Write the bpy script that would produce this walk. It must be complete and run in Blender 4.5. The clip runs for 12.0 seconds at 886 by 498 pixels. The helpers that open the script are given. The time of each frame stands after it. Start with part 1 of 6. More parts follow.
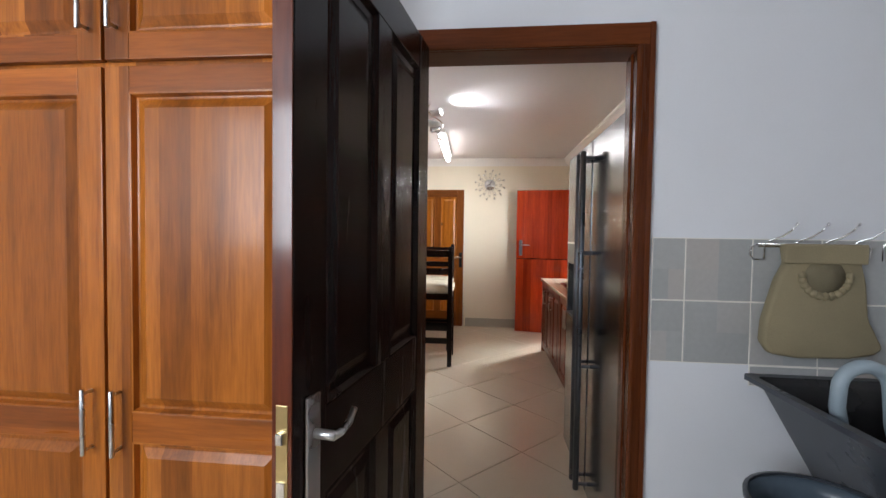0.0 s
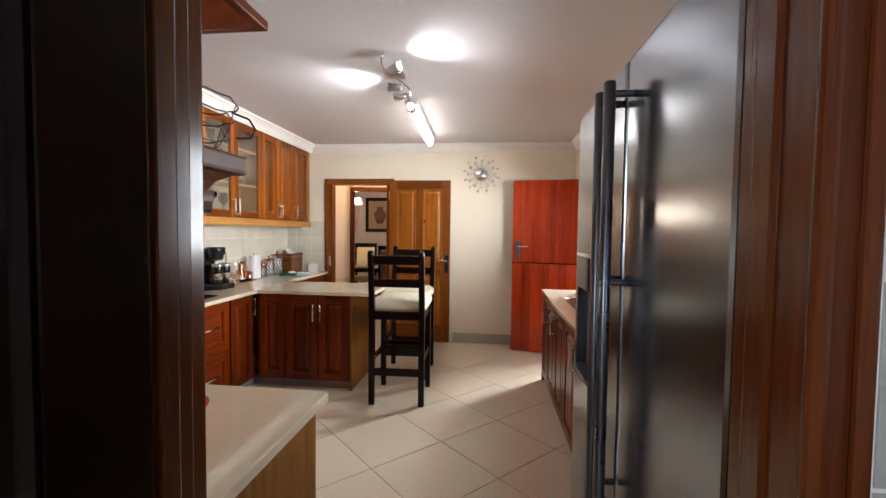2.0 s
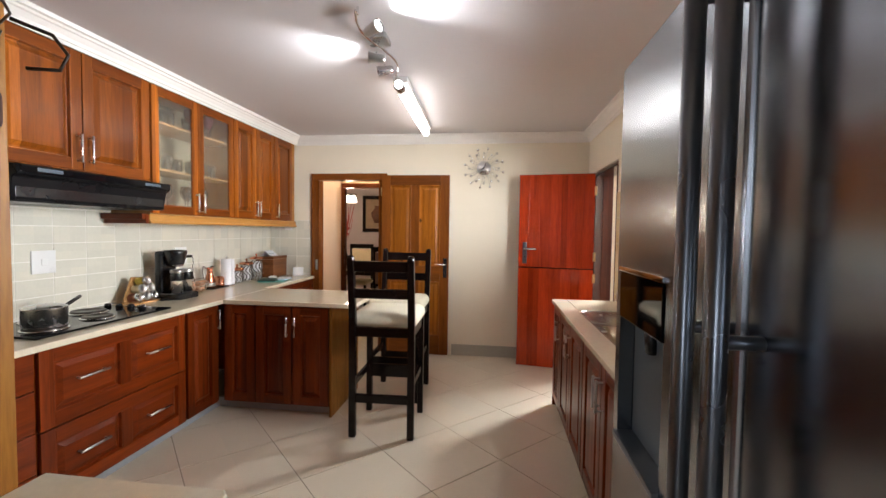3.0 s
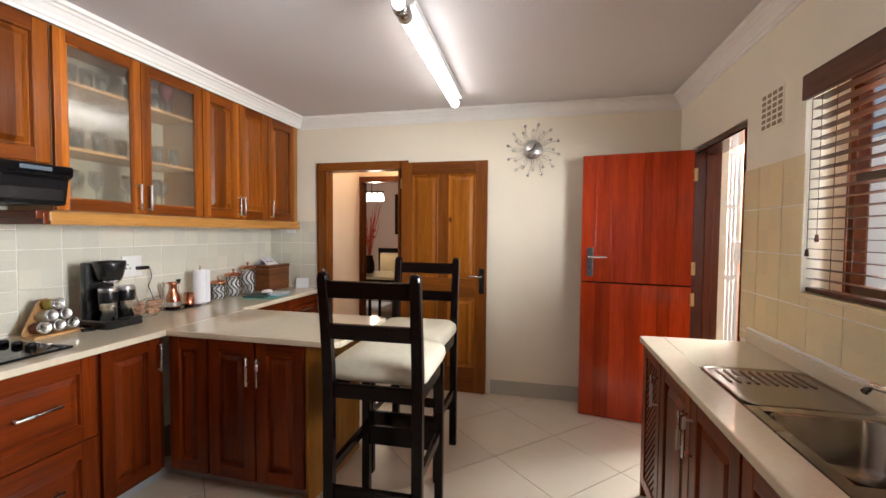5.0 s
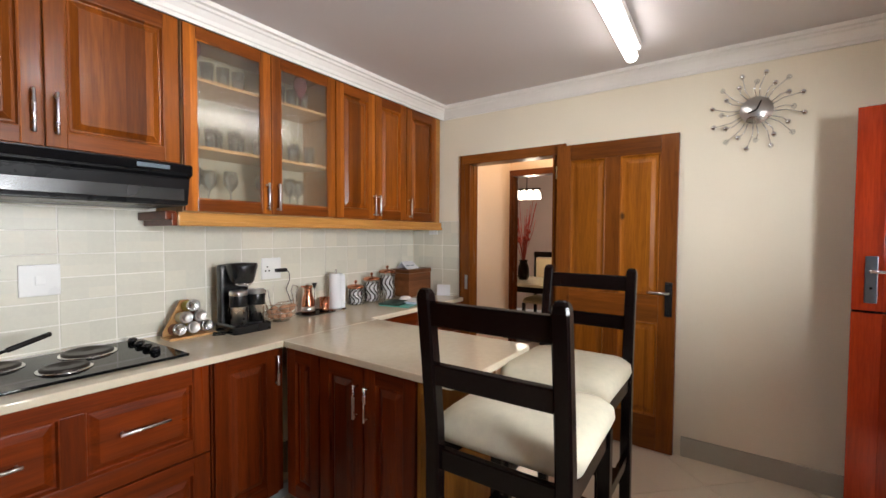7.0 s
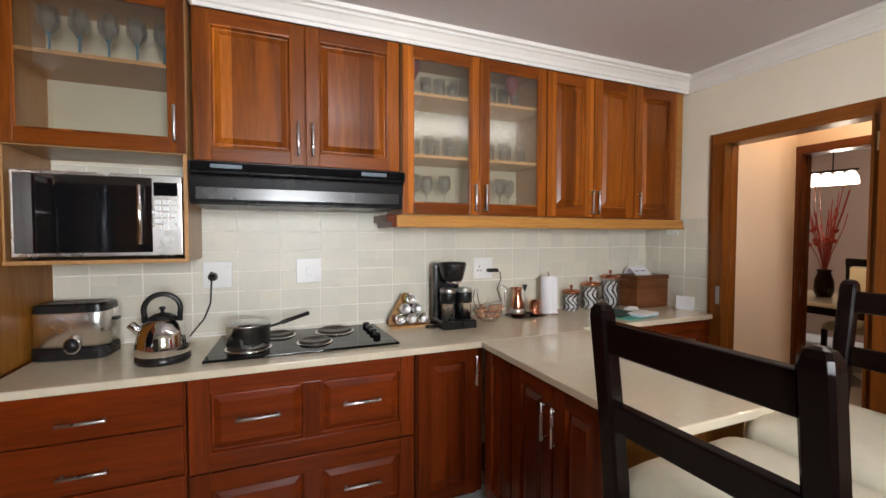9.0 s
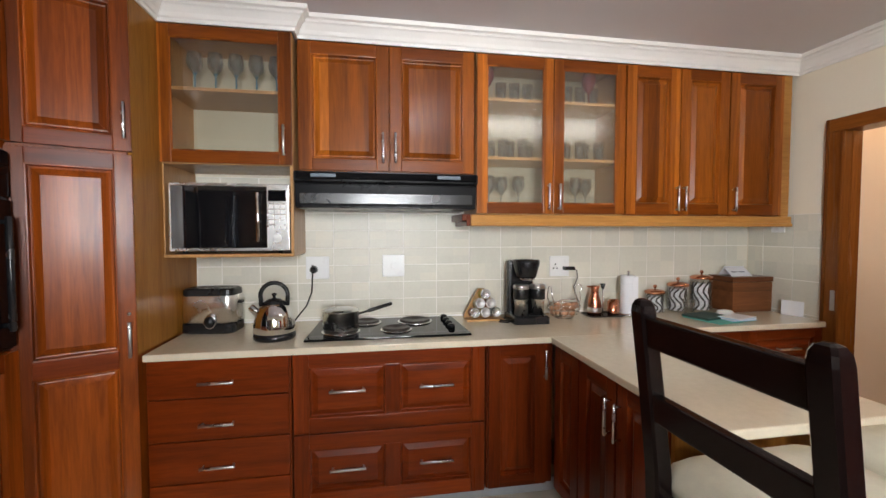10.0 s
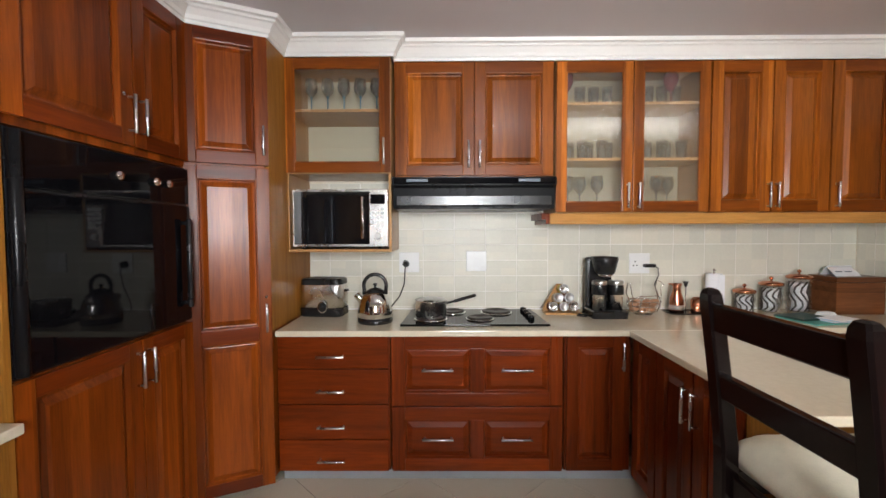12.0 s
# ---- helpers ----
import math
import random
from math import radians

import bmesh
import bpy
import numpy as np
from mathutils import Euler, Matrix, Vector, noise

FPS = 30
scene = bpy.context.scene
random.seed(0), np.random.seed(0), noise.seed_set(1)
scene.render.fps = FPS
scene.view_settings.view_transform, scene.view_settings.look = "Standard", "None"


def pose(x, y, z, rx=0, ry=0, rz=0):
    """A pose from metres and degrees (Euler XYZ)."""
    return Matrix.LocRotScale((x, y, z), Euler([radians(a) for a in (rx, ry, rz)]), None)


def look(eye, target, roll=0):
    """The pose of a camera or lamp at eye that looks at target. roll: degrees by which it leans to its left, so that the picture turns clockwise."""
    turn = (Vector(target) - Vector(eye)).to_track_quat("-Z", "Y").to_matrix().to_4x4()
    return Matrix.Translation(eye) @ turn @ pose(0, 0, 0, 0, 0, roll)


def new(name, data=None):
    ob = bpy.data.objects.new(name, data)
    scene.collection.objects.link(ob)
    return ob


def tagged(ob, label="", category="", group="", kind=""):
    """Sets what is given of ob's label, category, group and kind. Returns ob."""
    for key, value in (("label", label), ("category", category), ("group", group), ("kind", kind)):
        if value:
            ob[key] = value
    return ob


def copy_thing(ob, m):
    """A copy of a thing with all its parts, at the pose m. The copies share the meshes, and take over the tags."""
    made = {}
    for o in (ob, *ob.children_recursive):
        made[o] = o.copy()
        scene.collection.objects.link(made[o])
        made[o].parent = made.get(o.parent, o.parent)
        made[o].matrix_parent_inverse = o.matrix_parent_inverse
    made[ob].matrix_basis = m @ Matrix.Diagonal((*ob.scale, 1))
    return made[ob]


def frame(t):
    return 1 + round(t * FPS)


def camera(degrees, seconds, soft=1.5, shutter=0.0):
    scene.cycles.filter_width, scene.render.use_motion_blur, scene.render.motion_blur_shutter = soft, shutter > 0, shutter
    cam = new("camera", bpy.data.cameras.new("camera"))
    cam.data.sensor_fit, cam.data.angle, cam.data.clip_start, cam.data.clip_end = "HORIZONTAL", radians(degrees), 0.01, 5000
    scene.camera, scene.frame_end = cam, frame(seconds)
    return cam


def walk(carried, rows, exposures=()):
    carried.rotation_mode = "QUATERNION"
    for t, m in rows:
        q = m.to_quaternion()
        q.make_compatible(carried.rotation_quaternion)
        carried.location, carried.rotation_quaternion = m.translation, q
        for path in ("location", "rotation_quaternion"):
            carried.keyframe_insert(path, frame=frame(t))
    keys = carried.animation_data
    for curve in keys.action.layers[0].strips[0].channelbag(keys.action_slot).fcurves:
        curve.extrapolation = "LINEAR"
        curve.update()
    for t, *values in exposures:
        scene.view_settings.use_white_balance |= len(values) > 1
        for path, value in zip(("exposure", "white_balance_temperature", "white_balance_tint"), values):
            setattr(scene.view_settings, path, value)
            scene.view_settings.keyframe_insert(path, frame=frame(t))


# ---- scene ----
cam = camera(93.1, 12.0)
PATH = [
    (0, (0.174, -0.014, 1.357), (-0.023, 1.975, 1.293), 0.8),
    (0.5, (0.25, 0.204, 1.353), (0.047, 2.192, 1.287), 0.8),
    (1, (0.307, 0.447, 1.379), (0.096, 2.434, 1.308), 0.2),
    (1.5, (0.336, 0.725, 1.379), (0.121, 2.712, 1.306), 0.5),
    (2, (0.359, 1.014, 1.402), (0.136, 3.0, 1.319), 0.7),
    (2.5, (0.369, 1.297, 1.404), (0.133, 3.282, 1.321), 0.7),
    (3, (0.371, 1.546, 1.413), (0.127, 3.529, 1.328), 0.8),
    (4.8, (0.315, 2.52, 1.398), (-0.101, 4.475, 1.328), 0.6),
    (5, (0.324, 2.621, 1.415), (-0.135, 4.566, 1.337), 0.5),
    (5.5, (0.28, 2.816, 1.406), (-0.296, 4.73, 1.331), 0.6),
    (6, (0.241, 2.98, 1.404), (-0.494, 4.839, 1.329), 0.5),
    (6.5, (0.207, 3.124, 1.403), (-0.728, 4.891, 1.331), 0.4),
    (8.5, (0.114, 3.500, 1.404), (-1.612, 4.507, 1.333), 0.0),
    (9, (0.165, 3.530, 1.401), (-1.685, 4.288, 1.330), 0.1),
    (9.5, (0.241, 3.564, 1.404), (-1.683, 4.103, 1.328), 0.0),
    (10, (0.322, 3.585, 1.405), (-1.647, 3.926, 1.323), 0.0),
    (10.5, (0.380, 3.576, 1.410), (-1.610, 3.763, 1.326), -0.1),
    (11, (0.422, 3.543, 1.406), (-1.574, 3.616, 1.319), 0.0),
    (11.5, (0.480, 3.524, 1.402), (-1.517, 3.534, 1.313), -0.1),
    (12, (0.539, 3.520, 1.400), (-1.459, 3.506, 1.314), -0.2),
]
walk(cam, [(t, look(eye, target, roll)) for t, eye, target, roll in PATH],
     exposures=[(0, 0.08), (1.5, 0.16), (3, 0.08), (5, -0.05), (6.5, -0.12), (8.5, -0.32), (12, -0.20)])

# ---- light ----
world = bpy.data.worlds.new("world")
scene.world = world
world.use_nodes = True
wn = world.node_tree.nodes
sky = wn.new("ShaderNodeTexSky")
sky.sky_type, sky.sun_disc = "NISHITA", False
sky.sun_elevation, sky.sun_rotation = radians(53), radians(-63)
wn["Background"].inputs["Strength"].default_value = 0.1
world.node_tree.links.new(sky.outputs["Color"], wn["Background"].inputs["Color"])


def lamp(name, kind, m, power, colour, **more):
    data = bpy.data.lights.new(name, kind)
    data.energy, data.color = power, colour
    for key, value in more.items():
        if key == "size":
            data.shape, data.size, data.size_y = "RECTANGLE", value[0], value[1]
        elif key == "spot":
            data.spot_size, data.spot_blend = radians(value), 1.0
        elif key == "radius":
            data.shadow_soft_size = value
        elif key == "angle":
            data.angle = radians(value)
    ob = new(name, data)
    ob.matrix_world = m
    return ob


lamp("sun", "SUN", look((-4, 2, 6), (0, 0, 0)), 2.2, (1, 0.95, 0.87), angle=0.6)
lamp("window_daylight", "AREA", look((1.58, 3.785, 1.615), (0.4, 3.785, 1.615)), 215, (0.93, 0.96, 1.0), size=(0.66, 0.87))
lamp("patio_daylight", "AREA", look((2.2, 6.65, 2.43), (0.5, 5.2, 0.0)), 400, (0.93, 0.96, 1.0), size=(0.8, 0.5))
lamp("scullery_daylight", "AREA", look((-1.5, -1.55, 1.8), (-0.9, 1.0, 1.75)), 67, (0.86, 0.92, 1.0), size=(1.3, 1.1))
lamp("spot_light", "SPOT", look((-0.42, 3.97, 2.40), (-0.85, 4.03, 2.49)), 25, (0.93, 0.96, 1.0), spot=110, radius=0.03)
lamp("spot_light", "SPOT", look((-0.18, 3.62, 2.40), (0.25, 3.48, 2.49)), 25, (0.93, 0.96, 1.0), spot=110, radius=0.03)
lamp("spot_light", "SPOT", look((-0.45, 4.16, 2.42), (-1.4, 4.1, 1.95)), 6, (1.0, 0.95, 0.88), spot=90, radius=0.03)
lamp("dining_light", "POINT", pose(-2.27, 8.9, 1.75), 24, (1.0, 0.82, 0.62), radius=0.06)
# Added fill that brightens the passage; no fixture hangs there.
lamp("passage_light", "POINT", pose(-1.2, 6.85, 2.3), 9, (1.0, 0.8, 0.58), radius=0.06)


# ---- materials ----
def nodes_of(name):
    m = bpy.data.materials.new(name)
    m.use_nodes = True
    t = m.node_tree
    return m, t, t.nodes["Principled BSDF"]


def coords(t, scale, spin=True):
    """Object coordinates, shifted by a random amount for each object."""
    tc, info, add, mp = (t.nodes.new("ShaderNode" + k) for k in ("TexCoord", "ObjectInfo", "VectorMath", "Mapping"))
    mul = t.nodes.new("ShaderNodeMath")
    mul.operation, mul.inputs[1].default_value = "MULTIPLY", 17.0 if spin else 0.0
    t.links.new(info.outputs["Random"], mul.inputs[0])
    t.links.new(tc.outputs["Object"], add.inputs[0])
    t.links.new(mul.outputs[0], add.inputs[1])
    t.links.new(add.outputs[0], mp.inputs["Vector"])
    mp.inputs["Scale"].default_value = scale
    return mp.outputs["Vector"], info.outputs["Random"]


def noise_node(t, vector, scale, detail=4.0, rough=0.55, distort=0.0):
    n = t.nodes.new("ShaderNodeTexNoise")
    n.inputs["Scale"].default_value, n.inputs["Detail"].default_value = scale, detail
    n.inputs["Roughness"].default_value, n.inputs["Distortion"].default_value = rough, distort
    t.links.new(vector, n.inputs["Vector"])
    return n.outputs["Fac"]


def ramp(t, fac, stops):
    r = t.nodes.new("ShaderNodeValToRGB")
    while len(r.color_ramp.elements) < len(stops):
        r.color_ramp.elements.new(0.5)
    for e, (p, c) in zip(r.color_ramp.elements, stops):
        e.position, e.color = p, (*c, 1)
    t.links.new(fac, r.inputs["Fac"])
    return r.outputs["Color"]


def mixed(t, fac, a, b, how="MIX"):
    n = t.nodes.new("ShaderNodeMix")
    n.data_type, n.blend_type = "RGBA", how
    for sock, v in ((n.inputs[0], fac), (n.inputs[6], a), (n.inputs[7], b)):
        if isinstance(v, (int, float)):
            sock.default_value = v
        elif isinstance(v, tuple):
            sock.default_value = (*v, 1)
        else:
            t.links.new(v, sock)
    return n.outputs[2]


def bumped(t, b, fac, strength, distance=0.002):
    n = t.nodes.new("ShaderNodeBump")
    n.inputs["Strength"].default_value, n.inputs["Distance"].default_value = strength, distance
    t.links.new(fac, n.inputs["Height"])
    t.links.new(n.outputs["Normal"], b.inputs["Normal"])


def plain(name, colour, rough=0.5, metal=0.0, vary=0.12, size=6.0, bump=0.05, coat=0.0, fine=90.0, spec=0.5):
    """A surface with soft stains and fine grain."""
    m, t, b = nodes_of(name)
    v, _ = coords(t, (1, 1, 1))
    big, small = noise_node(t, v, size), noise_node(t, v, fine, 2.0)
    lo, hi = tuple(c * (1 - vary) for c in colour), tuple(min(1, c * (1 + vary)) for c in colour)
    t.links.new(mixed(t, 0.25, ramp(t, big, [(0.3, lo), (0.7, hi)]), ramp(t, small, [(0.3, lo), (0.7, hi)])), b.inputs["Base Color"])
    b.inputs["Metallic"].default_value, b.inputs["Coat Weight"].default_value = metal, coat
    t.links.new(ramp(t, big, [(0.3, (rough * 0.85,) * 3), (0.7, (min(1, rough * 1.15),) * 3)]), b.inputs["Roughness"])
    b.inputs["Specular IOR Level"].default_value = spec
    if bump:
        bumped(t, b, small, bump)
    return m


def wood(name, dark, light, along="z", rough=0.3, stave=0.075, stave_mix=0.6, coat=0.04, knots=0.0):
    """Varnished boards, grain along one axis, glued from staves of differing tone."""
    m, t, b = nodes_of(name)
    scale = {"z": (6, 6, 0.4), "x": (0.4, 6, 6), "y": (6, 0.4, 6)}[along]
    v, rnd = coords(t, scale)
    grain = noise_node(t, v, 3.2, 6.0, 0.6, 0.6)
    fine = noise_node(t, v, 22.0, 3.0, 0.6)
    tc, sep, div, flo, wn_ = (t.nodes.new("ShaderNode" + k) for k in ("TexCoord", "SeparateXYZ", "Math", "Math", "TexWhiteNoise"))
    plus = t.nodes.new("ShaderNodeMath")
    t.links.new(tc.outputs["Object"], sep.inputs[0])
    div.operation, div.inputs[1].default_value = "DIVIDE", stave
    t.links.new(sep.outputs["Z" if along != "z" else "X"], div.inputs[0])
    plus.operation = "MULTIPLY_ADD"
    plus.inputs[1].default_value = 37.0
    t.links.new(rnd, plus.inputs[0])
    t.links.new(div.outputs[0], plus.inputs[2])
    flo.operation = "FLOOR"
    t.links.new(plus.outputs[0], flo.inputs[0])
    wn_.noise_dimensions = "1D"
    t.links.new(flo.outputs[0], wn_.inputs["W"])
    base = ramp(t, grain, [(0.1, dark), (0.5, tuple(a * 0.4 + c * 0.6 for a, c in zip(dark, light))), (0.9, light)])
    tone = ramp(t, wn_.outputs["Value"], [(0.0, (0.42, 0.36, 0.32)), (0.5, (0.9, 0.88, 0.86)), (1.0, (1.5, 1.62, 1.8))])
    col = mixed(t, stave_mix, base, mixed(t, 1.0, base, tone, "MULTIPLY"))
    col = mixed(t, 0.42, col, mixed(t, 1.0, col, ramp(t, fine, [(0.35, (0.6, 0.55, 0.5)), (0.6, (1.1, 1.1, 1.1))]), "MULTIPLY"))
    if knots:
        vo = t.nodes.new("ShaderNodeTexVoronoi")
        vo.inputs["Scale"].default_value = 5.0
        kv, _ = coords(t, (1.2, 1.2, 0.8))
        t.links.new(kv, vo.inputs["Vector"])
        col = mixed(t, ramp(t, vo.outputs["Distance"], [(0.05, (knots,) * 3), (0.13, (0, 0, 0))]), col, tuple(c * 0.35 for c in dark))
    col = mixed(t, 1.0, col, ramp(t, rnd, [(0.0, (0.66, 0.62, 0.6)), (1.0, (1.14, 1.16, 1.2))]), "MULTIPLY")
    t.links.new(col, b.inputs["Base Color"])
    t.links.new(ramp(t, grain, [(0.2, (rough * 1.2,) * 3), (0.8, (rough * 0.85,) * 3)]), b.inputs["Roughness"])
    b.inputs["Coat Weight"].default_value, b.inputs["Coat Roughness"].default_value = coat, 0.12
    b.inputs["Specular IOR Level"].default_value = 0.22
    bumped(t, b, fine, 0.08, 0.001)
    return m


def tile_mat(name, colour, rough, spread, cell=0.105, warm=(1.0, 0.97, 0.95)):
    """A glazed tile with a faint patchwork of four tints."""
    m, t, b = nodes_of(name)
    v, rnd = coords(t, (1, 1, 1))
    cloud, fine = noise_node(t, v, 5.0, 2.0), noise_node(t, v, 60.0, 2.0)
    tc, sc, fl, wn_ = (t.nodes.new("ShaderNode" + k) for k in ("TexCoord", "VectorMath", "VectorMath", "TexWhiteNoise"))
    sep, com = t.nodes.new("ShaderNodeSeparateXYZ"), t.nodes.new("ShaderNodeCombineXYZ")
    sc.operation, fl.operation = "MULTIPLY_ADD", "FLOOR"
    sc.inputs[1].default_value, sc.inputs[2].default_value = (1 / cell,) * 3, (20.0, 20.5, 20.0)
    t.links.new(tc.outputs["Object"], sc.inputs[0])
    t.links.new(sc.outputs[0], fl.inputs[0])
    t.links.new(fl.outputs[0], sep.inputs[0])
    for k, sock in (("X", sep.outputs["X"]), ("Y", rnd), ("Z", sep.outputs["Z"])):
        t.links.new(sock, com.inputs[k])
    t.links.new(com.outputs[0], wn_.inputs["Vector"])
    lo, hi = tuple(c * (1 - spread) for c in colour), tuple(c * (1 + spread) for c in colour)
    a = ramp(t, wn_.outputs["Value"], [(0, lo), (0.6, colour), (1, tuple(h * w for h, w in zip(hi, warm)))])
    t.links.new(mixed(t, 0.25, a, ramp(t, fine, [(0.3, lo), (0.7, hi)])), b.inputs["Base Color"])
    b.inputs["Roughness"].default_value = rough
    bumped(t, b, fine, 0.04, 0.001)
    return m


def thin_glass(name, haze, rough, shine=0.45):
    """Thin glass: clear, with a gloss that grows to the rim, and a milky share for textured panes and to brighten clear
    glassware.
    """
    m, t, b = nodes_of(name)
    clear, milk, gloss, edge, m1, m2 = (t.nodes.new("ShaderNode" + k) for k in ("BsdfTransparent", "BsdfTranslucent", "BsdfGlossy", "LayerWeight", "MixShader", "MixShader"))
    clear.inputs["Color"].default_value = (0.985, 0.99, 0.985, 1)
    milk.inputs["Color"].default_value = (0.85, 0.88, 0.84, 1)
    gloss.inputs["Roughness"].default_value, edge.inputs["Blend"].default_value = rough, 0.5
    m1.inputs[0].default_value = haze
    t.links.new(clear.outputs[0], m1.inputs[1])
    t.links.new(milk.outputs[0], m1.inputs[2])
    rim = t.nodes.new("ShaderNodeMapRange")
    rim.inputs["From Min"].default_value, rim.inputs["To Min"].default_value, rim.inputs["To Max"].default_value = 0.0, 0.05, shine
    t.links.new(edge.outputs["Facing"], rim.inputs["Value"])
    t.links.new(rim.outputs[0], m2.inputs[0])
    t.links.new(m1.outputs[0], m2.inputs[1])
    t.links.new(gloss.outputs[0], m2.inputs[2])
    t.links.new(m2.outputs[0], t.nodes["Material Output"].inputs["Surface"])
    v, _ = coords(t, (1, 1, 1))
    n = t.nodes.new("ShaderNodeBump")
    n.inputs["Strength"].default_value, n.inputs["Distance"].default_value = 0.1, 0.001
    t.links.new(noise_node(t, v, 30.0, 2.0), n.inputs["Height"])
    t.links.new(n.outputs["Normal"], gloss.inputs["Normal"])
    return m


def glow(name, colour, power):
    m, t, b = nodes_of(name)
    b.inputs["Base Color"].default_value = (0.9, 0.9, 0.9, 1)
    b.inputs["Emission Color"].default_value, b.inputs["Emission Strength"].default_value = (*colour, 1), power
    return m


CAB_V = wood("cabinet_wood_upright", (0.050, 0.0065, 0.0014), (0.42, 0.092, 0.008), "z", stave_mix=0.75)
# The same cabinet wood with the brighter light on the wall units in its colour.
UPPER_V = wood("lit_cabinet_wood_upright", (0.075, 0.013, 0.0020), (0.47, 0.132, 0.012), "z", stave_mix=0.9)
UPPER_H = wood("lit_cabinet_wood_lying", (0.070, 0.011, 0.0018), (0.32, 0.080, 0.007), "x", stave=0.2, stave_mix=0.3)
# The same cabinet wood again, the shade low in the room put into its colour.
BASE_V = wood("shaded_cabinet_wood_upright", (0.034, 0.0042, 0.0014), (0.30, 0.049, 0.0058), "z", stave_mix=0.6)
BASE_H = wood("shaded_cabinet_wood_lying", (0.036, 0.0044, 0.0014), (0.27, 0.043, 0.005), "x", stave=0.2, stave_mix=0.35)
CAB_H = wood("cabinet_wood_lying", (0.040, 0.0046, 0.0011), (0.235, 0.040, 0.004), "x", stave=0.2, stave_mix=0.3)
WARD_V = wood("wardrobe_wood_upright", (0.11, 0.027, 0.005), (0.55, 0.175, 0.022), "z", stave=0.09, stave_mix=0.75, coat=0.12)
WARD_H = wood("wardrobe_wood_lying", (0.11, 0.027, 0.005), (0.45, 0.13, 0.017), "x", stave_mix=0.3, coat=0.12)
PLY = wood("pale_side_panel", (0.18, 0.062, 0.008), (0.41, 0.175, 0.024), "z", stave=0.6, stave_mix=0.1, rough=0.45, coat=0.0)
RAIL_WOOD = wood("light_rail_wood", (0.34, 0.13, 0.03), (0.66, 0.34, 0.09), "x", stave=0.3)
CARCASS = wood("pale_carcass", (0.46, 0.24, 0.09), (0.62, 0.36, 0.15), "z", stave=0.5, stave_mix=0.1)
PINE = wood("knotty_pine_panel", (0.13, 0.034, 0.004), (0.46, 0.155, 0.014), "z", stave=0.12, knots=0.95, stave_mix=0.3)
PINE_DARK = wood("pine_door_frame", (0.085, 0.022, 0.004), (0.27, 0.082, 0.011), "z", stave=0.3, stave_mix=0.2, knots=0.5)
PINE_DARK_H = wood("pine_door_rail", (0.085, 0.022, 0.004), (0.27, 0.082, 0.011), "x", stave=0.3, stave_mix=0.2)
FRAME_WOOD = wood("door_frame_wood", (0.07, 0.016, 0.005), (0.17, 0.044, 0.010), "z", stave=0.4, stave_mix=0.15, rough=0.25, coat=0.25)
FRAME_H = wood("door_frame_head_wood", (0.07, 0.016, 0.005), (0.17, 0.044, 0.010), "x", stave=0.4, stave_mix=0.15)
RED_WOOD = wood("red_mahogany_boards", (0.26, 0.014, 0.004), (0.62, 0.070, 0.012), "z", stave=0.1, stave_mix=0.4, rough=0.22, coat=0.4)
PASSAGE_V = wood("passage_frame_wood", (0.12, 0.034, 0.006), (0.27, 0.085, 0.014), "z", stave=0.4, stave_mix=0.15, rough=0.25, coat=0.2)
PASSAGE_H = wood("passage_frame_head_wood", (0.12, 0.034, 0.006), (0.27, 0.085, 0.014), "x", stave=0.4, stave_mix=0.15)
DARK_DOOR = wood("dark_stained_door", (0.006, 0.002, 0.0014), (0.020, 0.006, 0.0035), "z", stave=0.2, rough=0.25, coat=0.0)
DARK_EDGE = wood("door_edge_wood", (0.06, 0.012, 0.005), (0.14, 0.03, 0.010), "z", stave=0.3, rough=0.22, coat=0.6)
BLACK_WOOD = wood("black_stained_wood", (0.003, 0.002, 0.002), (0.009, 0.005, 0.0045), "z", stave=0.4, stave_mix=0.2, rough=0.18, coat=0.0)
SHELF_WOOD = wood("old_shelf_wood", (0.07, 0.020, 0.007), (0.17, 0.055, 0.016), "x", rough=0.45)
BOX_WOOD = wood("rosewood_box", (0.07, 0.022, 0.009), (0.26, 0.10, 0.036), "x", stave=0.03)
BLIND_WOOD = wood("blind_wood", (0.065, 0.02, 0.01), (0.15, 0.05, 0.022), "y", rough=0.35)

PLASTER = plain("cream_wall_paint", (0.85, 0.785, 0.64), 0.75, vary=0.03, size=2.0, bump=0.12, fine=160)
WHITE_WALL = plain("cool_white_wall_paint", (0.78, 0.80, 0.83), 0.7, vary=0.03, size=2.0, bump=0.1, fine=160)
PEACH = plain("peach_wall_paint", (0.80, 0.60, 0.42), 0.75, vary=0.03, size=2.0, bump=0.1)
PINK = plain("pink_grey_wall_paint", (0.62, 0.50, 0.47), 0.75, vary=0.04, size=2.0, bump=0.1)
CEILING = plain("ceiling_paint", (0.67, 0.635, 0.64), 0.7, vary=0.02, size=1.5, bump=0.05)
CORNICE = plain("cornice_plaster", (0.86, 0.84, 0.80), 0.55, vary=0.03, bump=0.04)
WORKTOP = plain("cream_speckled_worktop", (0.71, 0.63, 0.475), 0.09, vary=0.045, size=40, bump=0.01, fine=260, coat=0.2)
STEEL = plain("brushed_steel", (0.60, 0.60, 0.60), 0.28, 1.0, vary=0.06, size=5, bump=0.02)
POT_STEEL = plain("polished_pot_steel", (0.86, 0.85, 0.83), 0.27, 1.0, vary=0.05, bump=0.01)
CHROME = plain("chrome", (0.78, 0.78, 0.78), 0.08, 1.0, vary=0.03, bump=0)
FRIDGE_SKIN = plain("fridge_steel_skin", (0.26, 0.28, 0.31), 0.20, 1.0, vary=0.015, size=1.5, bump=0.0)
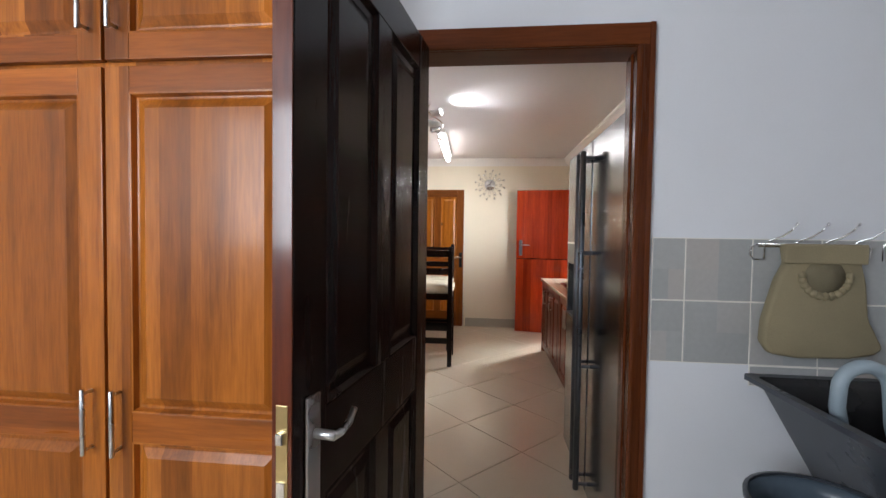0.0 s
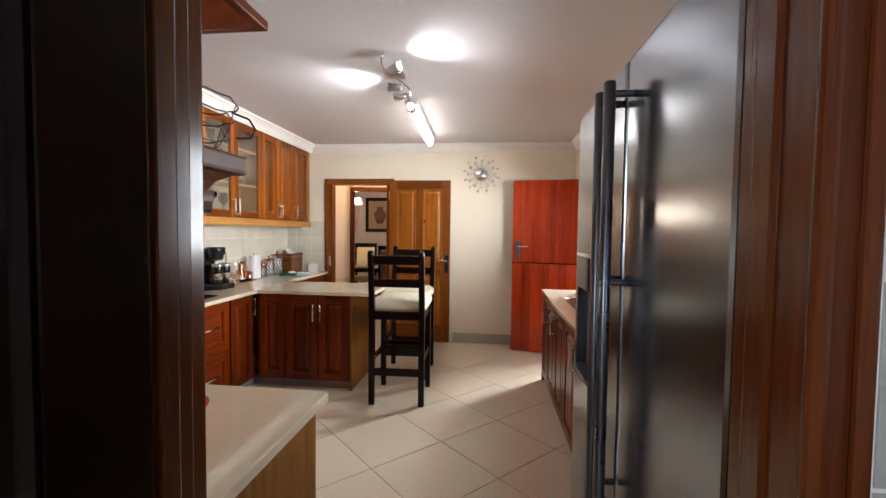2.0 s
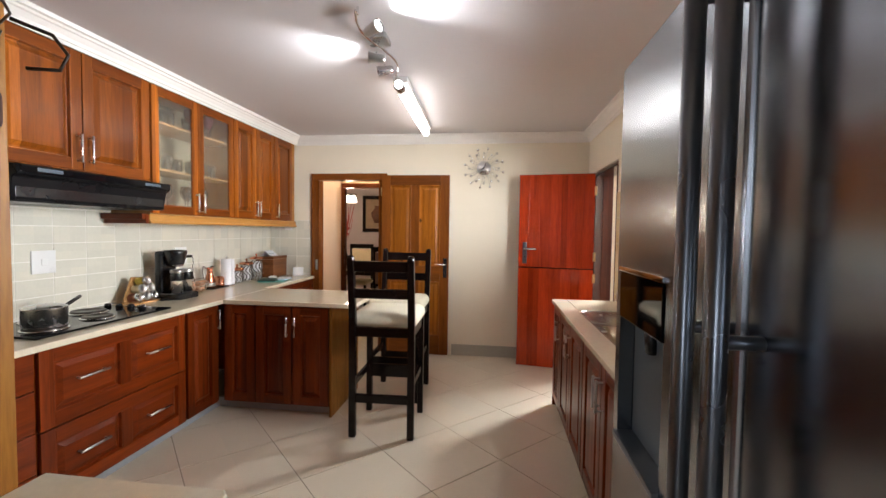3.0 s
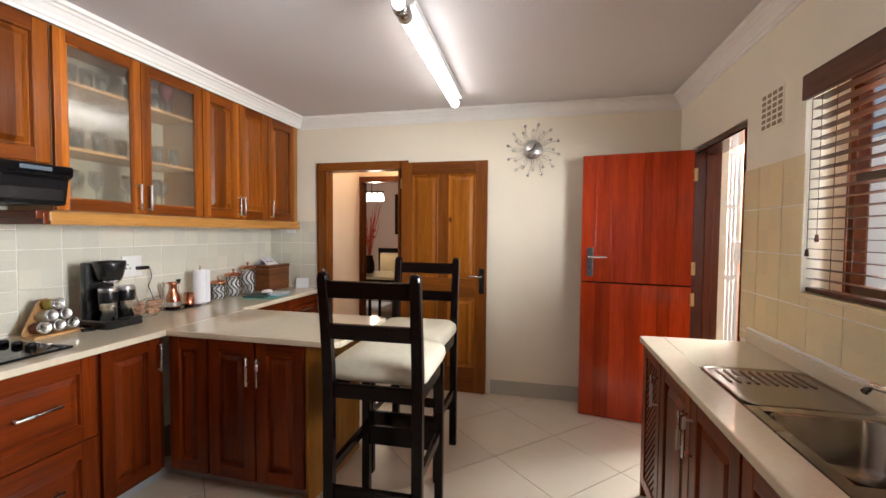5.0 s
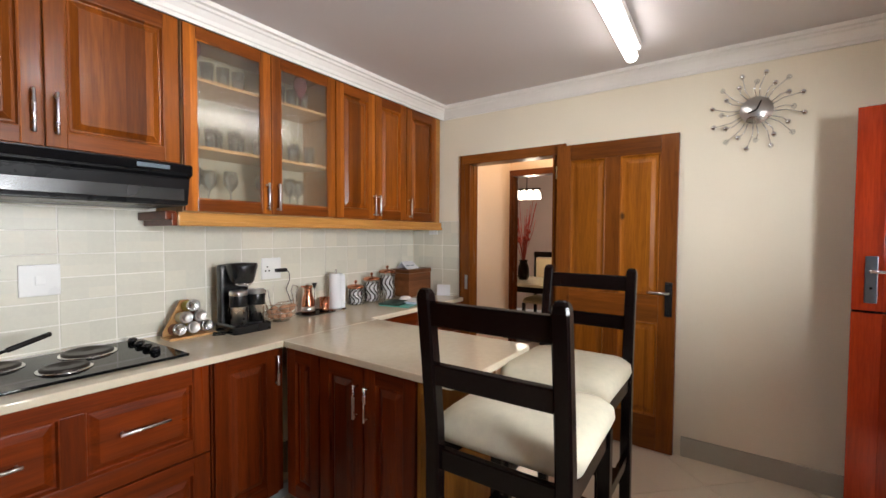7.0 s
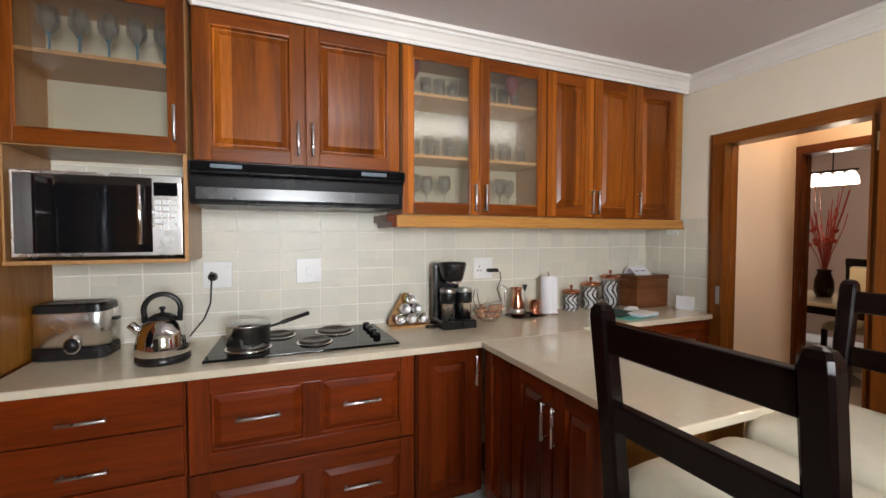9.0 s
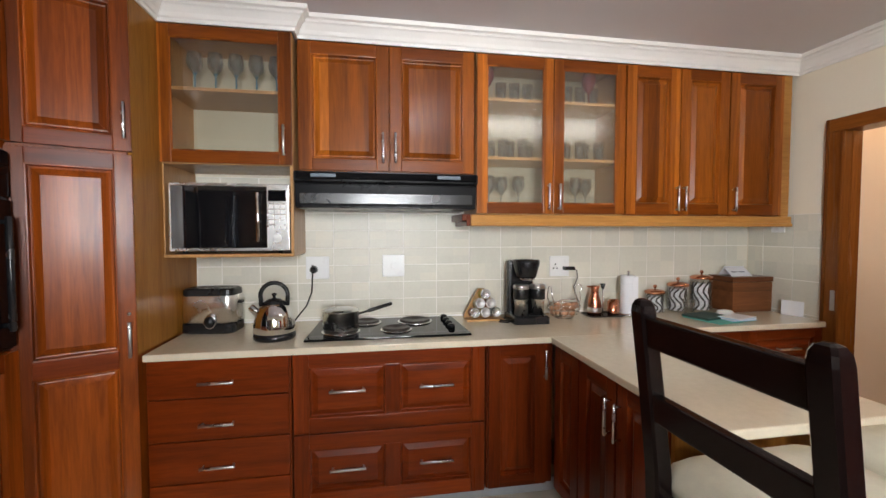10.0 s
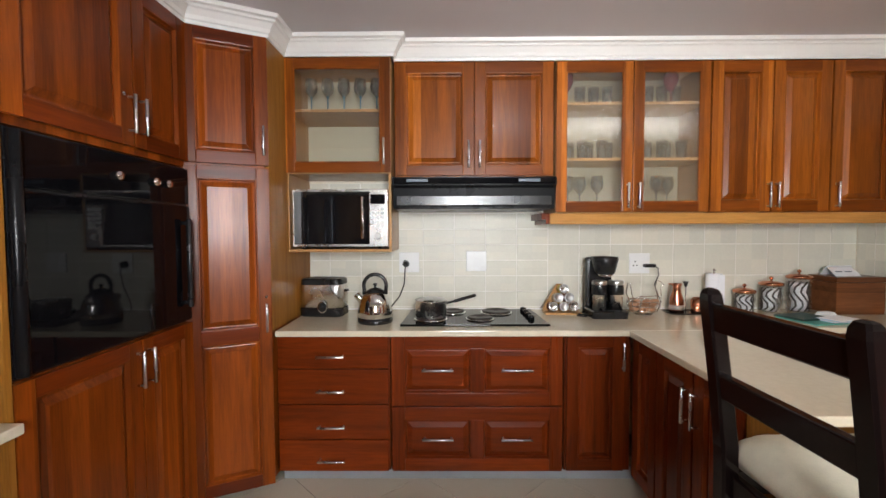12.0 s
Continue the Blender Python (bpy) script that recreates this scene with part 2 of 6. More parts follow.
DARK_STEEL = plain("dark_handle_metal", (0.15, 0.165, 0.19), 0.3, 0.9, vary=0.08, bump=0)
SINK_STEEL = plain("sink_steel", (0.27, 0.235, 0.20), 0.24, 1.0, vary=0.08, bump=0.02)
BRASS = plain("brass", (0.55, 0.42, 0.20), 0.3, 1.0, vary=0.12, bump=0.02)
COPPER = plain("copper", (0.62, 0.27, 0.16), 0.18, 1.0, vary=0.08, bump=0.01)
IRON = plain("dark_wire", (0.06, 0.05, 0.045), 0.4, 0.8, bump=0)
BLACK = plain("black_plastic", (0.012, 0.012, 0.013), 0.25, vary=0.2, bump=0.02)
MATT_BLACK = plain("matt_black_metal", (0.006, 0.006, 0.007), 0.28, vary=0.2, bump=0.02, spec=0.2)
MIRROR_GLASS = plain("mirrored_black_glass", (0.006, 0.006, 0.007), 0.03, vary=0.1, bump=0, spec=1.0, coat=1.0)
BLACK_GLASS = plain("black_glass", (0.004, 0.004, 0.005), 0.04, vary=0.2, bump=0, spec=0.2)
GREY_PLASTIC = plain("grey_plastic", (0.085, 0.115, 0.145), 0.35, vary=0.12, bump=0.03)
TUB_GREY = plain("tub_grey_plastic", (0.055, 0.062, 0.075), 0.3, vary=0.12, bump=0.03)
PALE_HOSE = plain("pale_blue_hose", (0.34, 0.42, 0.47), 0.4, vary=0.08, bump=0.02)
WHITE_PLASTIC = plain("white_plastic", (0.82, 0.82, 0.80), 0.3, vary=0.03, bump=0.01)
GROUT = plain("pale_grout", (0.86, 0.83, 0.76), 0.8, vary=0.08, size=20)
GROUT_FLOOR = plain("dark_floor_grout", (0.26, 0.22, 0.17), 0.85, vary=0.15, size=12)
VENT_SHADE = plain("vent_shadow_tan", (0.30, 0.23, 0.15), 0.8)
PLINTH = plain("grey_plinth", (0.40, 0.42, 0.44), 0.45, vary=0.08, size=8)
FLOOR_TILE = tile_mat("glossy_cream_floor_tile", (0.68, 0.60, 0.47), 0.12, 0.035, 0.9)
WALL_TILE = tile_mat("sage_cream_wall_tile", (0.69, 0.665, 0.56), 0.42, 0.08)
SAND_TILE = tile_mat("sand_wall_tile", (0.82, 0.71, 0.43), 0.25, 0.05)
SCULLERY_TILE = tile_mat("grey_patchwork_tile", (0.43, 0.44, 0.43), 0.3, 0.13, 0.1025, (1.06, 0.93, 0.86))
SKIRT_TILE = tile_mat("grey_skirting_tile", (0.46, 0.44, 0.37), 0.25, 0.05, 0.6)
FABRIC = plain("cream_damask_fabric", (0.66, 0.62, 0.48), 0.85, vary=0.06, size=34, bump=0.25, fine=240)


def woven_dots(m, pitch, dot):
    """Small paler motifs woven in a diagonal grid over a fabric."""
    t = m.node_tree
    b = t.nodes["Principled BSDF"]
    old = b.inputs["Base Color"].links[0].from_socket
    tc, turn, vo = (t.nodes.new("ShaderNode" + k) for k in ("TexCoord", "Mapping", "TexVoronoi"))
    turn.inputs["Rotation"].default_value = (0, 0, radians(45))
    turn.inputs["Scale"].default_value = (1, 1, 0.05)
    vo.inputs["Scale"].default_value, vo.inputs["Randomness"].default_value = 1 / pitch, 0.0
    t.links.new(tc.outputs["Object"], turn.inputs["Vector"])
    t.links.new(turn.outputs[0], vo.inputs["Vector"])
    t.links.new(mixed(t, ramp(t, vo.outputs["Distance"], [(0.20, (1, 1, 1)), (0.30, (0, 0, 0))]), old, dot), b.inputs["Base Color"])


woven_dots(FABRIC, 0.026, (0.78, 0.74, 0.60))
CANVAS = plain("khaki_canvas", (0.30, 0.25, 0.15), 0.9, vary=0.12, size=9, bump=0.4, fine=220)
CANVAS_DARK = plain("khaki_lining", (0.20, 0.17, 0.105), 0.9, vary=0.12, size=9, bump=0.4, fine=220)
PAPER = plain("white_paper", (0.80, 0.80, 0.82), 0.8, vary=0.04, bump=0.02)
TEAL = plain("teal_folder", (0.10, 0.36, 0.30), 0.6, vary=0.08)
DARK_GREEN = plain("dark_green_book", (0.02, 0.06, 0.05), 0.5, vary=0.1)
SKY_BLUE = plain("pale_blue_booklet", (0.42, 0.60, 0.78), 0.5, vary=0.1)
EGG = plain("brown_eggshell", (0.52, 0.27, 0.15), 0.5, vary=0.12, size=12)
LEMON = plain("lemon_peel", (0.72, 0.47, 0.03), 0.4, vary=0.12, size=12, bump=0.3)
AVOCADO = plain("dark_green_squash_skin", (0.012, 0.022, 0.010), 0.35, vary=0.3, size=14, bump=0.2)
RED_BOWL = plain("red_glazed_plastic", (0.50, 0.035, 0.012), 0.2, vary=0.1)
SPICE = plain("spice_yellow", (0.52, 0.38, 0.05), 0.7)
SPICE_RED = plain("spice_brown", (0.20, 0.06, 0.025), 0.7)
PASTA = plain("pasta_cream", (0.62, 0.50, 0.30), 0.6, vary=0.25, size=40)
BALLOON = plain("maroon_glass", (0.16, 0.03, 0.04), 0.2)
BRICK = plain("patio_brick", (0.36, 0.16, 0.09), 0.85, vary=0.25, size=14, bump=0.4)
MORTAR = plain("patio_mortar", (0.50, 0.46, 0.41), 0.9, vary=0.12, size=10, bump=0.3)
PAVING = plain("patio_paving", (0.34, 0.29, 0.25), 0.85, vary=0.15, size=3, bump=0.3)
WHITE_GATE = plain("white_painted_steel", (0.78, 0.79, 0.80), 0.4, vary=0.04, bump=0.02)
GARDEN = plain("garden_green", (0.07, 0.11, 0.035), 0.9, vary=0.4, size=4, bump=0.4)
LEATHER = plain("brown_leather", (0.10, 0.045, 0.028), 0.5, vary=0.15, bump=0.2)
CREAM_SEAT = plain("cream_upholstery", (0.66, 0.54, 0.33), 0.8, vary=0.08, bump=0.2)
RED_TWIG = plain("red_twigs", (0.42, 0.05, 0.03), 0.6, vary=0.25)
ART = plain("tan_canvas_art", (0.40, 0.27, 0.16), 0.8, vary=0.2, size=9)
ART_POT = plain("umber_painted_pot", (0.16, 0.065, 0.03), 0.7, vary=0.3, size=16)
PANE = thin_glass("window_glass", 0.0, 0.02, 0.3)
CABINET_BACK = plain("olive_beige_lining", (0.50, 0.45, 0.32), 0.5, vary=0.06)
# Milky share stands in for the bright reflections on the glasses.
GLASSWARE = thin_glass("drinking_glass", 0.30, 0.06, 0.3)
BLUE_STEM = plain("blue_tinted_glass_stem", (0.10, 0.20, 0.25), 0.15, vary=0.08, bump=0)
# A weaker milky share, likewise in place of bright reflections.
CLEAR = thin_glass("clear_glass", 0.10, 0.05, 0.3)
REEDED = thin_glass("textured_cabinet_glass", 0.16, 0.16, 0.25)
TUBE_GLOW = glow("lit_fluorescent_tube", (1.0, 0.95, 0.91), 12.5)
SPOT_GLOW = glow("lit_spot_lens", (0.95, 0.97, 1.0), 14.0)
SHADE_GLOW = glow("lit_glass_shade", (1.0, 0.9, 0.75), 5.0)


# ---- mesh helpers ----
def slab(x0, x1, y0, y1, z0, z1, bevel=0.002):
    bm = bmesh.new()
    bmesh.ops.create_cube(bm, size=1)
    for v in bm.verts:
        v.co = ((x0 + x1) / 2 + v.co.x * (x1 - x0), (y0 + y1) / 2 + v.co.y * (y1 - y0), (z0 + z1) / 2 + v.co.z * (z1 - z0))
    if bevel:
        bmesh.ops.bevel(bm, geom=bm.edges[:], offset=bevel, segments=2, affect="EDGES", profile=0.6)
    return bm


def joined(*parts):
    out = bmesh.new()
    for bm in parts:
        me = bpy.data.meshes.new("tmp")
        bm.to_mesh(me)
        out.from_mesh(me)
        bm.free()
        bpy.data.meshes.remove(me)
    return out


def moved(bm, m):
    bmesh.ops.transform(bm, matrix=m, verts=bm.verts[:])
    return bm


def lathe(profile, n=24, m=None):
    """A turned shape from (radius, height) pairs, about z."""
    bm = bmesh.new()
    rings = []
    for r, z in profile:
        if r < 1e-5:
            rings.append([bm.verts.new((0, 0, z))])
        else:
            rings.append([bm.verts.new((r * math.cos(2 * math.pi * i / n), r * math.sin(2 * math.pi * i / n), z)) for i in range(n)])
    for a, b in zip(rings, rings[1:]):
        for i in range(n):
            j = (i + 1) % n
            q = [a[i % len(a)], a[j % len(a)], b[j % len(b)], b[i % len(b)]]
            q = [v for k, v in enumerate(q) if v not in q[:k]]
            if len(q) > 2:
                bm.faces.new(q)
    for f in bm.faces:
        f.smooth = True
    bmesh.ops.recalc_face_normals(bm, faces=bm.faces[:])
    return moved(bm, m) if m else bm


def rod(a, b, r, n=10):
    a, b = Vector(a), Vector(b)
    d = b - a
    bm = lathe([(0, 0), (r * 0.8, 0), (r, r * 0.25), (r, d.length - r * 0.25), (r * 0.8, d.length), (0, d.length)], n)
    return moved(bm, Matrix.Translation(a) @ d.to_track_quat("Z", "Y").to_matrix().to_4x4())


def wire(points, r, n=6, closed=False):
    """A bent rod through the points."""
    pts = [Vector(p) for p in points]
    bm = bmesh.new()
    rings, k = [], len(pts)
    side = None
    for i, p in enumerate(pts):
        a = pts[(i - 1) % k] if closed or i else p
        b = pts[(i + 1) % k] if closed or i < k - 1 else p
        d = (b - a).normalized()
        if side is None:
            side = d.orthogonal().normalized()
        side = (side - d * side.dot(d)).normalized()
        up = d.cross(side)
        rings.append([bm.verts.new(p + r * (math.cos(2 * math.pi * j / n) * side + math.sin(2 * math.pi * j / n) * up)) for j in range(n)])
    for i in range(k if closed else k - 1):
        a, b = rings[i], rings[(i + 1) % k]
        for j in range(n):
            bm.faces.new((a[j], a[(j + 1) % n], b[(j + 1) % n], b[j]))
    if not closed:
        bm.faces.new(rings[0][::-1]), bm.faces.new(rings[-1])
    for f in bm.faces:
        f.smooth = True
    bmesh.ops.recalc_face_normals(bm, faces=bm.faces[:])
    return bm


def arc(c, r, a0, a1, n, plane="xz"):
    out = []
    for i in range(n + 1):
        a = radians(a0 + (a1 - a0) * i / n)
        u, v = r * math.cos(a), r * math.sin(a)
        out.append({"xz": (c[0] + u, c[1], c[2] + v), "xy": (c[0] + u, c[1] + v, c[2]), "yz": (c[0], c[1] + u, c[2] + v)}[plane])
    return out


def rings_y(x0, x1, z0, z1, steps):
    """Nested rectangles in the xz plane: (inset, y) pairs, closed by the last one; a moulded panel."""
    bm = bmesh.new()
    rows = [[bm.verts.new(p) for p in ((x0 + i, y, z0 + i), (x1 - i, y, z0 + i), (x1 - i, y, z1 - i), (x0 + i, y, z1 - i))] for i, y in steps]
    for a, b in zip(rows, rows[1:]):
        for j in range(4):
            bm.faces.new((a[j], a[(j + 1) % 4], b[(j + 1) % 4], b[j]))
    bm.faces.new(rows[-1])
    bm.faces.new(rows[0][::-1])
    bmesh.ops.recalc_face_normals(bm, faces=bm.faces[:])
    return bm


def extruded(outline, z0, z1, bevel=0.0):
    """A prism over an outline of (x, y)."""
    bm = bmesh.new()
    f = bm.faces.new([bm.verts.new((x, y, z0)) for x, y in outline])
    up = bmesh.ops.extrude_face_region(bm, geom=[f])
    for v in up["geom"]:
        if isinstance(v, bmesh.types.BMVert):
            v.co.z = z1
    bmesh.ops.recalc_face_normals(bm, faces=bm.faces[:])
    if bevel:
        bmesh.ops.bevel(bm, geom=bm.edges[:], offset=bevel, segments=3, affect="EDGES", profile=0.5)
    return bm


def swept(path, profile, closed=False):
    """A moulding along a path of (x, y), with its profile of (offset to the left, z)."""
    bm, k, rows = bmesh.new(), len(path), []
    pts = [Vector(p) for p in path]
    for i, p in enumerate(pts):
        a = pts[i] - pts[i - 1] if closed or i else pts[1] - pts[0]
        b = pts[(i + 1) % k] - pts[i] if closed or i < k - 1 else a
        na, nb = Vector((-a.y, a.x)).normalized(), Vector((-b.y, b.x)).normalized()
        n = (na + nb).normalized()
        n /= max(0.3, n.dot(na))
        rows.append([bm.verts.new((p.x + n.x * o, p.y + n.y * o, z)) for o, z in profile])
    for i in range(k if closed else k - 1):
        a, b = rows[i], rows[(i + 1) % k]
        for j in range(len(profile)):
            j2 = (j + 1) % len(profile)
            bm.faces.new((a[j], b[j], b[j2], a[j2]))
    if not closed:
        bm.faces.new(rows[0]), bm.faces.new(rows[-1][::-1])
    bmesh.ops.recalc_face_normals(bm, faces=bm.faces[:])
    return bm


def part(name, bm, material, parent=None, label="", at=None):
    me = bpy.data.meshes.new(name)
    bm.to_mesh(me)
    bm.free()
    me.materials.append(material)
    ob = new(name, me)
    ob.parent = parent
    if at is not None:
        ob.matrix_basis = at
    return tagged(ob, label)


def thing(name, m, label, category, group="", kind=""):
    ob = new(name)
    ob.empty_display_size = 0.1
    ob.matrix_basis = m
    return tagged(ob, label, category, group, kind)


def solid(name, bm, material, label, category, group="", kind="", at=None):
    """A thing that is one mesh."""
    return tagged(part(name, bm, material, None, "", at), label, category, group, kind)


def setting(name, bm, material, label, category="wall"):
    return solid(name, bm, material, label, category, kind="structure")


# ---- the shell ----
LEFT, RIGHT, FAR, NEAR, CEIL = -2.30, 1.37, 6.28, 1.60, 2.497


def walls(*boxes):
    return joined(*[slab(*b, bevel=0) for b in boxes])


setting("wall_west", walls((LEFT - 0.15, LEFT, NEAR, FAR, 0, CEIL)), PLASTER, "cream painted kitchen wall behind the fitted cabinets")
setting("wall_north", walls((LEFT - 0.15, -1.74, FAR, FAR + 0.13, 0, CEIL), (-0.95, RIGHT + 0.22, FAR, FAR + 0.13, 0, CEIL), (-1.74, -0.95, FAR, FAR + 0.13, 2.03, CEIL)), PLASTER, "cream painted wall with a doorway")
D0, D1, W0, W1, WZ0, WZ1 = 5.17, 5.97, 3.45, 4.66, 1.17, 2.06
setting("wall_east", walls((RIGHT, RIGHT + 0.22, D1, FAR, 0, CEIL), (RIGHT, RIGHT + 0.22, D0, D1, 2.03, CEIL), (RIGHT, RIGHT + 0.22, W1, D0, 0, CEIL),
        (RIGHT, RIGHT + 0.22, W0, W1, 0, WZ0), (RIGHT, RIGHT + 0.22, W0, W1, WZ1, CEIL), (RIGHT, RIGHT + 0.22, NEAR, W0, 0, CEIL)), PLASTER, "cream painted wall with window and back door openings")
S0, S1, SY = -0.10, 0.69, 1.47
setting("wall_south", walls((LEFT - 0.15, S0 - 0.035, SY + 0.06, NEAR, 0, CEIL), (-0.603, S0 - 0.075, NEAR, 1.70, 0, CEIL), (S1 + 0.035, 2.6, SY + 0.06, NEAR, 0, CEIL), (S0 - 0.035, S1 + 0.035, SY + 0.06, NEAR, 2.04, CEIL)), PLASTER, "cream painted partition with the scullery doorway")
setting("scullery_wall_north", walls((-2.45, S0 - 0.035, SY, SY + 0.06, 0, CEIL), (S1 + 0.035, 2.6, SY, SY + 0.06, 0, CEIL), (S0 - 0.035, S1 + 0.035, SY, SY + 0.06, 2.04, CEIL)), WHITE_WALL, "cool white painted scullery wall round the doorway")
setting("scullery_wall_east", walls((2.45, 2.6, -1.5, SY, 0, CEIL)), WHITE_WALL, "white painted scullery wall")
setting("scullery_wall_west", walls((-2.45, -2.3, -1.5, SY, 0, CEIL)), WHITE_WALL, "white painted scullery wall")
setting("scullery_wall_south", walls((-2.45, -2.2, -1.65, -1.5, 0, CEIL), (-0.8, 2.6, -1.65, -1.5, 0, CEIL), (-2.2, -0.8, -1.65, -1.5, 0, 1.0), (-2.2, -0.8, -1.65, -1.5, 2.2, CEIL)), WHITE_WALL, "white painted scullery wall with a window opening")
setting("ceiling", slab(LEFT - 0.15, RIGHT + 0.22, NEAR - 0.07, FAR + 0.13, CEIL, CEIL + 0.12, 0), CEILING, "off-white painted kitchen ceiling", "ceiling")
setting("scullery_ceiling", slab(-2.45, 2.6, -1.65, NEAR - 0.07, CEIL, CEIL + 0.12, 0), CEILING, "off-white painted scullery ceiling", "ceiling")

CORN = [(0, 2.392), (0.010, 2.392), (0.013, 2.408), (0.020, 2.413), (0.027, 2.430), (0.046, 2.455), (0.055, 2.460), (0.060, 2.470), (0.076, 2.475), (0.080, 2.495), (0, 2.495)]
setting("cornice", swept([(RIGHT, NEAR), (RIGHT, FAR), (-1.965, FAR), (-1.965, 3.215), (-1.89, 3.215), (-1.89, 2.60), (-1.66, 2.60), (-1.49, 2.27), (-0.607, 2.27), (-0.607, NEAR)], CORN, True), CORNICE, "white stepped plaster cornice", "cornice")
setting("skirting", joined(slab(-0.10, RIGHT, FAR - 0.012, FAR, 0, 0.125, 0.002), slab(RIGHT - 0.012, RIGHT, D1 + 0.05, FAR - 0.012, 0, 0.125, 0.002)), SKIRT_TILE, "grey-green tiled skirting", "skirting")

# floor bed; tiles are laid at the end
floor = setting("floor", slab(-2.6, 2.75, -1.7, 13.0, -0.1, -0.004, 0), GROUT_FLOOR, "glossy cream floor tiles laid diagonally with dark grout", "floor")


def door_frame(name, m, width, height, depth, label, face=0.065, mats=(FRAME_WOOD, FRAME_H), top=None):
    """Opening from x = 0 to width; the wall lies from y = 0 to depth."""
    ob = thing(name, m, label, "door frame", kind="structure")
    top = face if top is None else top
    for x0, x1 in ((-face, 0.012), (width - 0.012, width + face)):
        part("jamb", joined(slab(x0, x1, -0.014, 0.0, 0, height + top, 0.006), slab(min(max(x0, -0.033), width), max(min(x1, width + 0.033), 0), 0.0, depth, 0, height + 0.03, 0.003)), mats[0], ob)
    part("head", joined(slab(-face, width + face, -0.017, -0.002, height, height + top, 0.004), slab(0, width, 0.0, depth, height, height + 0.033, 0.003)), mats[1], ob)
    if face > 0:
        for x in (-face, width + face - 0.018):
            part("bead", slab(x, x + 0.018, -0.022, -0.013, 0, height + top, 0.004), mats[0], ob)
        for x in (0.004, width - 0.022):
            part("inner_bead", slab(x, x + 0.018, -0.020, -0.006, 0, height, 0.006), mats[0], ob)
    for x in (0.0, width - 0.014):
        part("door_stop", slab(x - 0.004, x + 0.018, depth * 0.42, depth * 0.75, 0, height, 0.005), mats[0], ob)
    return ob


frame_ob = door_frame("scullery_door_frame", pose(S0, SY, 0), S1 - S0, 2.0, 0.13, "varnished reddish brown wooden door frame of the scullery", 0.035, top=0.072)
part("deep_lining", slab(-0.073, -0.043, 0.131, 0.234, 0, CEIL - 0.002, 0.003), FRAME_WOOD, frame_ob, "dark varnished lining of the deep reveal")
door_frame("passage_door_frame", pose(-1.70, FAR, 0), 0.76, 1.99, 0.13, "varnished brown wooden door frame to the passage", 0.075, (PASSAGE_V, PASSAGE_H))
door_frame("dining_door_frame", pose(-1.72, 7.15, 0), 0.80, 1.99, 0.12, "varnished brown wooden inner door frame", 0.06)
door_frame("back_door_frame", pose(RIGHT + 0.004, D1, 0, 0, 0, -90), D1 - D0, 1.985, 0.17, "dark varnished back door frame", 0.0, (DARK_EDGE, DARK_EDGE))

keep = thing("strike_plate", pose(-1.692, FAR - 0.0185, 1.0), "steel strike plate on the passage door frame", "lock plate")
part("plate", slab(-0.03, -0.004, 0, 0.003, -0.06, 0.06, 0.001), STEEL, keep)

# passage and dining room shell
setting("passage_wall_west", walls((-1.92, -1.74, FAR + 0.13, 7.15, 0, CEIL)), PEACH, "peach painted passage wall")
setting("passage_wall_east", walls((-0.2, -0.05, FAR + 0.13, 7.15, 0, CEIL)), PEACH, "peach painted passage wall")
setting("passage_wall_north", walls((-4.6, -1.75, 7.15, 7.27, 0, CEIL), (-0.89, 1.6, 7.15, 7.27, 0, CEIL), (-1.75, -0.89, 7.15, 7.27, 2.02, CEIL)), PEACH, "peach painted passage wall with the dining doorway")
setting("passage_ceiling", slab(-4.6, 1.6, FAR + 0.13, 13.0, CEIL, CEIL + 0.12, 0), CEILING, "white ceiling over passage and dining room", "ceiling")
setting("dining_wall_north", walls((-4.6, 1.6, 10.6, 10.75, 0, CEIL)), PINK, "pinkish grey dining room wall")
setting("dining_wall_west", walls((-4.75, -4.6, 7.15, 10.75, 0, CEIL)), PINK, "pinkish grey dining room wall")
setting("dining_wall_east", walls((1.6, 1.75, 7.15, 10.75, 0, CEIL)), PINK, "pinkish grey dining room wall")


# ---- doors ----
def lever(parent, at, flip=1, plate=BLACK, arm=CHROME):
    """A lever on a long plate; local x along the door, y out of its face (negative)."""
    p = part("lock_plate", slab(-0.022, 0.022, -0.008, 0, -0.12, 0.10, 0.004), plate, parent, "metal lock plate", at)
    part("lever", joined(rod((0, -0.008, 0.03), (0, -0.05, 0.03), 0.009), wire([(0, -0.048, 0.03), (flip * 0.03, -0.052, 0.03), (flip * 0.09, -0.05, 0.032), (flip * 0.12, -0.044, 0.03)], 0.0085, 8)), arm, p, "shiny metal lever handle")
    part("keyhole", lathe([(0, 0), (0.006, 0), (0.006, 0.003), (0, 0.003)], 10, pose(0, -0.008, -0.05, 90)), BLACK, p)


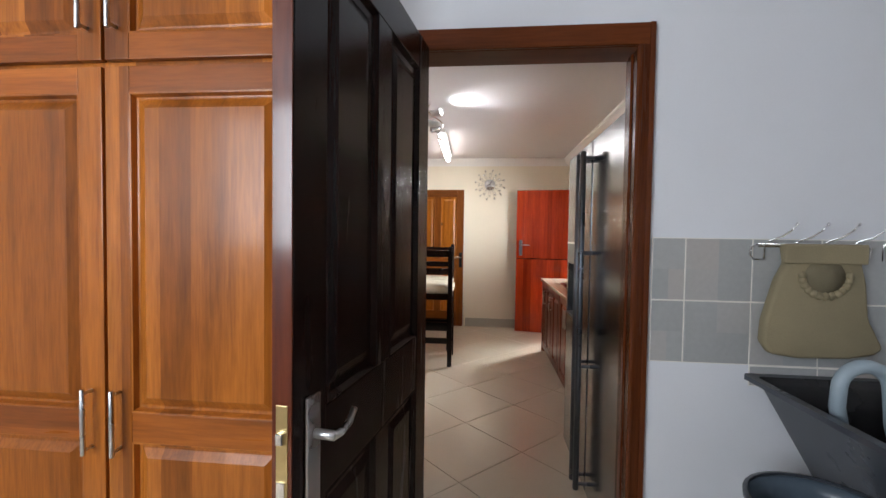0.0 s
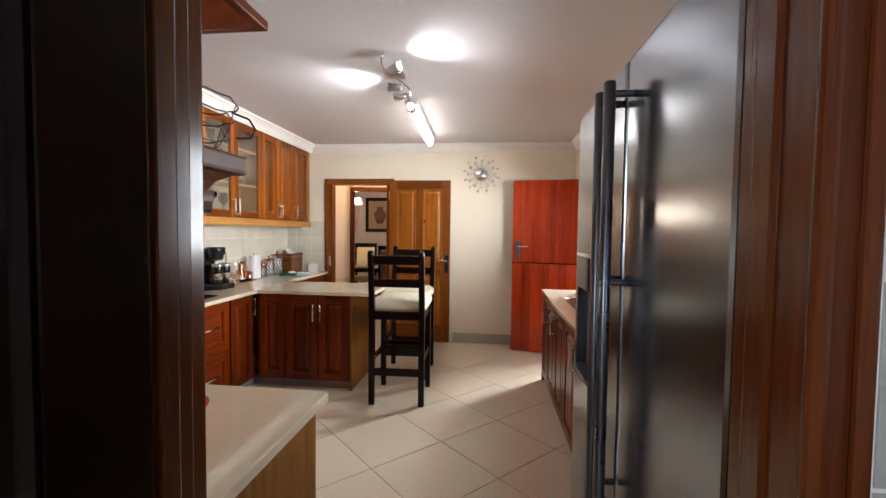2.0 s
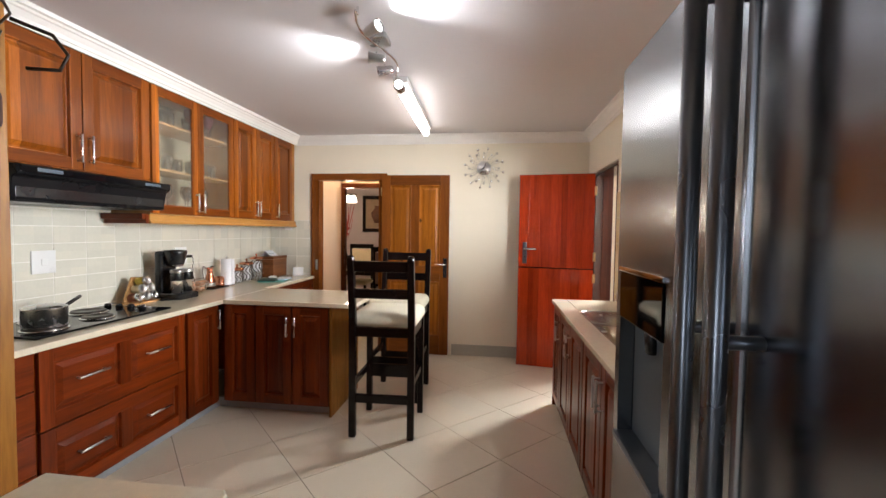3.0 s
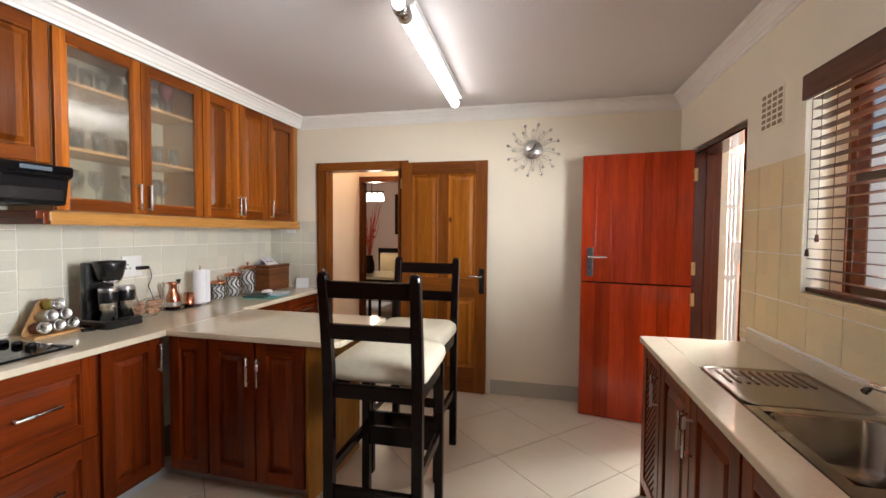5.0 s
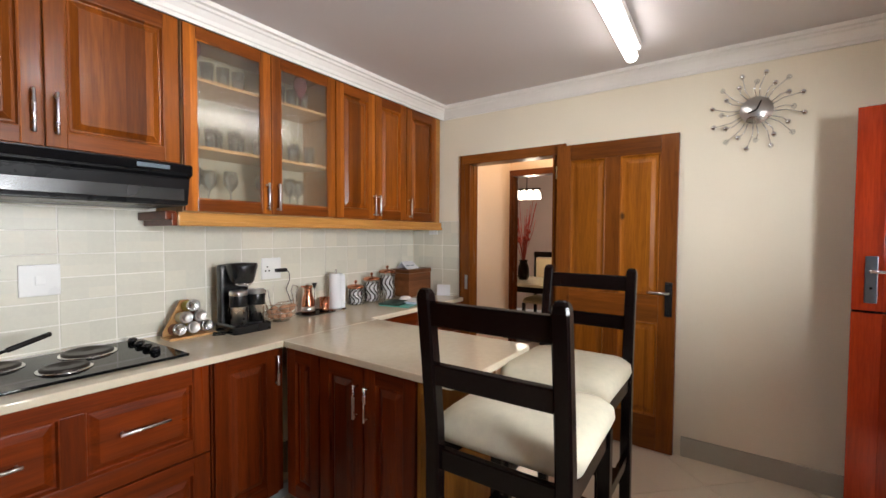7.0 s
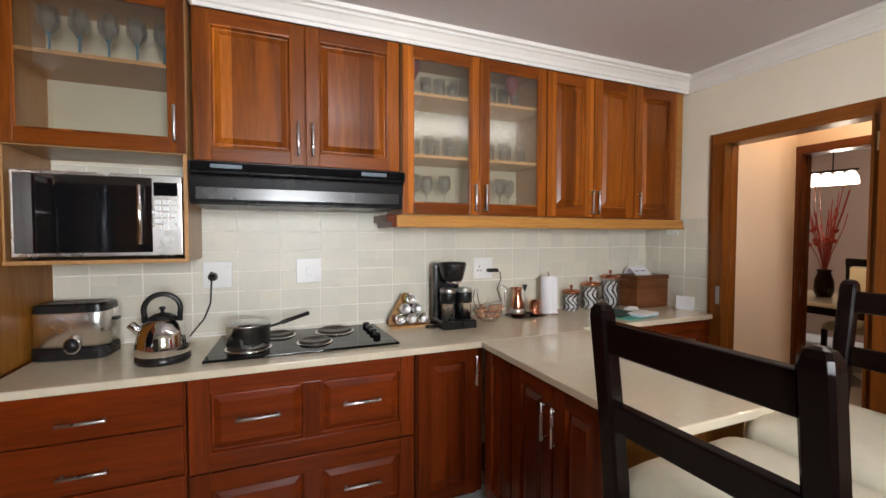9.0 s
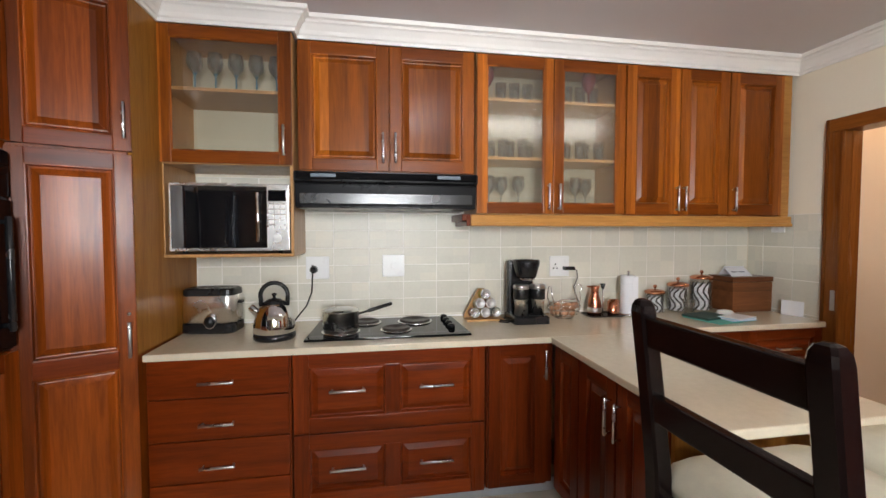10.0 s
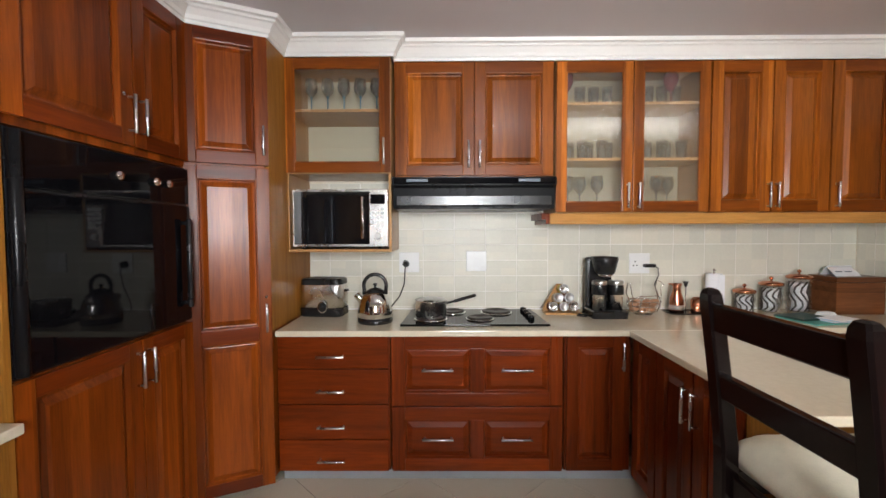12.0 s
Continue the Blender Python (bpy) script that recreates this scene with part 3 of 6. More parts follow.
def panel_door(name, m, w, h, rows, cols, frame_mats, panel_mat, label, thick=0.04, stile=0.105, rail=0.11, low=0.2, mids=()):
    """A framed door leaf standing from y = 0 (front) to thick, hinged at x = 0. rows: heights of the rails between panels."""
    ob = thing(name, m, label, "door", kind="structure")
    part("stile", slab(0, stile, 0, thick, 0, h, 0.003), frame_mats[0], ob)
    part("stile", slab(w - stile, w, 0, thick, 0, h, 0.003), frame_mats[0], ob)
    zs = [0] + list(rows) + [h]
    for i, z in enumerate(zs):
        z0, z1 = (0, low) if i == 0 else (h - rail, h) if i == len(zs) - 1 else (z - 0.085, z + 0.085)
        part("rail", slab(stile, w - stile, 0.001, thick - 0.001, z0, z1, 0.003), frame_mats[1], ob)
    for i in range(len(zs) - 1):
        z0 = low if i == 0 else zs[i] + 0.085
        z1 = h - rail if i == len(zs) - 2 else zs[i + 1] - 0.085
        inner = (w - 2 * stile - (cols - 1) * 0.09) / cols
        for c in range(cols):
            x0 = stile + c * (inner + 0.09)
            if c:
                part("muntin", slab(x0 - 0.09, x0, 0.001, thick - 0.001, z0, z1, 0.003), frame_mats[0], ob)
            part("door_panel", joined(rings_y(x0, x0 + inner, z0, z1, [(0, thick / 2), (0, 0.004), (0.006, 0.0), (0.014, 0.012), (0.03, 0.014), (0.055, 0.006)]),
                 rings_y(x0, x0 + inner, z0, z1, [(0, thick / 2), (0, thick - 0.004), (0.006, thick), (0.014, thick - 0.012), (0.03, thick - 0.014), (0.055, thick - 0.006)])), panel_mat, ob)
    return ob


yellow = panel_door("pine_door", pose(-0.915, FAR - 0.058, 0.008), 0.775, 2.03, (0.92,), 2, (PINE_DARK, PINE_DARK_H), PINE, "knotty pine panelled door, opened flat against the wall", stile=0.10, low=0.22)
lever(yellow, pose(0.735, 0, 1.0), -1)
for z in (0.2, 1.8):
    part("hinge", rod((-0.006, 0.01, z), (-0.006, 0.01, z + 0.09), 0.006), BRASS, yellow)

# stable door of red boards, ajar: two leaves
ang = math.degrees(math.atan2(6.06 - 5.943, 0.63 - 1.362))
red = thing("stable_door", pose(1.362, 5.943, 0.01, 0, 0, ang), "glossy red mahogany stable door standing open, upper and lower leaf", "door", kind="structure")
RW = 0.745
for z0, z1, nm in ((0, 1.032, "lower_leaf"), (1.042, 2.0, "upper_leaf")):
    leaf = part(nm, slab(0, RW, 0.006, 0.038, z0, z1, 0.003), RED_WOOD, red)
    n = 7
    for i in range(n):
        part("board", slab(i * RW / n + 0.0006, (i + 1) * RW / n - 0.0006, 0.038, 0.0455, z0 + 0.001, z1 - 0.001, 0.0012), RED_WOOD, leaf)
# Added dark strip: the shade of the gap between the leaves, as colour.
part("meeting_strip", slab(0.002, RW - 0.002, 0.008, 0.030, 1.031, 1.043, 0), DARK_DOOR, red, "dark strip standing in for the shade in the joint of the leaves")
lever(red, pose(RW - 0.065, 0.0455, 1.20, 0, 0, 180), 1, DARK_STEEL, CHROME)
for z in (0.25, 0.90, 1.12, 1.78):
    part("hinge", joined(rod((0.0, 0.05, z), (0.0, 0.05, z + 0.09), 0.007), slab(-0.02, 0.0, 0.03, 0.05, z, z + 0.09, 0.001)), BRASS, red, "brass hinge")

# dark scullery door leaf, swung into the scullery
hx, hy = -0.068, SY - 0.01
dang = math.degrees(math.atan2(0.659 - hy, -0.18 - hx))
dark = panel_door("dark_door", pose(hx, hy, 0.008, 0, 0, dang), 0.81, 2.0, (0.93,), 2, (DARK_DOOR, DARK_DOOR), DARK_DOOR, "dark stained panelled wooden door standing open", stile=0.11, low=0.22)
part("edge_strip", slab(0.8095, 0.8125, 0.001, 0.039, 0, 2.0, 0.001), DARK_EDGE, dark, "reddish varnished door edge")
lp = part("lock_plate", slab(-0.022, 0.022, 0, 0.008, -0.13, 0.10, 0.004), STEEL, dark, "brushed steel lock plate", pose(0.755, 0.04, 0.96))
part("lever", joined(rod((0, 0.008, 0.03), (0, 0.05, 0.03), 0.009), wire([(0, 0.048, 0.03), (-0.02, 0.052, 0.03), (-0.055, 0.05, 0.034), (-0.082, 0.046, 0.046)], 0.007, 8)), STEEL, lp)
part("mortise_plate", slab(0.812, 0.8145, 0.010, 0.032, 0.85, 1.06, 0.001), BRASS, dark, "worn brass mortise plate")
part("latch", slab(0.814, 0.823, 0.014, 0.027, 0.995, 1.015, 0.002), CHROME, dark)
part("bolt", slab(0.814, 0.818, 0.013, 0.028, 0.89, 0.93, 0.001), CHROME, dark)


# ---- fitted kitchen ----
def bar_handle(parent, x, z, length=0.15, upright=True, y=0.0):
    """A steel bar on two posts; y is the door face."""
    a, b = ((x, z - length / 2), (x, z + length / 2)) if upright else ((x - length / 2, z), (x + length / 2, z))
    inner = 0.86
    posts = []
    for s in (-1, 1):
        px, pz = (x, z + s * length / 2 * inner) if upright else (x + s * length / 2 * inner, z)
        posts.append(rod((px, y, pz), (px, y - 0.027, pz), 0.005, 8))
    part("handle", joined(rod((a[0], y - 0.03, a[1]), (b[0], y - 0.03, b[1]), 0.0065, 10), *posts), STEEL, parent, "brushed steel bar handle")


def cab_door(unit, x0, x1, z0, z1, mats=(CAB_V, CAB_H), handle=None, stile=0.062, split=None, name="door", hlen=0.15):
    """A raised-panel door, front at y = -0.02. handle: (x, z, upright). split: height of a middle rail."""
    g = 0.0026
    x0, x1, z0, z1 = x0 + g, x1 - g, z0 + g, z1 - g
    spans = [(z0 + stile, z1 - stile)] if split is None else [(z0 + stile, split - stile * 0.6), (split + stile * 0.6, z1 - stile)]

    def face(a, b):
        return rings_y(x0 + stile - 0.004, x1 - stile + 0.004, a - 0.004, b + 0.004, [(0, -0.002), (0, -0.017), (0.004, -0.0205), (0.008, -0.020), (0.013, -0.005), (0.018, -0.004), (0.023, -0.005), (0.046, -0.0185), (0.050, -0.0185)])
    d = part(name, joined(*[face(a, b) for a, b in spans]), mats[0], unit)
    for a, b in ((x0, x0 + stile), (x1 - stile, x1)):
        part("stile", slab(a, b, -0.021, -0.001, z0, z1, 0.003), mats[0], d)
    edges = [(z0, z0 + stile), (z1 - stile, z1)] + ([] if split is None else [(split - stile * 0.6, split + stile * 0.6)])
    for a, b in edges:
        part("rail", slab(x0 + stile, x1 - stile, -0.0205, -0.001, a, b, 0.003), mats[1], d)
    if handle:
        bar_handle(d, handle[0], handle[1], hlen, handle[2], -0.021)
    return d


def glass_door(unit, x0, x1, z0, z1, handle, stile=0.058, pane=REEDED):
    g = 0.0015
    x0, x1, z0, z1 = x0 + g, x1 - g, z0 + g, z1 - g
    d = part("glass_door", slab(x0 + stile - 0.008, x1 - stile + 0.008, -0.012, -0.008, z0 + stile - 0.008, z1 - stile + 0.008, 0), pane, unit, "glass pane in a wooden frame")
    d.visible_shadow = False
    for a, b in ((x0, x0 + stile), (x1 - stile, x1)):
        part("stile", slab(a, b, -0.021, -0.001, z0, z1, 0.004), UPPER_V, d)
    for a, b in ((z0, z0 + stile), (z1 - stile, z1)):
        part("rail", slab(x0 + stile, x1 - stile, -0.0205, -0.001, a, b, 0.004), UPPER_H, d)
    part("glazing_bead", joined(*[slab(*b, bevel=0.002) for b in ((x0 + stile, x0 + stile + 0.006, -0.019, -0.0125, z0 + stile, z1 - stile), (x1 - stile - 0.006, x1 - stile, -0.019, -0.0125, z0 + stile, z1 - stile),
         (x0 + stile + 0.006, x1 - stile - 0.006, -0.019, -0.0125, z0 + stile, z0 + stile + 0.006), (x0 + stile + 0.006, x1 - stile - 0.006, -0.019, -0.0125, z1 - stile - 0.006, z1 - stile))]), UPPER_V, d)
    bar_handle(d, handle[0], handle[1], 0.15, True, -0.021)
    return d


def open_box(unit, x0, x1, y1, z0, z1, t=0.016, shelves=(), mat=CARCASS, back=None):
    """A carcass open to the front."""
    part("body", joined(slab(x0, x0 + t, 0, y1, z0, z1, 0.001), slab(x1 - t, x1, 0, y1, z0, z1, 0.001), slab(x0 + t, x1 - t, 0, y1, z0, z0 + t, 0.001), slab(x0 + t, x1 - t, 0, y1, z1 - t, z1, 0.001)), mat, unit)
    part("back", slab(x0 + t, x1 - t, y1 - 0.008, y1 - 0.001, z0 + t, z1 - t, 0), back or mat, unit)
    for z in shelves:
        part("shelf", slab(x0 + t, x1 - t, 0.012, y1 - 0.01, z - t / 2, z + t / 2, 0.001), mat, unit)


def west(y, x, z=0):
    """Pose of a unit on the west wall: its local x runs north, its front faces east."""
    return pose(x, y, z, 0, 0, 90)


FRONT, UP = -1.737, -1.985
TOP = 0.868
# drawer stack
u = thing("drawer_cabinet", west(2.592, FRONT), "varnished reddish wood base cabinet with four plain drawers", "kitchen cabinet")
part("body", slab(0, 0.618, 0.0, 0.54, 0.075, 0.834, 0.001), BASE_V, u)
for z0, z1 in ((0.078, 0.252), (0.258, 0.448), (0.454, 0.646), (0.652, 0.832)):
    d = part("drawer_front", slab(0.006, 0.612, -0.021, -0.001, z0, z1, 0.005), BASE_H, u)
    bar_handle(d, 0.30, (z0 + z1) / 2 - 0.02, 0.15, False, -0.021)
# wide pan drawers
u = thing("pan_drawer_cabinet", west(3.216, FRONT), "varnished reddish wood base cabinet with two wide panelled pan drawers", "kitchen cabinet")
part("body", slab(0, 0.944, 0, 0.54, 0.075, 0.834, 0.001), BASE_V, u)
for z0, z1 in ((0.078, 0.436), (0.444, 0.832)):
    spans, st = ((0.076, 0.438), (0.506, 0.868)), 0.07
    d = part("drawer_front", joined(*[rings_y(a - 0.004, b + 0.004, z0 + st - 0.004, z1 - st + 0.004, [(0, -0.002), (0, -0.017), (0.004, -0.0205), (0.008, -0.020), (0.013, -0.005), (0.018, -0.004), (0.023, -0.005), (0.046, -0.0185), (0.050, -0.0185)]) for a, b in spans]), BASE_H, u)
    for a, b in ((0.008, 0.076), (0.438, 0.506), (0.868, 0.936)):
        part("stile", slab(a, b, -0.021, -0.001, z0 if a != 0.438 else z0 + st, z1 if a != 0.438 else z1 - st, 0.003), BASE_V, d)
    for a, b in ((z0, z0 + st), (z1 - st, z1)):
        part("rail", slab(0.076, 0.868, -0.0205, -0.001, a, b, 0.003), BASE_H, d)
    for a, b in spans:
        bar_handle(d, (a + b) / 2, (z0 + z1) / 2 + 0.01, 0.17, False, -0.021)
u = thing("corner_base_cabinet", west(4.168, FRONT), "varnished reddish wood corner base cabinet with one panelled door", "kitchen cabinet")
part("body", slab(0, 0.36, 0, 0.54, 0.075, 0.834, 0.001), BASE_V, u)
cab_door(u, 0.004, 0.322, 0.078, 0.832, handle=(0.305, 0.72, True), mats=(BASE_V, BASE_H))

# peninsula units, front faces south
PY = 4.535
u = thing("peninsula_cabinet", pose(-1.70, PY, 0), "varnished reddish wood peninsula cabinet with panelled doors", "kitchen cabinet")
part("body", slab(0, 0.86, 0.0, 0.58, 0.075, 0.834, 0.001), BASE_V, u)
part("end_panel", slab(0.86, 0.878, -0.015, 0.60, 0.0, 0.834, 0.002), PLY, u, "pale varnished end panel")
cab_door(u, 0.02, 0.27, 0.078, 0.832, mats=(BASE_V, BASE_H))
cab_door(u, 0.275, 0.565, 0.078, 0.832, handle=(0.535, 0.68, True), mats=(BASE_V, BASE_H))
cab_door(u, 0.57, 0.855, 0.078, 0.832, handle=(0.60, 0.68, True), mats=(BASE_V, BASE_H))

# run behind the peninsula
u = thing("desk_cabinet", west(5.20, FRONT - 0.03), "varnished reddish wood base cabinet with panelled drawers below the papers", "kitchen cabinet")
part("body", slab(0, 1.06, 0, 0.51, 0.075, 0.834, 0.001), BASE_V, u)
for x0, x1 in ((0.03, 0.54), (0.54, 1.05)):
    cab_door(u, x0, x1, 0.60, 0.832, (BASE_H, BASE_H), ((x0 + x1) / 2, 0.72, False), 0.05, name="drawer_front")
    cab_door(u, x0, x1, 0.078, 0.595, mats=(BASE_V, BASE_H))

setting("plinth", joined(slab(-1.80, -1.778, 2.60, 4.60, 0, 0.072, 0.002), slab(-1.778, -0.842, 4.59, 4.61, 0, 0.072, 0.002), slab(-1.86, -1.84, 5.13, 6.27, 0, 0.072, 0.002)), PLINTH, "grey plinth below the base cabinets", "plinth")

# the continuous worktop, with its peninsula
wtop = thing("worktop", pose(0, 0, 0), "polished cream speckled worktop with a peninsula", "worktop")
part("wall_run", extruded([(LEFT + 0.004, 2.604), (-1.675, 2.604), (-1.675, 5.16), (-1.73, 5.17), (-1.73, 6.255), (-1.755, 6.275), (LEFT + 0.004, 6.275)], TOP - 0.032, TOP, 0.005), WORKTOP, wtop)
part("peninsula_top", extruded([(-1.674, 4.492), (-0.67, 4.492), (-0.64, 4.522), (-0.64, 5.13), (-0.67, 5.16), (-1.674, 5.16)], TOP - 0.032, TOP, 0.005), WORKTOP, wtop)
setting("worktop_seal", joined(slab(LEFT + 0.004, LEFT + 0.012, 2.61, 6.27, TOP, TOP + 0.008, 0.002)), CORNICE, "white sealant strip along the worktop", "trim")

# upper cabinets
u = thing("microwave_cabinet", west(2.592, -1.91), "wooden wall cabinet with a glazed door above an open microwave niche", "wall cabinet")
open_box(u, 0, 0.612, 0.375, 1.735, 2.40, shelves=(2.10,), mat=CARCASS, back=CABINET_BACK)
glass_door(u, 0.0, 0.612, 1.737, 2.39, (0.575, 1.855), pane=PANE)
part("niche", joined(slab(0, 0.016, 0.0, 0.375, 1.295, 1.733, 0.001), slab(0.596, 0.612, 0.0, 0.375, 1.295, 1.733, 0.001), slab(0, 0.612, -0.005, 0.375, 1.279, 1.295, 0.002)), CARCASS, u, "pale wooden microwave niche")
u = thing("hood_cabinet", west(3.217, UP), "two-door varnished wooden wall cabinet above the cooker hood", "wall cabinet")
part("body", slab(0, 0.945, 0, 0.30, 1.72, 2.40, 0.001), UPPER_V, u)
cab_door(u, 0.006, 0.47, 1.725, 2.39, handle=(0.438, 1.85, True), hlen=0.16, mats=(UPPER_V, UPPER_H))
cab_door(u, 0.472, 0.94, 1.725, 2.39, handle=(0.504, 1.85, True), hlen=0.16, mats=(UPPER_V, UPPER_H))
u = thing("glazed_cabinet", west(4.172, UP), "wooden wall cabinet with two textured glass doors and shelves of glassware", "wall cabinet")
open_box(u, 0, 0.905, 0.30, 1.505, 2.40, shelves=(1.825, 2.155), mat=CARCASS, back=CABINET_BACK)
glass_door(u, 0.0, 0.452, 1.508, 2.39, (0.42, 1.605))
glass_door(u, 0.453, 0.905, 1.508, 2.39, (0.485, 1.605))
u = thing("tall_wall_cabinet", west(5.083, UP), "varnished wooden wall cabinet with three panelled doors", "wall cabinet")
part("body", slab(0, 1.10, 0, 0.30, 1.505, 2.40, 0.001), UPPER_V, u)
part("end_panel", slab(1.10, 1.16, -0.012, 0.30, 1.47, 2.40, 0.003), RAIL_WOOD, u, "pale varnished end strip")
cab_door(u, 0.0, 0.358, 1.508, 2.39, handle=(0.335, 1.605, True), mats=(UPPER_V, UPPER_H))
cab_door(u, 0.36, 0.70, 1.508, 2.39, handle=(0.385, 1.605, True), mats=(UPPER_V, UPPER_H))
cab_door(u, 0.705, 1.095, 1.508, 2.39, handle=(0.735, 1.605, True), mats=(UPPER_V, UPPER_H))
lr = thing("light_rail", west(4.15, UP), "pale varnished wooden light rail below the wall cabinets", "trim", kind="structure")
part("rail", joined(slab(-0.012, 2.105, -0.026, 0.0, 1.437, 1.503, 0.008), slab(-0.012, 2.105, -0.034, -0.024, 1.437, 1.458, 0.004)), RAIL_WOOD, lr)
part("rail_return", joined(slab(-0.035, -0.012, -0.02, 0.30, 1.437, 1.495, 0.004), slab(-0.06, -0.012, -0.015, 0.30, 1.465, 1.505, 0.005)), CAB_H, lr)

# cooker hood
u = thing("cooker_hood", west(3.222, -1.80), "black slim cooker hood with a slatted front", "cooker hood")
prof = [(0.0, 1.70), (0.0, 1.655), (0.03, 1.64), (0.05, 1.53), (0.06, 1.525), (0.48, 1.525), (0.48, 1.70)]
bm = bmesh.new()
sides = [[bm.verts.new((x, y, z)) for y, z in prof] for x in (0, 0.915)]
bm.faces.new(sides[0]), bm.faces.new(sides[1][::-1])
for j in range(len(prof)):
    k = (j + 1) % len(prof)
    bm.faces.new((sides[0][j], sides[1][j], sides[1][k], sides[0][k]))
bmesh.ops.recalc_face_normals(bm, faces=bm.faces[:])
bmesh.ops.bevel(bm, geom=bm.edges[:], offset=0.004, segments=2, affect="EDGES")
part("body", bm, MATT_BLACK, u)
part("visor", slab(0.01, 0.905, -0.008, 0.0, 1.66, 1.695, 0.003), BLACK_GLASS, u, "glossy black visor strip")
for x in (0.14, 0.76):
    part("switch_bank", slab(x - 0.06, x + 0.06, -0.011, -0.006, 1.67, 1.688, 0.002), GREY_PLASTIC, u)
part("filter_mesh", slab(0.02, 0.895, 0.036, 0.040, 1.545, 1.625, 0.002), BLACK, u, "fine black filter mesh", pose(0, 0.002, 0))

# tall corner larder, front turned to the room
ca = math.degrees(math.atan2(2.60 - 2.245, -1.66 + 1.49))
L = math.hypot(2.60 - 2.245, 0.17)
u = thing("corner_larder", pose(-1.49, 2.245, 0, 0, 0, ca), "tall varnished wooden corner larder with panelled doors", "tall cabinet")
part("body", moved(extruded([(-1.49, 2.245), (-1.655, 2.578), (-2.29, 2.578), (-2.29, 1.66), (-1.49, 1.66)], 0.05, 2.40), pose(-1.49, 2.245, 0, 0, 0, ca).inverted()), CAB_V, u)
cab_door(u, 0.0, L, 1.735, 2.392, handle=(L - 0.028, 1.86, True))
cab_door(u, 0.0, L, 0.055, 1.728, split=0.87, handle=(L - 0.028, 0.955, True))
part("lock", rod((L - 0.028, -0.02, 1.06), (L - 0.028, -0.028, 1.06), 0.008), CHROME, u)
part("side_panel", slab(0, 0.632, 0, 0.02, 0.875, 2.40, 0.002), PLY, u, "pale varnished side panel", Matrix.Identity(4))
u.children[-1].matrix_basis = pose(-1.49, 2.245, 0, 0, 0, ca).inverted() @ pose(-2.29, 2.581, 0)

# oven tower, front faces north
u = thing("oven_tower", pose(-0.607, 2.265, 0, 0, 0, 180), "tall varnished wooden cabinet housing a built-in oven", "tall cabinet")
part("body", joined(slab(0.02, 0.875, 0.0, 0.60, 0.055, 0.965, 0.001), slab(0.02, 0.875, 0.0, 0.60, 1.71, 2.40, 0.001), slab(0.02, 0.875, 0.06, 0.60, 0.965, 1.71, 0)), CAB_V, u)
part("side_panel", slab(0.0, 0.02, -0.022, 0.64, 0.0, 2.40, 0.002), PLY, u, "pale varnished side panel")
cab_door(u, 0.024, 0.53, 1.735, 2.392, handle=(0.50, 1.86, True))
cab_door(u, 0.532, 0.876, 1.735, 2.392, handle=(0.562, 1.86, True))
cab_door(u, 0.024, 0.53, 0.06, 0.965, handle=(0.50, 0.85, True))
cab_door(u, 0.532, 0.876, 0.06, 0.965, handle=(0.562, 0.85, True))
part("lock", rod((0.475, -0.02, 1.93), (0.475, -0.028, 1.93), 0.008), CHROME, u)
o = thing("built_in_oven", pose(-0.607, 2.265, 0, 0, 0, 180), "glossy black built-in eye-level oven", "oven")
part("body", slab(0.03, 0.855, -0.018, 0.055, 0.975, 1.70, 0.004), BLACK, o)
dd = part("oven_door", slab(0.06, 0.85, -0.034, -0.018, 0.985, 1.52, 0.006), BLACK_GLASS, o)
part("handle", joined(rod((0.80, -0.06, 1.05), (0.80, -0.06, 1.46), 0.012), rod((0.80, -0.03, 1.07), (0.80, -0.06, 1.07), 0.009), rod((0.80, -0.03, 1.44), (0.80, -0.06, 1.44), 0.009)), BLACK, dd, "black oven door handle")
part("control_panel", slab(0.06, 0.85, -0.03, -0.018, 1.53, 1.695, 0.004), BLACK_GLASS, o)
part("edge_column", rod((0.045, -0.03, 0.98), (0.045, -0.03, 1.695), 0.018, 14), MATT_BLACK, o, "dark rounded edge trim")
for x in (0.42, 0.62, 0.70):
    part("knob", lathe([(0, 0), (0.018, 0), (0.018, 0.012), (0.014, 0.02), (0, 0.022)], 16, pose(x, -0.03, 1.61, 90)), CHROME, o)


def rr(bm, cx, cy, hx, hy, r, z, n=5):
    """A ring of vertices round a rounded rectangle."""
    out = []
    for k, (sx, sy) in enumerate(((1, 1), (-1, 1), (-1, -1), (1, -1))):
        for i in range(n + 1):
            a = radians(90 * k + 90 * i / n)
            out.append(bm.verts.new((cx + sx * (hx - r) + r * math.cos(a), cy + sy * (hy - r) + r * math.sin(a), z)))
    return out


def loft(rings, cap_first=True, cap_last=True):
    """rings: rows of (cx, cy, hx, hy, r, z)."""
    bm = bmesh.new()
    rows = [rr(bm, *g) for g in rings]
    for a, b in zip(rows, rows[1:]):
        for j in range(len(a)):
            bm.faces.new((a[j], a[(j + 1) % len(a)], b[(j + 1) % len(a)], b[j]))
    if cap_first:
        bm.faces.new(rows[0][::-1])
    if cap_last:
        bm.faces.new(rows[-1])
    bmesh.ops.recalc_face_normals(bm, faces=bm.faces[:])
    return bm


def smooth(bm):
    for f in bm.faces:
        f.smooth = True
    return bm


# ---- sink side ----
SX = 0.885


def east(y, x=SX):
    """Pose of a unit on the east wall: local x runs south, the front faces west."""
    return pose(x, y, 0, 0, 0, -90)


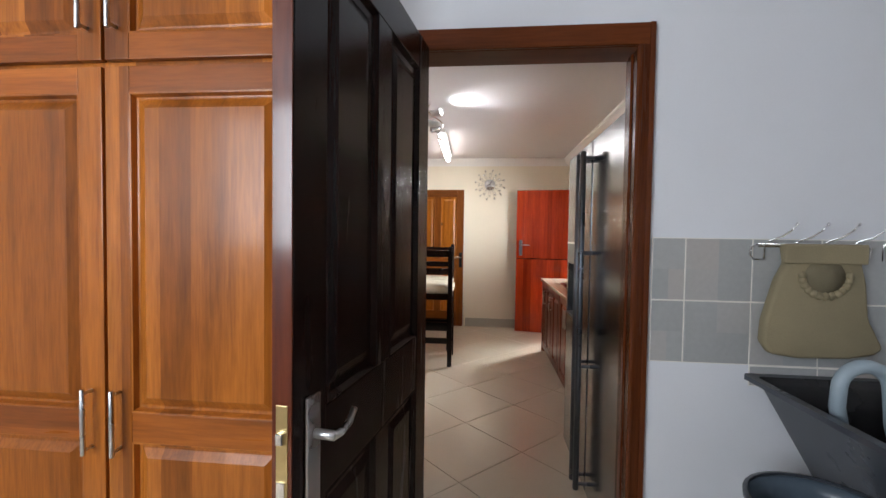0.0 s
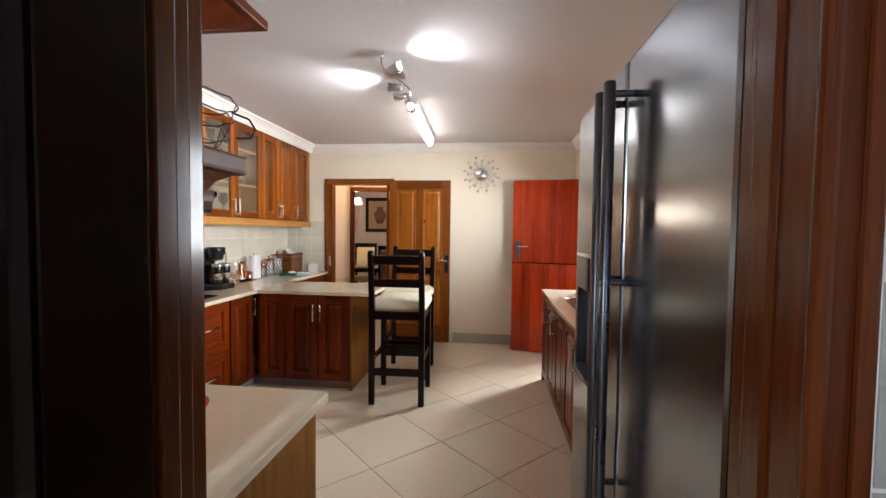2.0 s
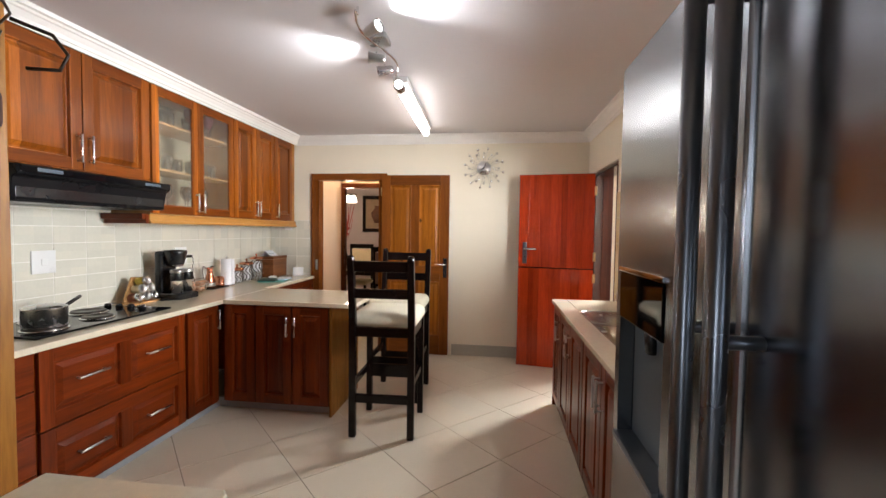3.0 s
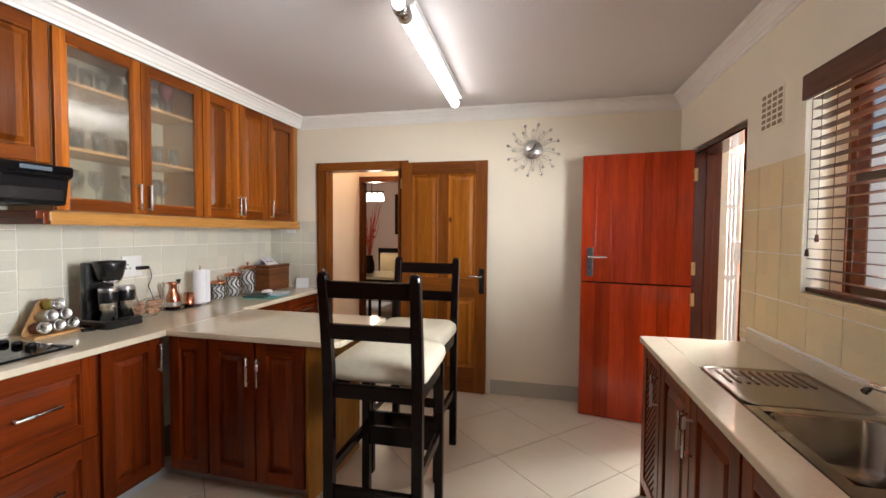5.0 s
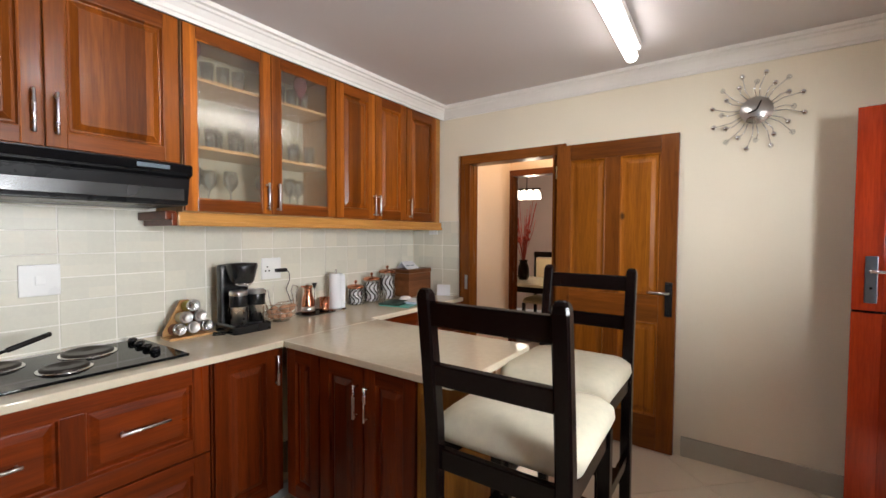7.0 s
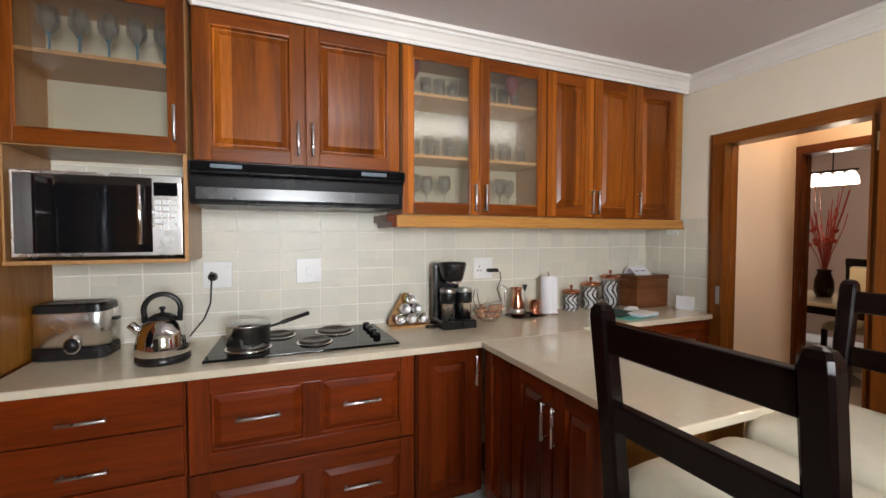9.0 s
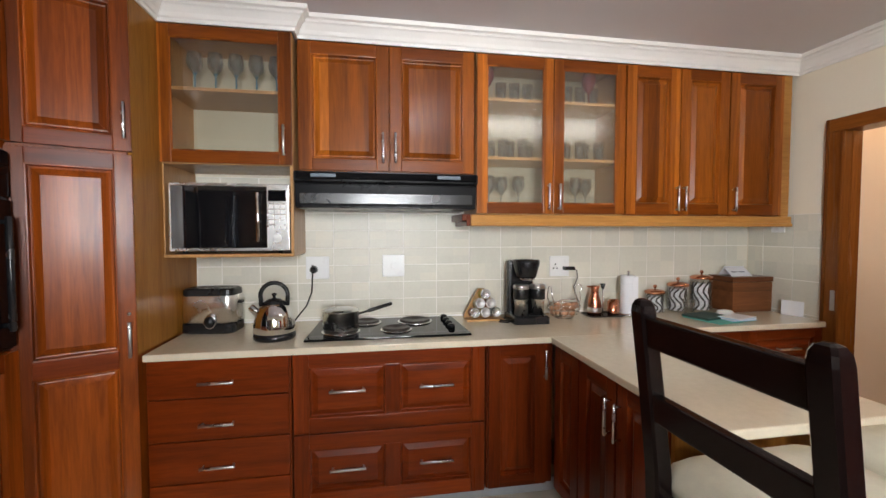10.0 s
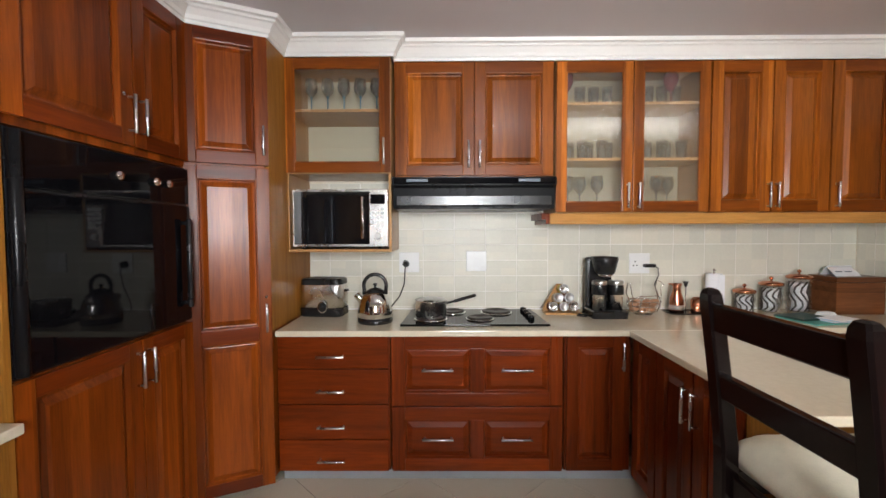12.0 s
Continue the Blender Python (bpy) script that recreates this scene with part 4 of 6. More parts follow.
u = thing("lattice_cabinet", east(5.03), "reddish wood base cabinet with a diagonal lattice door", "kitchen cabinet")
part("body", slab(0, 0.32, 0.02, 0.475, 0.075, 0.834, 0.001), BASE_V, u)
part("end_panel", slab(-0.018, 0.0, -0.02, 0.475, 0.0, 0.834, 0.002), BASE_V, u)
d = part("lattice_door", slab(0.06, 0.26, 0.012, 0.018, 0.13, 0.78, 0), DARK_DOOR, u)
for a, b in ((0.002, 0.06), (0.26, 0.318)):
    part("stile", slab(a, b, -0.021, 0.018, 0.078, 0.832, 0.003), BASE_V, d)
for a, b in ((0.078, 0.135), (0.775, 0.832)):
    part("rail", slab(0.06, 0.26, -0.0205, 0.018, a, b, 0.003), BASE_H, d)
for k in range(-5, 19):
    for s, y in ((1, -0.010), (-1, -0.002)):
        z = 0.135 + k * 0.036
        x0, x1 = 0.06, 0.26
        z0, z1 = (z, z + 0.2) if s > 0 else (z + 0.2, z)
        cut = []
        for t in (0.0, 1.0):
            cut.append((x0 + (x1 - x0) * t, z0 + (z1 - z0) * t))
        (ax, az), (bx, bz) = cut
        lo, hi = 0.135, 0.775
        f = (bz - az) / (bx - ax)
        pts = []
        for px, pz in cut:
            if pz < lo:
                px, pz = px + (lo - pz) / f, lo
            if pz > hi:
                px, pz = px + (hi - pz) / f, hi
            pts.append((px, pz))
        if abs(pts[0][0] - pts[1][0]) > 0.02:
            (ax, az), (bx, bz) = pts
            ln = math.hypot(bx - ax, bz - az)
            part("lattice_slat", slab(0, ln, -0.004, 0.004, -0.007, 0.007, 0.001), BASE_H, d, "", pose(ax, y, az, 0, -math.degrees(math.atan2(bz - az, bx - ax)), 0))
bar_handle(d, 0.29, 0.68, 0.15, True, -0.021)
for y0, wd in ((4.706, 0.80), (3.902, 0.80)):
    u = thing("sink_cabinet", east(y0), "reddish wood base cabinet with two panelled doors below the sink", "kitchen cabinet", "sink cabinets")
    part("body", slab(0, wd, 0, 0.475, 0.075, 0.66, 0.001), BASE_V, u)
    part("front_rail", slab(0, wd, 0, 0.03, 0.66, 0.834, 0.001), BASE_H, u)
    cab_door(u, 0.002, wd / 2, 0.078, 0.832, handle=(wd / 2 - 0.03, 0.68, True), mats=(BASE_V, BASE_H))
    cab_door(u, wd / 2, wd - 0.002, 0.078, 0.832, handle=(wd / 2 + 0.03, 0.68, True), mats=(BASE_V, BASE_H))
setting("sink_plinth", slab(0.93, 0.95, 2.78, 5.02, 0, 0.072, 0.002), PLINTH, "grey plinth below the sink cabinets", "plinth")
sk = thing("sink_worktop", pose(0, 0, 0), "polished cream speckled worktop along the sink wall", "worktop")
K0, K1 = 3.22, 4.56
part("slab_front", extruded([(0.86, 5.06), (0.845, 5.045), (0.845, 2.77), (0.965, 2.77), (0.965, 5.06)], TOP - 0.032, TOP, 0.005), WORKTOP, sk)
part("slab_back", slab(1.325, RIGHT - 0.001, 2.77, 5.06, TOP - 0.032, TOP, 0), WORKTOP, sk)
part("slab_end", slab(0.965, 1.325, K1 - 0.02, 5.06, TOP - 0.032, TOP, 0), WORKTOP, sk)
part("slab_end", slab(0.965, 1.325, 2.77, K0 + 0.02, TOP - 0.032, TOP, 0), WORKTOP, sk)
part("upstand", slab(RIGHT - 0.022, RIGHT - 0.006, 2.78, 5.06, TOP + 0.0005, TOP + 0.066, 0.006), WORKTOP, sk, "cream upstand along the wall")
setting("sink_seal", slab(RIGHT - 0.016, RIGHT - 0.005, 2.78, 5.06, TOP + 0.066, TOP + 0.078, 0.003), CORNICE, "white sealant strip behind the sink", "trim")

s = thing("kitchen_sink", pose(0, 0, TOP), "stainless steel double bowl sink with a ribbed drainer", "sink")
cx, hx = 1.155, 0.19
bowls = ((3.90, 0.20), (3.44, 0.20))
zr = 0.003
# rim strips round the bowls and the drainer
part("rim", joined(slab(cx - hx, cx - 0.155, K0, K1 - 0.42, 0, zr, 0.001), slab(cx + 0.155, cx + hx, K0, K1 - 0.42, 0, zr, 0.001), slab(cx - 0.155, cx + 0.155, K0, 3.24, 0, zr, 0.001),
     slab(cx - 0.155, cx + 0.155, 3.64, 3.70, 0, zr, 0.001), slab(cx - 0.155, cx + 0.155, 4.10, K1 - 0.42, 0, zr, 0.001)), SINK_STEEL, s)
for by, bh in bowls:
    part("bowl", smooth(loft([(cx, by, 0.157, bh + 0.002, 0.06, 0.003), (cx, by, 0.150, bh - 0.006, 0.055, -0.004), (cx, by, 0.140, bh - 0.016, 0.05, -0.13), (cx, by, 0.12, bh - 0.04, 0.05, -0.155), (cx, by, 0.03, 0.03, 0.029, -0.16)], False, True)), SINK_STEEL, s)
    part("drain", lathe([(0, 0.002), (0.03, 0.002), (0.034, 0.0), (0.034, -0.004), (0, -0.004)], 20, pose(cx, by, -0.157)), CHROME, s)
part("drainer", loft([(cx, K1 - 0.21, hx, 0.21, 0.06, -0.002), (cx, K1 - 0.21, hx, 0.21, 0.06, 0.003), (cx, K1 - 0.21, hx - 0.006, 0.204, 0.055, 0.0055), (cx, K1 - 0.21, hx - 0.02, 0.19, 0.045, 0.0005)]), SINK_STEEL, s)
for i in range(10):
    x = cx - 0.135 + i * 0.03
    part("drainer_rib", smooth(loft([(x, K1 - 0.115, 0.007, 0.075, 0.006, 0.0), (x, K1 - 0.115, 0.004, 0.071, 0.0035, 0.005)])), SINK_STEEL, s)
tp = thing("sink_tap", pose(1.33, 3.68, TOP), "chrome swivel mixer tap on the sink wall", "tap")
part("tap_body", joined(lathe([(0, 0), (0.026, 0), (0.026, 0.01), (0.018, 0.02), (0.018, 0.10), (0.022, 0.11), (0.018, 0.13), (0, 0.135)], 20)), CHROME, tp)
part("spout", wire([(0, 0, 0.10), (-0.03, 0.10, 0.115), (-0.07, 0.28, 0.13), (-0.09, 0.36, 0.125), (-0.095, 0.38, 0.10)], 0.011, 10), CHROME, tp)
part("tap_handle", rod((0, 0, 0.13), (0.0, -0.07, 0.16), 0.007), CHROME, tp)

# ---- fridge ----
def holed_panel(x0, x1, y0, y1, z0, z1, a0, a1, b0, b1, deep):
    """A panel facing west with a recess, as one closed mesh."""
    bm = bmesh.new()
    ring = lambda x, p0, p1, q0, q1: [bm.verts.new((x, y, z)) for y, z in ((p0, q0), (p1, q0), (p1, q1), (p0, q1))]
    rows = [ring(x1, y0, y1, z0, z1), ring(x0 + 0.01, y0, y1, z0, z1), ring(x0 + 0.003, y0 + 0.003, y1 - 0.003, z0 + 0.003, z1 - 0.003), ring(x0, y0 + 0.01, y1 - 0.01, z0 + 0.01, z1 - 0.01), ring(x0, a0, a1, b0, b1), ring(x0 + deep, a0, a1, b0, b1)]
    for a, b in zip(rows, rows[1:]):
        for k in range(4):
            bm.faces.new((a[k], a[(k + 1) % 4], b[(k + 1) % 4], b[k]))
    bm.faces.new(rows[0]), bm.faces.new(rows[-1])
    bmesh.ops.recalc_face_normals(bm, faces=bm.faces[:])
    return bm


f = thing("fridge", pose(0, 0, 0), "large side-by-side brushed steel fridge freezer with water dispenser", "fridge")
FX = 0.70
part("body", slab(FX + 0.065, RIGHT - 0.01, 1.65, 2.72, 0.02, 1.83, 0.004), FRIDGE_SKIN, f)
part("kick_plate", slab(FX + 0.08, FX + 0.09, 1.66, 2.71, 0.0, 0.08, 0.002), BLACK, f)
rd = part("fridge_door", slab(FX, FX + 0.06, 1.645, 2.140, 0.06, 1.845, 0.012), FRIDGE_SKIN, f)
fd = part("freezer_door", holed_panel(FX, FX + 0.06, 2.150, 2.725, 0.06, 1.845, 2.40, 2.68, 0.89, 1.325, 0.045), FRIDGE_SKIN, f)
part("dispenser_panel", slab(FX - 0.004, FX + 0.042, 2.402, 2.678, 1.20, 1.32, 0.003), BLACK_GLASS, fd, "glossy black dispenser panel")
part("dispenser_recess", slab(FX + 0.036, FX + 0.043, 2.404, 2.676, 0.902, 1.20, 0.002), GREY_PLASTIC, fd, "grey dispenser recess")
part("drip_tray", slab(FX - 0.012, FX + 0.044, 2.40, 2.68, 0.885, 0.90, 0.003), DARK_STEEL, fd)
part("dispenser_trim", slab(FX - 0.007, FX + 0.004, 2.395, 2.685, 1.318, 1.33, 0.002), CHROME, fd)
part("nozzle", rod((FX + 0.025, 2.54, 1.2), (FX + 0.03, 2.54, 1.14), 0.014), BLACK, fd)
for dr_, y in ((rd, 2.10), (fd, 2.188)):
    part("handle", joined(rod((FX - 0.055, y, 0.10), (FX - 0.055, y, 1.775), 0.0145, 16), *[rod((FX + 0.002, y, z), (FX - 0.055, y, z), 0.009) for z in (0.13, 0.72, 1.28, 1.745)]), DARK_STEEL, dr_, "long dark metal bar handle")

# ---- stools ----
b = thing("bar_stool", pose(-0.597, 4.252, 0, 0, 0, 1.5), "black stained wooden bar stool with a cream patterned cushion", "bar stool", "stools at the peninsula")
SW, SD, PW = 0.450, 0.478, 0.0235


def back_post(x):
    """A stool's rear leg that leans back above the seat and ends in a rounded top."""
    bm = bmesh.new()
    rows = []
    for z, y0, y1, k in ((0, 0.0, 0.042, 0.9), (0.004, 0, 0.044, 1), (0.74, 0.0, 0.046, 1), (0.82, -0.003, 0.044, 1), (1.0, -0.022, 0.022, 1), (1.215, -0.050, -0.008, 1), (1.232, -0.049, -0.011, 0.92), (1.243, -0.045, -0.017, 0.7), (1.247, -0.038, -0.026, 0.35)):
        w = PW * k
        c = min(0.006, w * 0.4)
        rows.append([bm.verts.new(p) for p in ((x - w + c, y0, z), (x + w - c, y0, z), (x + w, y0 + c, z), (x + w, y1 - c, z), (x + w - c, y1, z), (x - w + c, y1, z), (x - w, y1 - c, z), (x - w, y0 + c, z))])
    for p, q in zip(rows, rows[1:]):
        for k in range(8):
            bm.faces.new((p[k], p[(k + 1) % 8], q[(k + 1) % 8], q[k]))
    bm.faces.new(rows[0][::-1]), bm.faces.new(rows[-1])
    bmesh.ops.recalc_face_normals(bm, faces=bm.faces[:])
    return bm


for x in (PW, SW - PW):
    part("back_leg", back_post(x), BLACK_WOOD, b)
    part("front_leg", slab(x - 0.021, x + 0.021, SD - 0.042, SD, 0.0, 0.745, 0.004), BLACK_WOOD, b)
    part("side_apron", slab(x - 0.013, x + 0.013, 0.046, SD - 0.042, 0.69, 0.755, 0.003), BLACK_WOOD, b)
    part("side_stretcher", slab(x - 0.012, x + 0.012, 0.044, SD - 0.042, 0.34, 0.385, 0.003), BLACK_WOOD, b)
for z0, z1, y0, nm in ((1.135, 1.208, -0.040, "top_rail"), (0.955, 1.022, -0.018, "middle_rail"), (0.69, 0.755, 0.010, "back_apron"), (0.235, 0.295, 0.01, "back_stretcher")):
    part(nm, moved(slab(2 * PW - 0.004, SW - 2 * PW + 0.004, 0, 0.024, 0, z1 - z0, 0.005), pose(0, y0 + 0.006, z0, 6.5 if z0 > 0.9 else 0)), BLACK_WOOD, b)
part("front_apron", slab(0.042, SW - 0.042, SD - 0.034, SD - 0.01, 0.69, 0.745, 0.003), BLACK_WOOD, b)
part("foot_rail", slab(0.042, SW - 0.042, SD - 0.032, SD - 0.008, 0.27, 0.37, 0.004), BLACK_WOOD, b)
mx, my = SW / 2, 0.272
part("cushion", smooth(loft([(mx, my, 0.200, 0.205, 0.04, 0.752), (mx, my, 0.224, 0.226, 0.05, 0.765), (mx, my, 0.234, 0.234, 0.06, 0.79), (mx, my, 0.230, 0.228, 0.06, 0.822), (mx, my, 0.205, 0.206, 0.06, 0.846), (mx, my, 0.13, 0.13, 0.06, 0.858), (mx, my, 0.04, 0.04, 0.03, 0.861)])), FABRIC, b, "cream patterned seat cushion")
copy_thing(b, pose(-0.212, 5.348, 0, 0, 0, 180))

# ---- ceiling lights and clock ----
tl = thing("track_light", pose(0, 0, 0), "chrome track light with adjustable spots on a wavy rail, lit", "ceiling light")
rail = [(-0.30 - 0.045 * math.sin((y - 3.5) * 7.5), y, 2.455) for y in np.linspace(3.52, 4.42, 28)]
part("track_rail", wire(rail, 0.007, 8), CHROME, tl)
part("ceiling_box", slab(-0.36, -0.24, 3.82, 3.94, 2.462, 2.496, 0.006), STEEL, tl)
for y in (3.56, 4.36):
    part("rail_post", rod((-0.31, y, 2.455), (-0.31, y, 2.495), 0.006), CHROME, tl)
for (px, py), aim in (((-0.25, 3.62), (0.9, -0.55, 0.12)), ((-0.335, 3.97), (-0.95, -0.2, 0.05)), ((-0.335, 4.16), (-0.9, -0.25, -0.25)), ((-0.30, 4.40), (0.15, -0.85, -0.4))):
    q = Vector(aim).to_track_quat("Z", "Y").to_matrix().to_4x4()
    head = part("spot_head", lathe([(0, -0.055), (0.018, -0.055), (0.024, -0.04), (0.026, 0.0), (0.033, 0.035), (0.033, 0.045), (0.029, 0.045), (0.027, 0.03), (0, 0.028)], 20), STEEL, tl, "brushed steel spot head", Matrix.Translation((px, py, 2.415)) @ q)
    part("lens", lathe([(0, 0.036), (0.027, 0.034), (0.027, 0.031), (0, 0.030)], 20), SPOT_GLOW, head, "glowing spot lens")
    part("stem", rod((px, py, 2.455), (px, py, 2.42), 0.005), CHROME, tl)
ft = thing("tube_light", pose(0, 0, 0), "lit fluorescent ceiling tube with steel end cap", "ceiling light")
part("tube", rod((-0.312, 4.52, 2.418), (-0.352, 5.86, 2.418), 0.033, 18), TUBE_GLOW, ft, "glowing white tube diffuser")
part("end_cap", rod((-0.309, 4.42, 2.418), (-0.312, 4.53, 2.418), 0.037, 18), STEEL, ft)
part("back_plate", slab(-0.05, 0.05, 0, 1.38, 2.453, 2.496, 0.003), WHITE_PLASTIC, ft, "", pose(-0.311, 4.48, 0, 0, 0, 1.7))

c = thing("wall_clock", pose(0.237, FAR, 2.115), "silver starburst wall clock with crystal beads", "clock")
part("dial", lathe([(0, 0.0), (0.075, 0.0), (0.078, 0.006), (0.075, 0.012), (0, 0.014)], 32, pose(0, -0.03, 0, 90)), STEEL, c, "brushed steel dial")
part("axle", rod((0, 0, 0), (0, -0.03, 0), 0.03, 12), CHROME, c)
for a, ln in ((68, 0.055), (200, 0.04)):
    part("clock_hand", slab(0, ln, -0.049, -0.046, -0.004, 0.004, 0.001), BLACK, c, "", pose(0, 0, 0, 0, -a, 0))
for i in range(24):
    a = i * 15 + (4 if i % 2 else 0)
    ln = 0.215 if i % 2 else 0.165
    ca_, sa_ = math.cos(radians(a)), math.sin(radians(a))
    bend = [(0.07 * ca_, -0.022, 0.07 * sa_), (0.13 * ca_ - 0.012 * sa_, -0.024, 0.13 * sa_ + 0.012 * ca_), (ln * ca_, -0.022, ln * sa_)]
    ray_ = part("ray", wire(bend, 0.0026, 5), CHROME, c)
    part("bead", lathe([(0, -0.017), (0.010, -0.010), (0.0145, 0), (0.010, 0.010), (0, 0.017)], 8, Matrix.Translation((ln * ca_, -0.022, ln * sa_))), CLEAR if i % 3 == 0 else CHROME, ray_)

# ---- window, blind, vent ----
w = thing("window_1", pose(RIGHT, 0, 0), "dark wooden kitchen window behind a venetian blind", "window", kind="structure")
for y0, y1 in ((W0, W0 + 0.05), (W1 - 0.05, W1), (4.24, 4.29), (3.84, 3.89)):
    part("window_stile", slab(0.15, 0.20, y0, y1, WZ0, WZ1, 0.003), FRAME_WOOD, w)
for z0, z1 in ((WZ0, WZ0 + 0.05), (WZ1 - 0.05, WZ1), (1.62, 1.66)):
    part("window_rail", slab(0.152, 0.198, W0, W1, z0, z1, 0.003), BLIND_WOOD, w)
pane = part("pane", slab(0.172, 0.178, W0 + 0.03, W1 - 0.03, WZ0 + 0.03, WZ1 - 0.03, 0), PANE, w)
pane.visible_shadow = False
part("window_sill", slab(-0.006, 0.15, W0, W1, WZ0 - 0.001, WZ0 + 0.012, 0.003), SAND_TILE, w)
v = thing("venetian_blind", pose(RIGHT, 0, 0), "dark wooden venetian blind, slats open", "blind")
part("valance", slab(-0.012, 0.008, W0 + 0.01, W1 + 0.012, WZ1 - 0.09, WZ1 + 0.012, 0.004), BLIND_WOOD, v)
part("bottom_bar", slab(0.015, 0.065, W0 + 0.02, W1 - 0.012, WZ0 + 0.016, WZ0 + 0.034, 0.004), BLIND_WOOD, v)
for i in range(19):
    part("slat", slab(-0.024, 0.024, W0 + 0.02, W1 - 0.012, -0.0014, 0.0014, 0.001), BLIND_WOOD, v, "", pose(0.04, 0, WZ0 + 0.07 + i * 0.0405, 0, 1, 0))
for y in (W1 - 0.16, 4.05, W0 + 0.16):
    for dx in (0.017, 0.063):
        part("ladder_cord", rod((dx, y, WZ0 + 0.03), (dx, y, WZ1 - 0.05), 0.0015, 5), BLIND_WOOD, v)
for z in (1.42, 1.36):
    part("pull_cord", joined(rod((-0.004, W1 - 0.05 - (z - 1.36), z), (-0.004, W1 - 0.05 - (z - 1.36), WZ1 - 0.08), 0.0012, 5), lathe([(0, 0), (0.008, 0.004), (0.005, 0.03), (0, 0.032)], 10, pose(-0.004, W1 - 0.05 - (z - 1.36), z - 0.03))), BLIND_WOOD, v)
a = thing("air_vent", pose(RIGHT, 0, 0), "cream wall air vent grid with square holes", "vent")
VY0, VY1, VZ0, VZ1 = 4.83, 5.02, 1.925, 2.095
part("plate", slab(-0.004, 0.001, VY0 - 0.01, VY1 + 0.01, VZ0 - 0.01, VZ1 + 0.01, 0.002), PLASTER, a)
for i in range(4):
    for j in range(6):
        y0, z0 = VY0 + 0.004 + i * 0.048, VZ0 + 0.003 + j * 0.0285
        # Raised tan pad: the shade inside the hole put into its colour.
        part("vent_hole", slab(-0.006, -0.0035, y0, y0 + 0.032, z0, z0 + 0.018, 0.0005), VENT_SHADE, a)

# ---- outside the back door ----
setting("ground", slab(-400, 400, -400, 400, -0.3, -0.14, 0), PAVING, "paved yard reaching into the distance", "ground")
setting("patio_roof", slab(RIGHT + 0.22, 2.3, 1.0, 7.5, 2.55, 2.62, 0), WHITE_WALL, "white patio ceiling outside the back door", "roof")
yard = setting("yard_wall", slab(4.2, 4.4, 0.5, 11.0, -0.14, 2.6, 0), WHITE_WALL, "white plastered yard wall with a brick base", "wall")
step = setting("back_step", slab(RIGHT + 0.2, 2.6, 4.9, 6.6, -0.14, -0.02, 0.01), PAVING, "paved back step", "step")
solid("hedge", smooth(loft([(3.9, 3.0, 0.22, 2.2, 0.2, -0.14), (3.9, 3.0, 0.27, 2.25, 0.2, 0.5), (3.9, 3.0, 0.2, 2.1, 0.18, 0.95)])), GARDEN, "clipped green hedge before the yard wall", "hedge", kind="stuff")
for y in (4.4, 6.9):
    pl = solid("patio_pillar", slab(2.0, 2.28, y, y + 0.3, -0.14, 2.55, 0.01), BRICK, "brown brick patio pillar", "pillar", "patio pillars")
g = thing("security_gate", pose(1.552, D1 + 0.008, 0, 0, 0, 4), "white steel security gate folded open outside the back door", "gate")
for x in (0.0, 0.105):
    part("gate_post", slab(x, x + 0.024, 0, 0.03, 0.02, 2.0, 0.003), WHITE_GATE, g)
for z in (0.02, 0.55, 1.1, 1.6, 1.97):
    part("gate_rail", slab(0.024, 0.105, 0.004, 0.026, z, z + 0.03, 0.002), WHITE_GATE, g)
for i in range(3):
    part("gate_bar", slab(0.028 + i * 0.026, 0.048 + i * 0.026, 0.010, 0.020, 0.05, 1.97, 0.002), WHITE_GATE, g)
part("gate_lock", slab(0.09, 0.135, -0.02, 0.04, 1.22, 1.37, 0.004), WHITE_PLASTIC, g)


# ---- on the worktop ----
t_ = TOP
m = thing("microwave", west(2.628, -1.905, 1.298), "silver and black mirrored microwave oven in its niche", "microwave")
part("case", slab(0, 0.555, 0.012, 0.36, 0.012, 0.345, 0.006), STEEL, m)
part("front_frame", slab(0, 0.555, -0.006, 0.012, 0.012, 0.345, 0.004), POT_STEEL, m, "silver front frame")
dm = part("microwave_door", slab(0.012, 0.450, -0.012, -0.006, 0.026, 0.332, 0.003), MIRROR_GLASS, m, "mirrored black door")
part("handle", joined(rod((0.412, -0.035, 0.06), (0.412, -0.035, 0.30), 0.009), rod((0.412, -0.01, 0.07), (0.412, -0.035, 0.07), 0.006), rod((0.412, -0.01, 0.29), (0.412, -0.035, 0.29), 0.006)), CHROME, dm)
part("display", slab(0.455, 0.54, -0.010, -0.006, 0.26, 0.315, 0.001), BLACK_GLASS, m)
for i in range(5):
    for j in range(3):
        part("button", slab(0.458 + j * 0.028, 0.480 + j * 0.028, -0.010, -0.006, 0.12 + i * 0.026, 0.138 + i * 0.026, 0.001), WHITE_PLASTIC, m)
part("dial", lathe([(0, 0), (0.022, 0), (0.02, 0.012), (0, 0.014)], 18, pose(0.497, -0.006, 0.075, 90)), WHITE_PLASTIC, m)
for x in (0.05, 0.5):
    for y in (0.05, 0.3):
        part("foot", rod((x, y, 0), (x, y, 0.014), 0.012), BLACK, m)

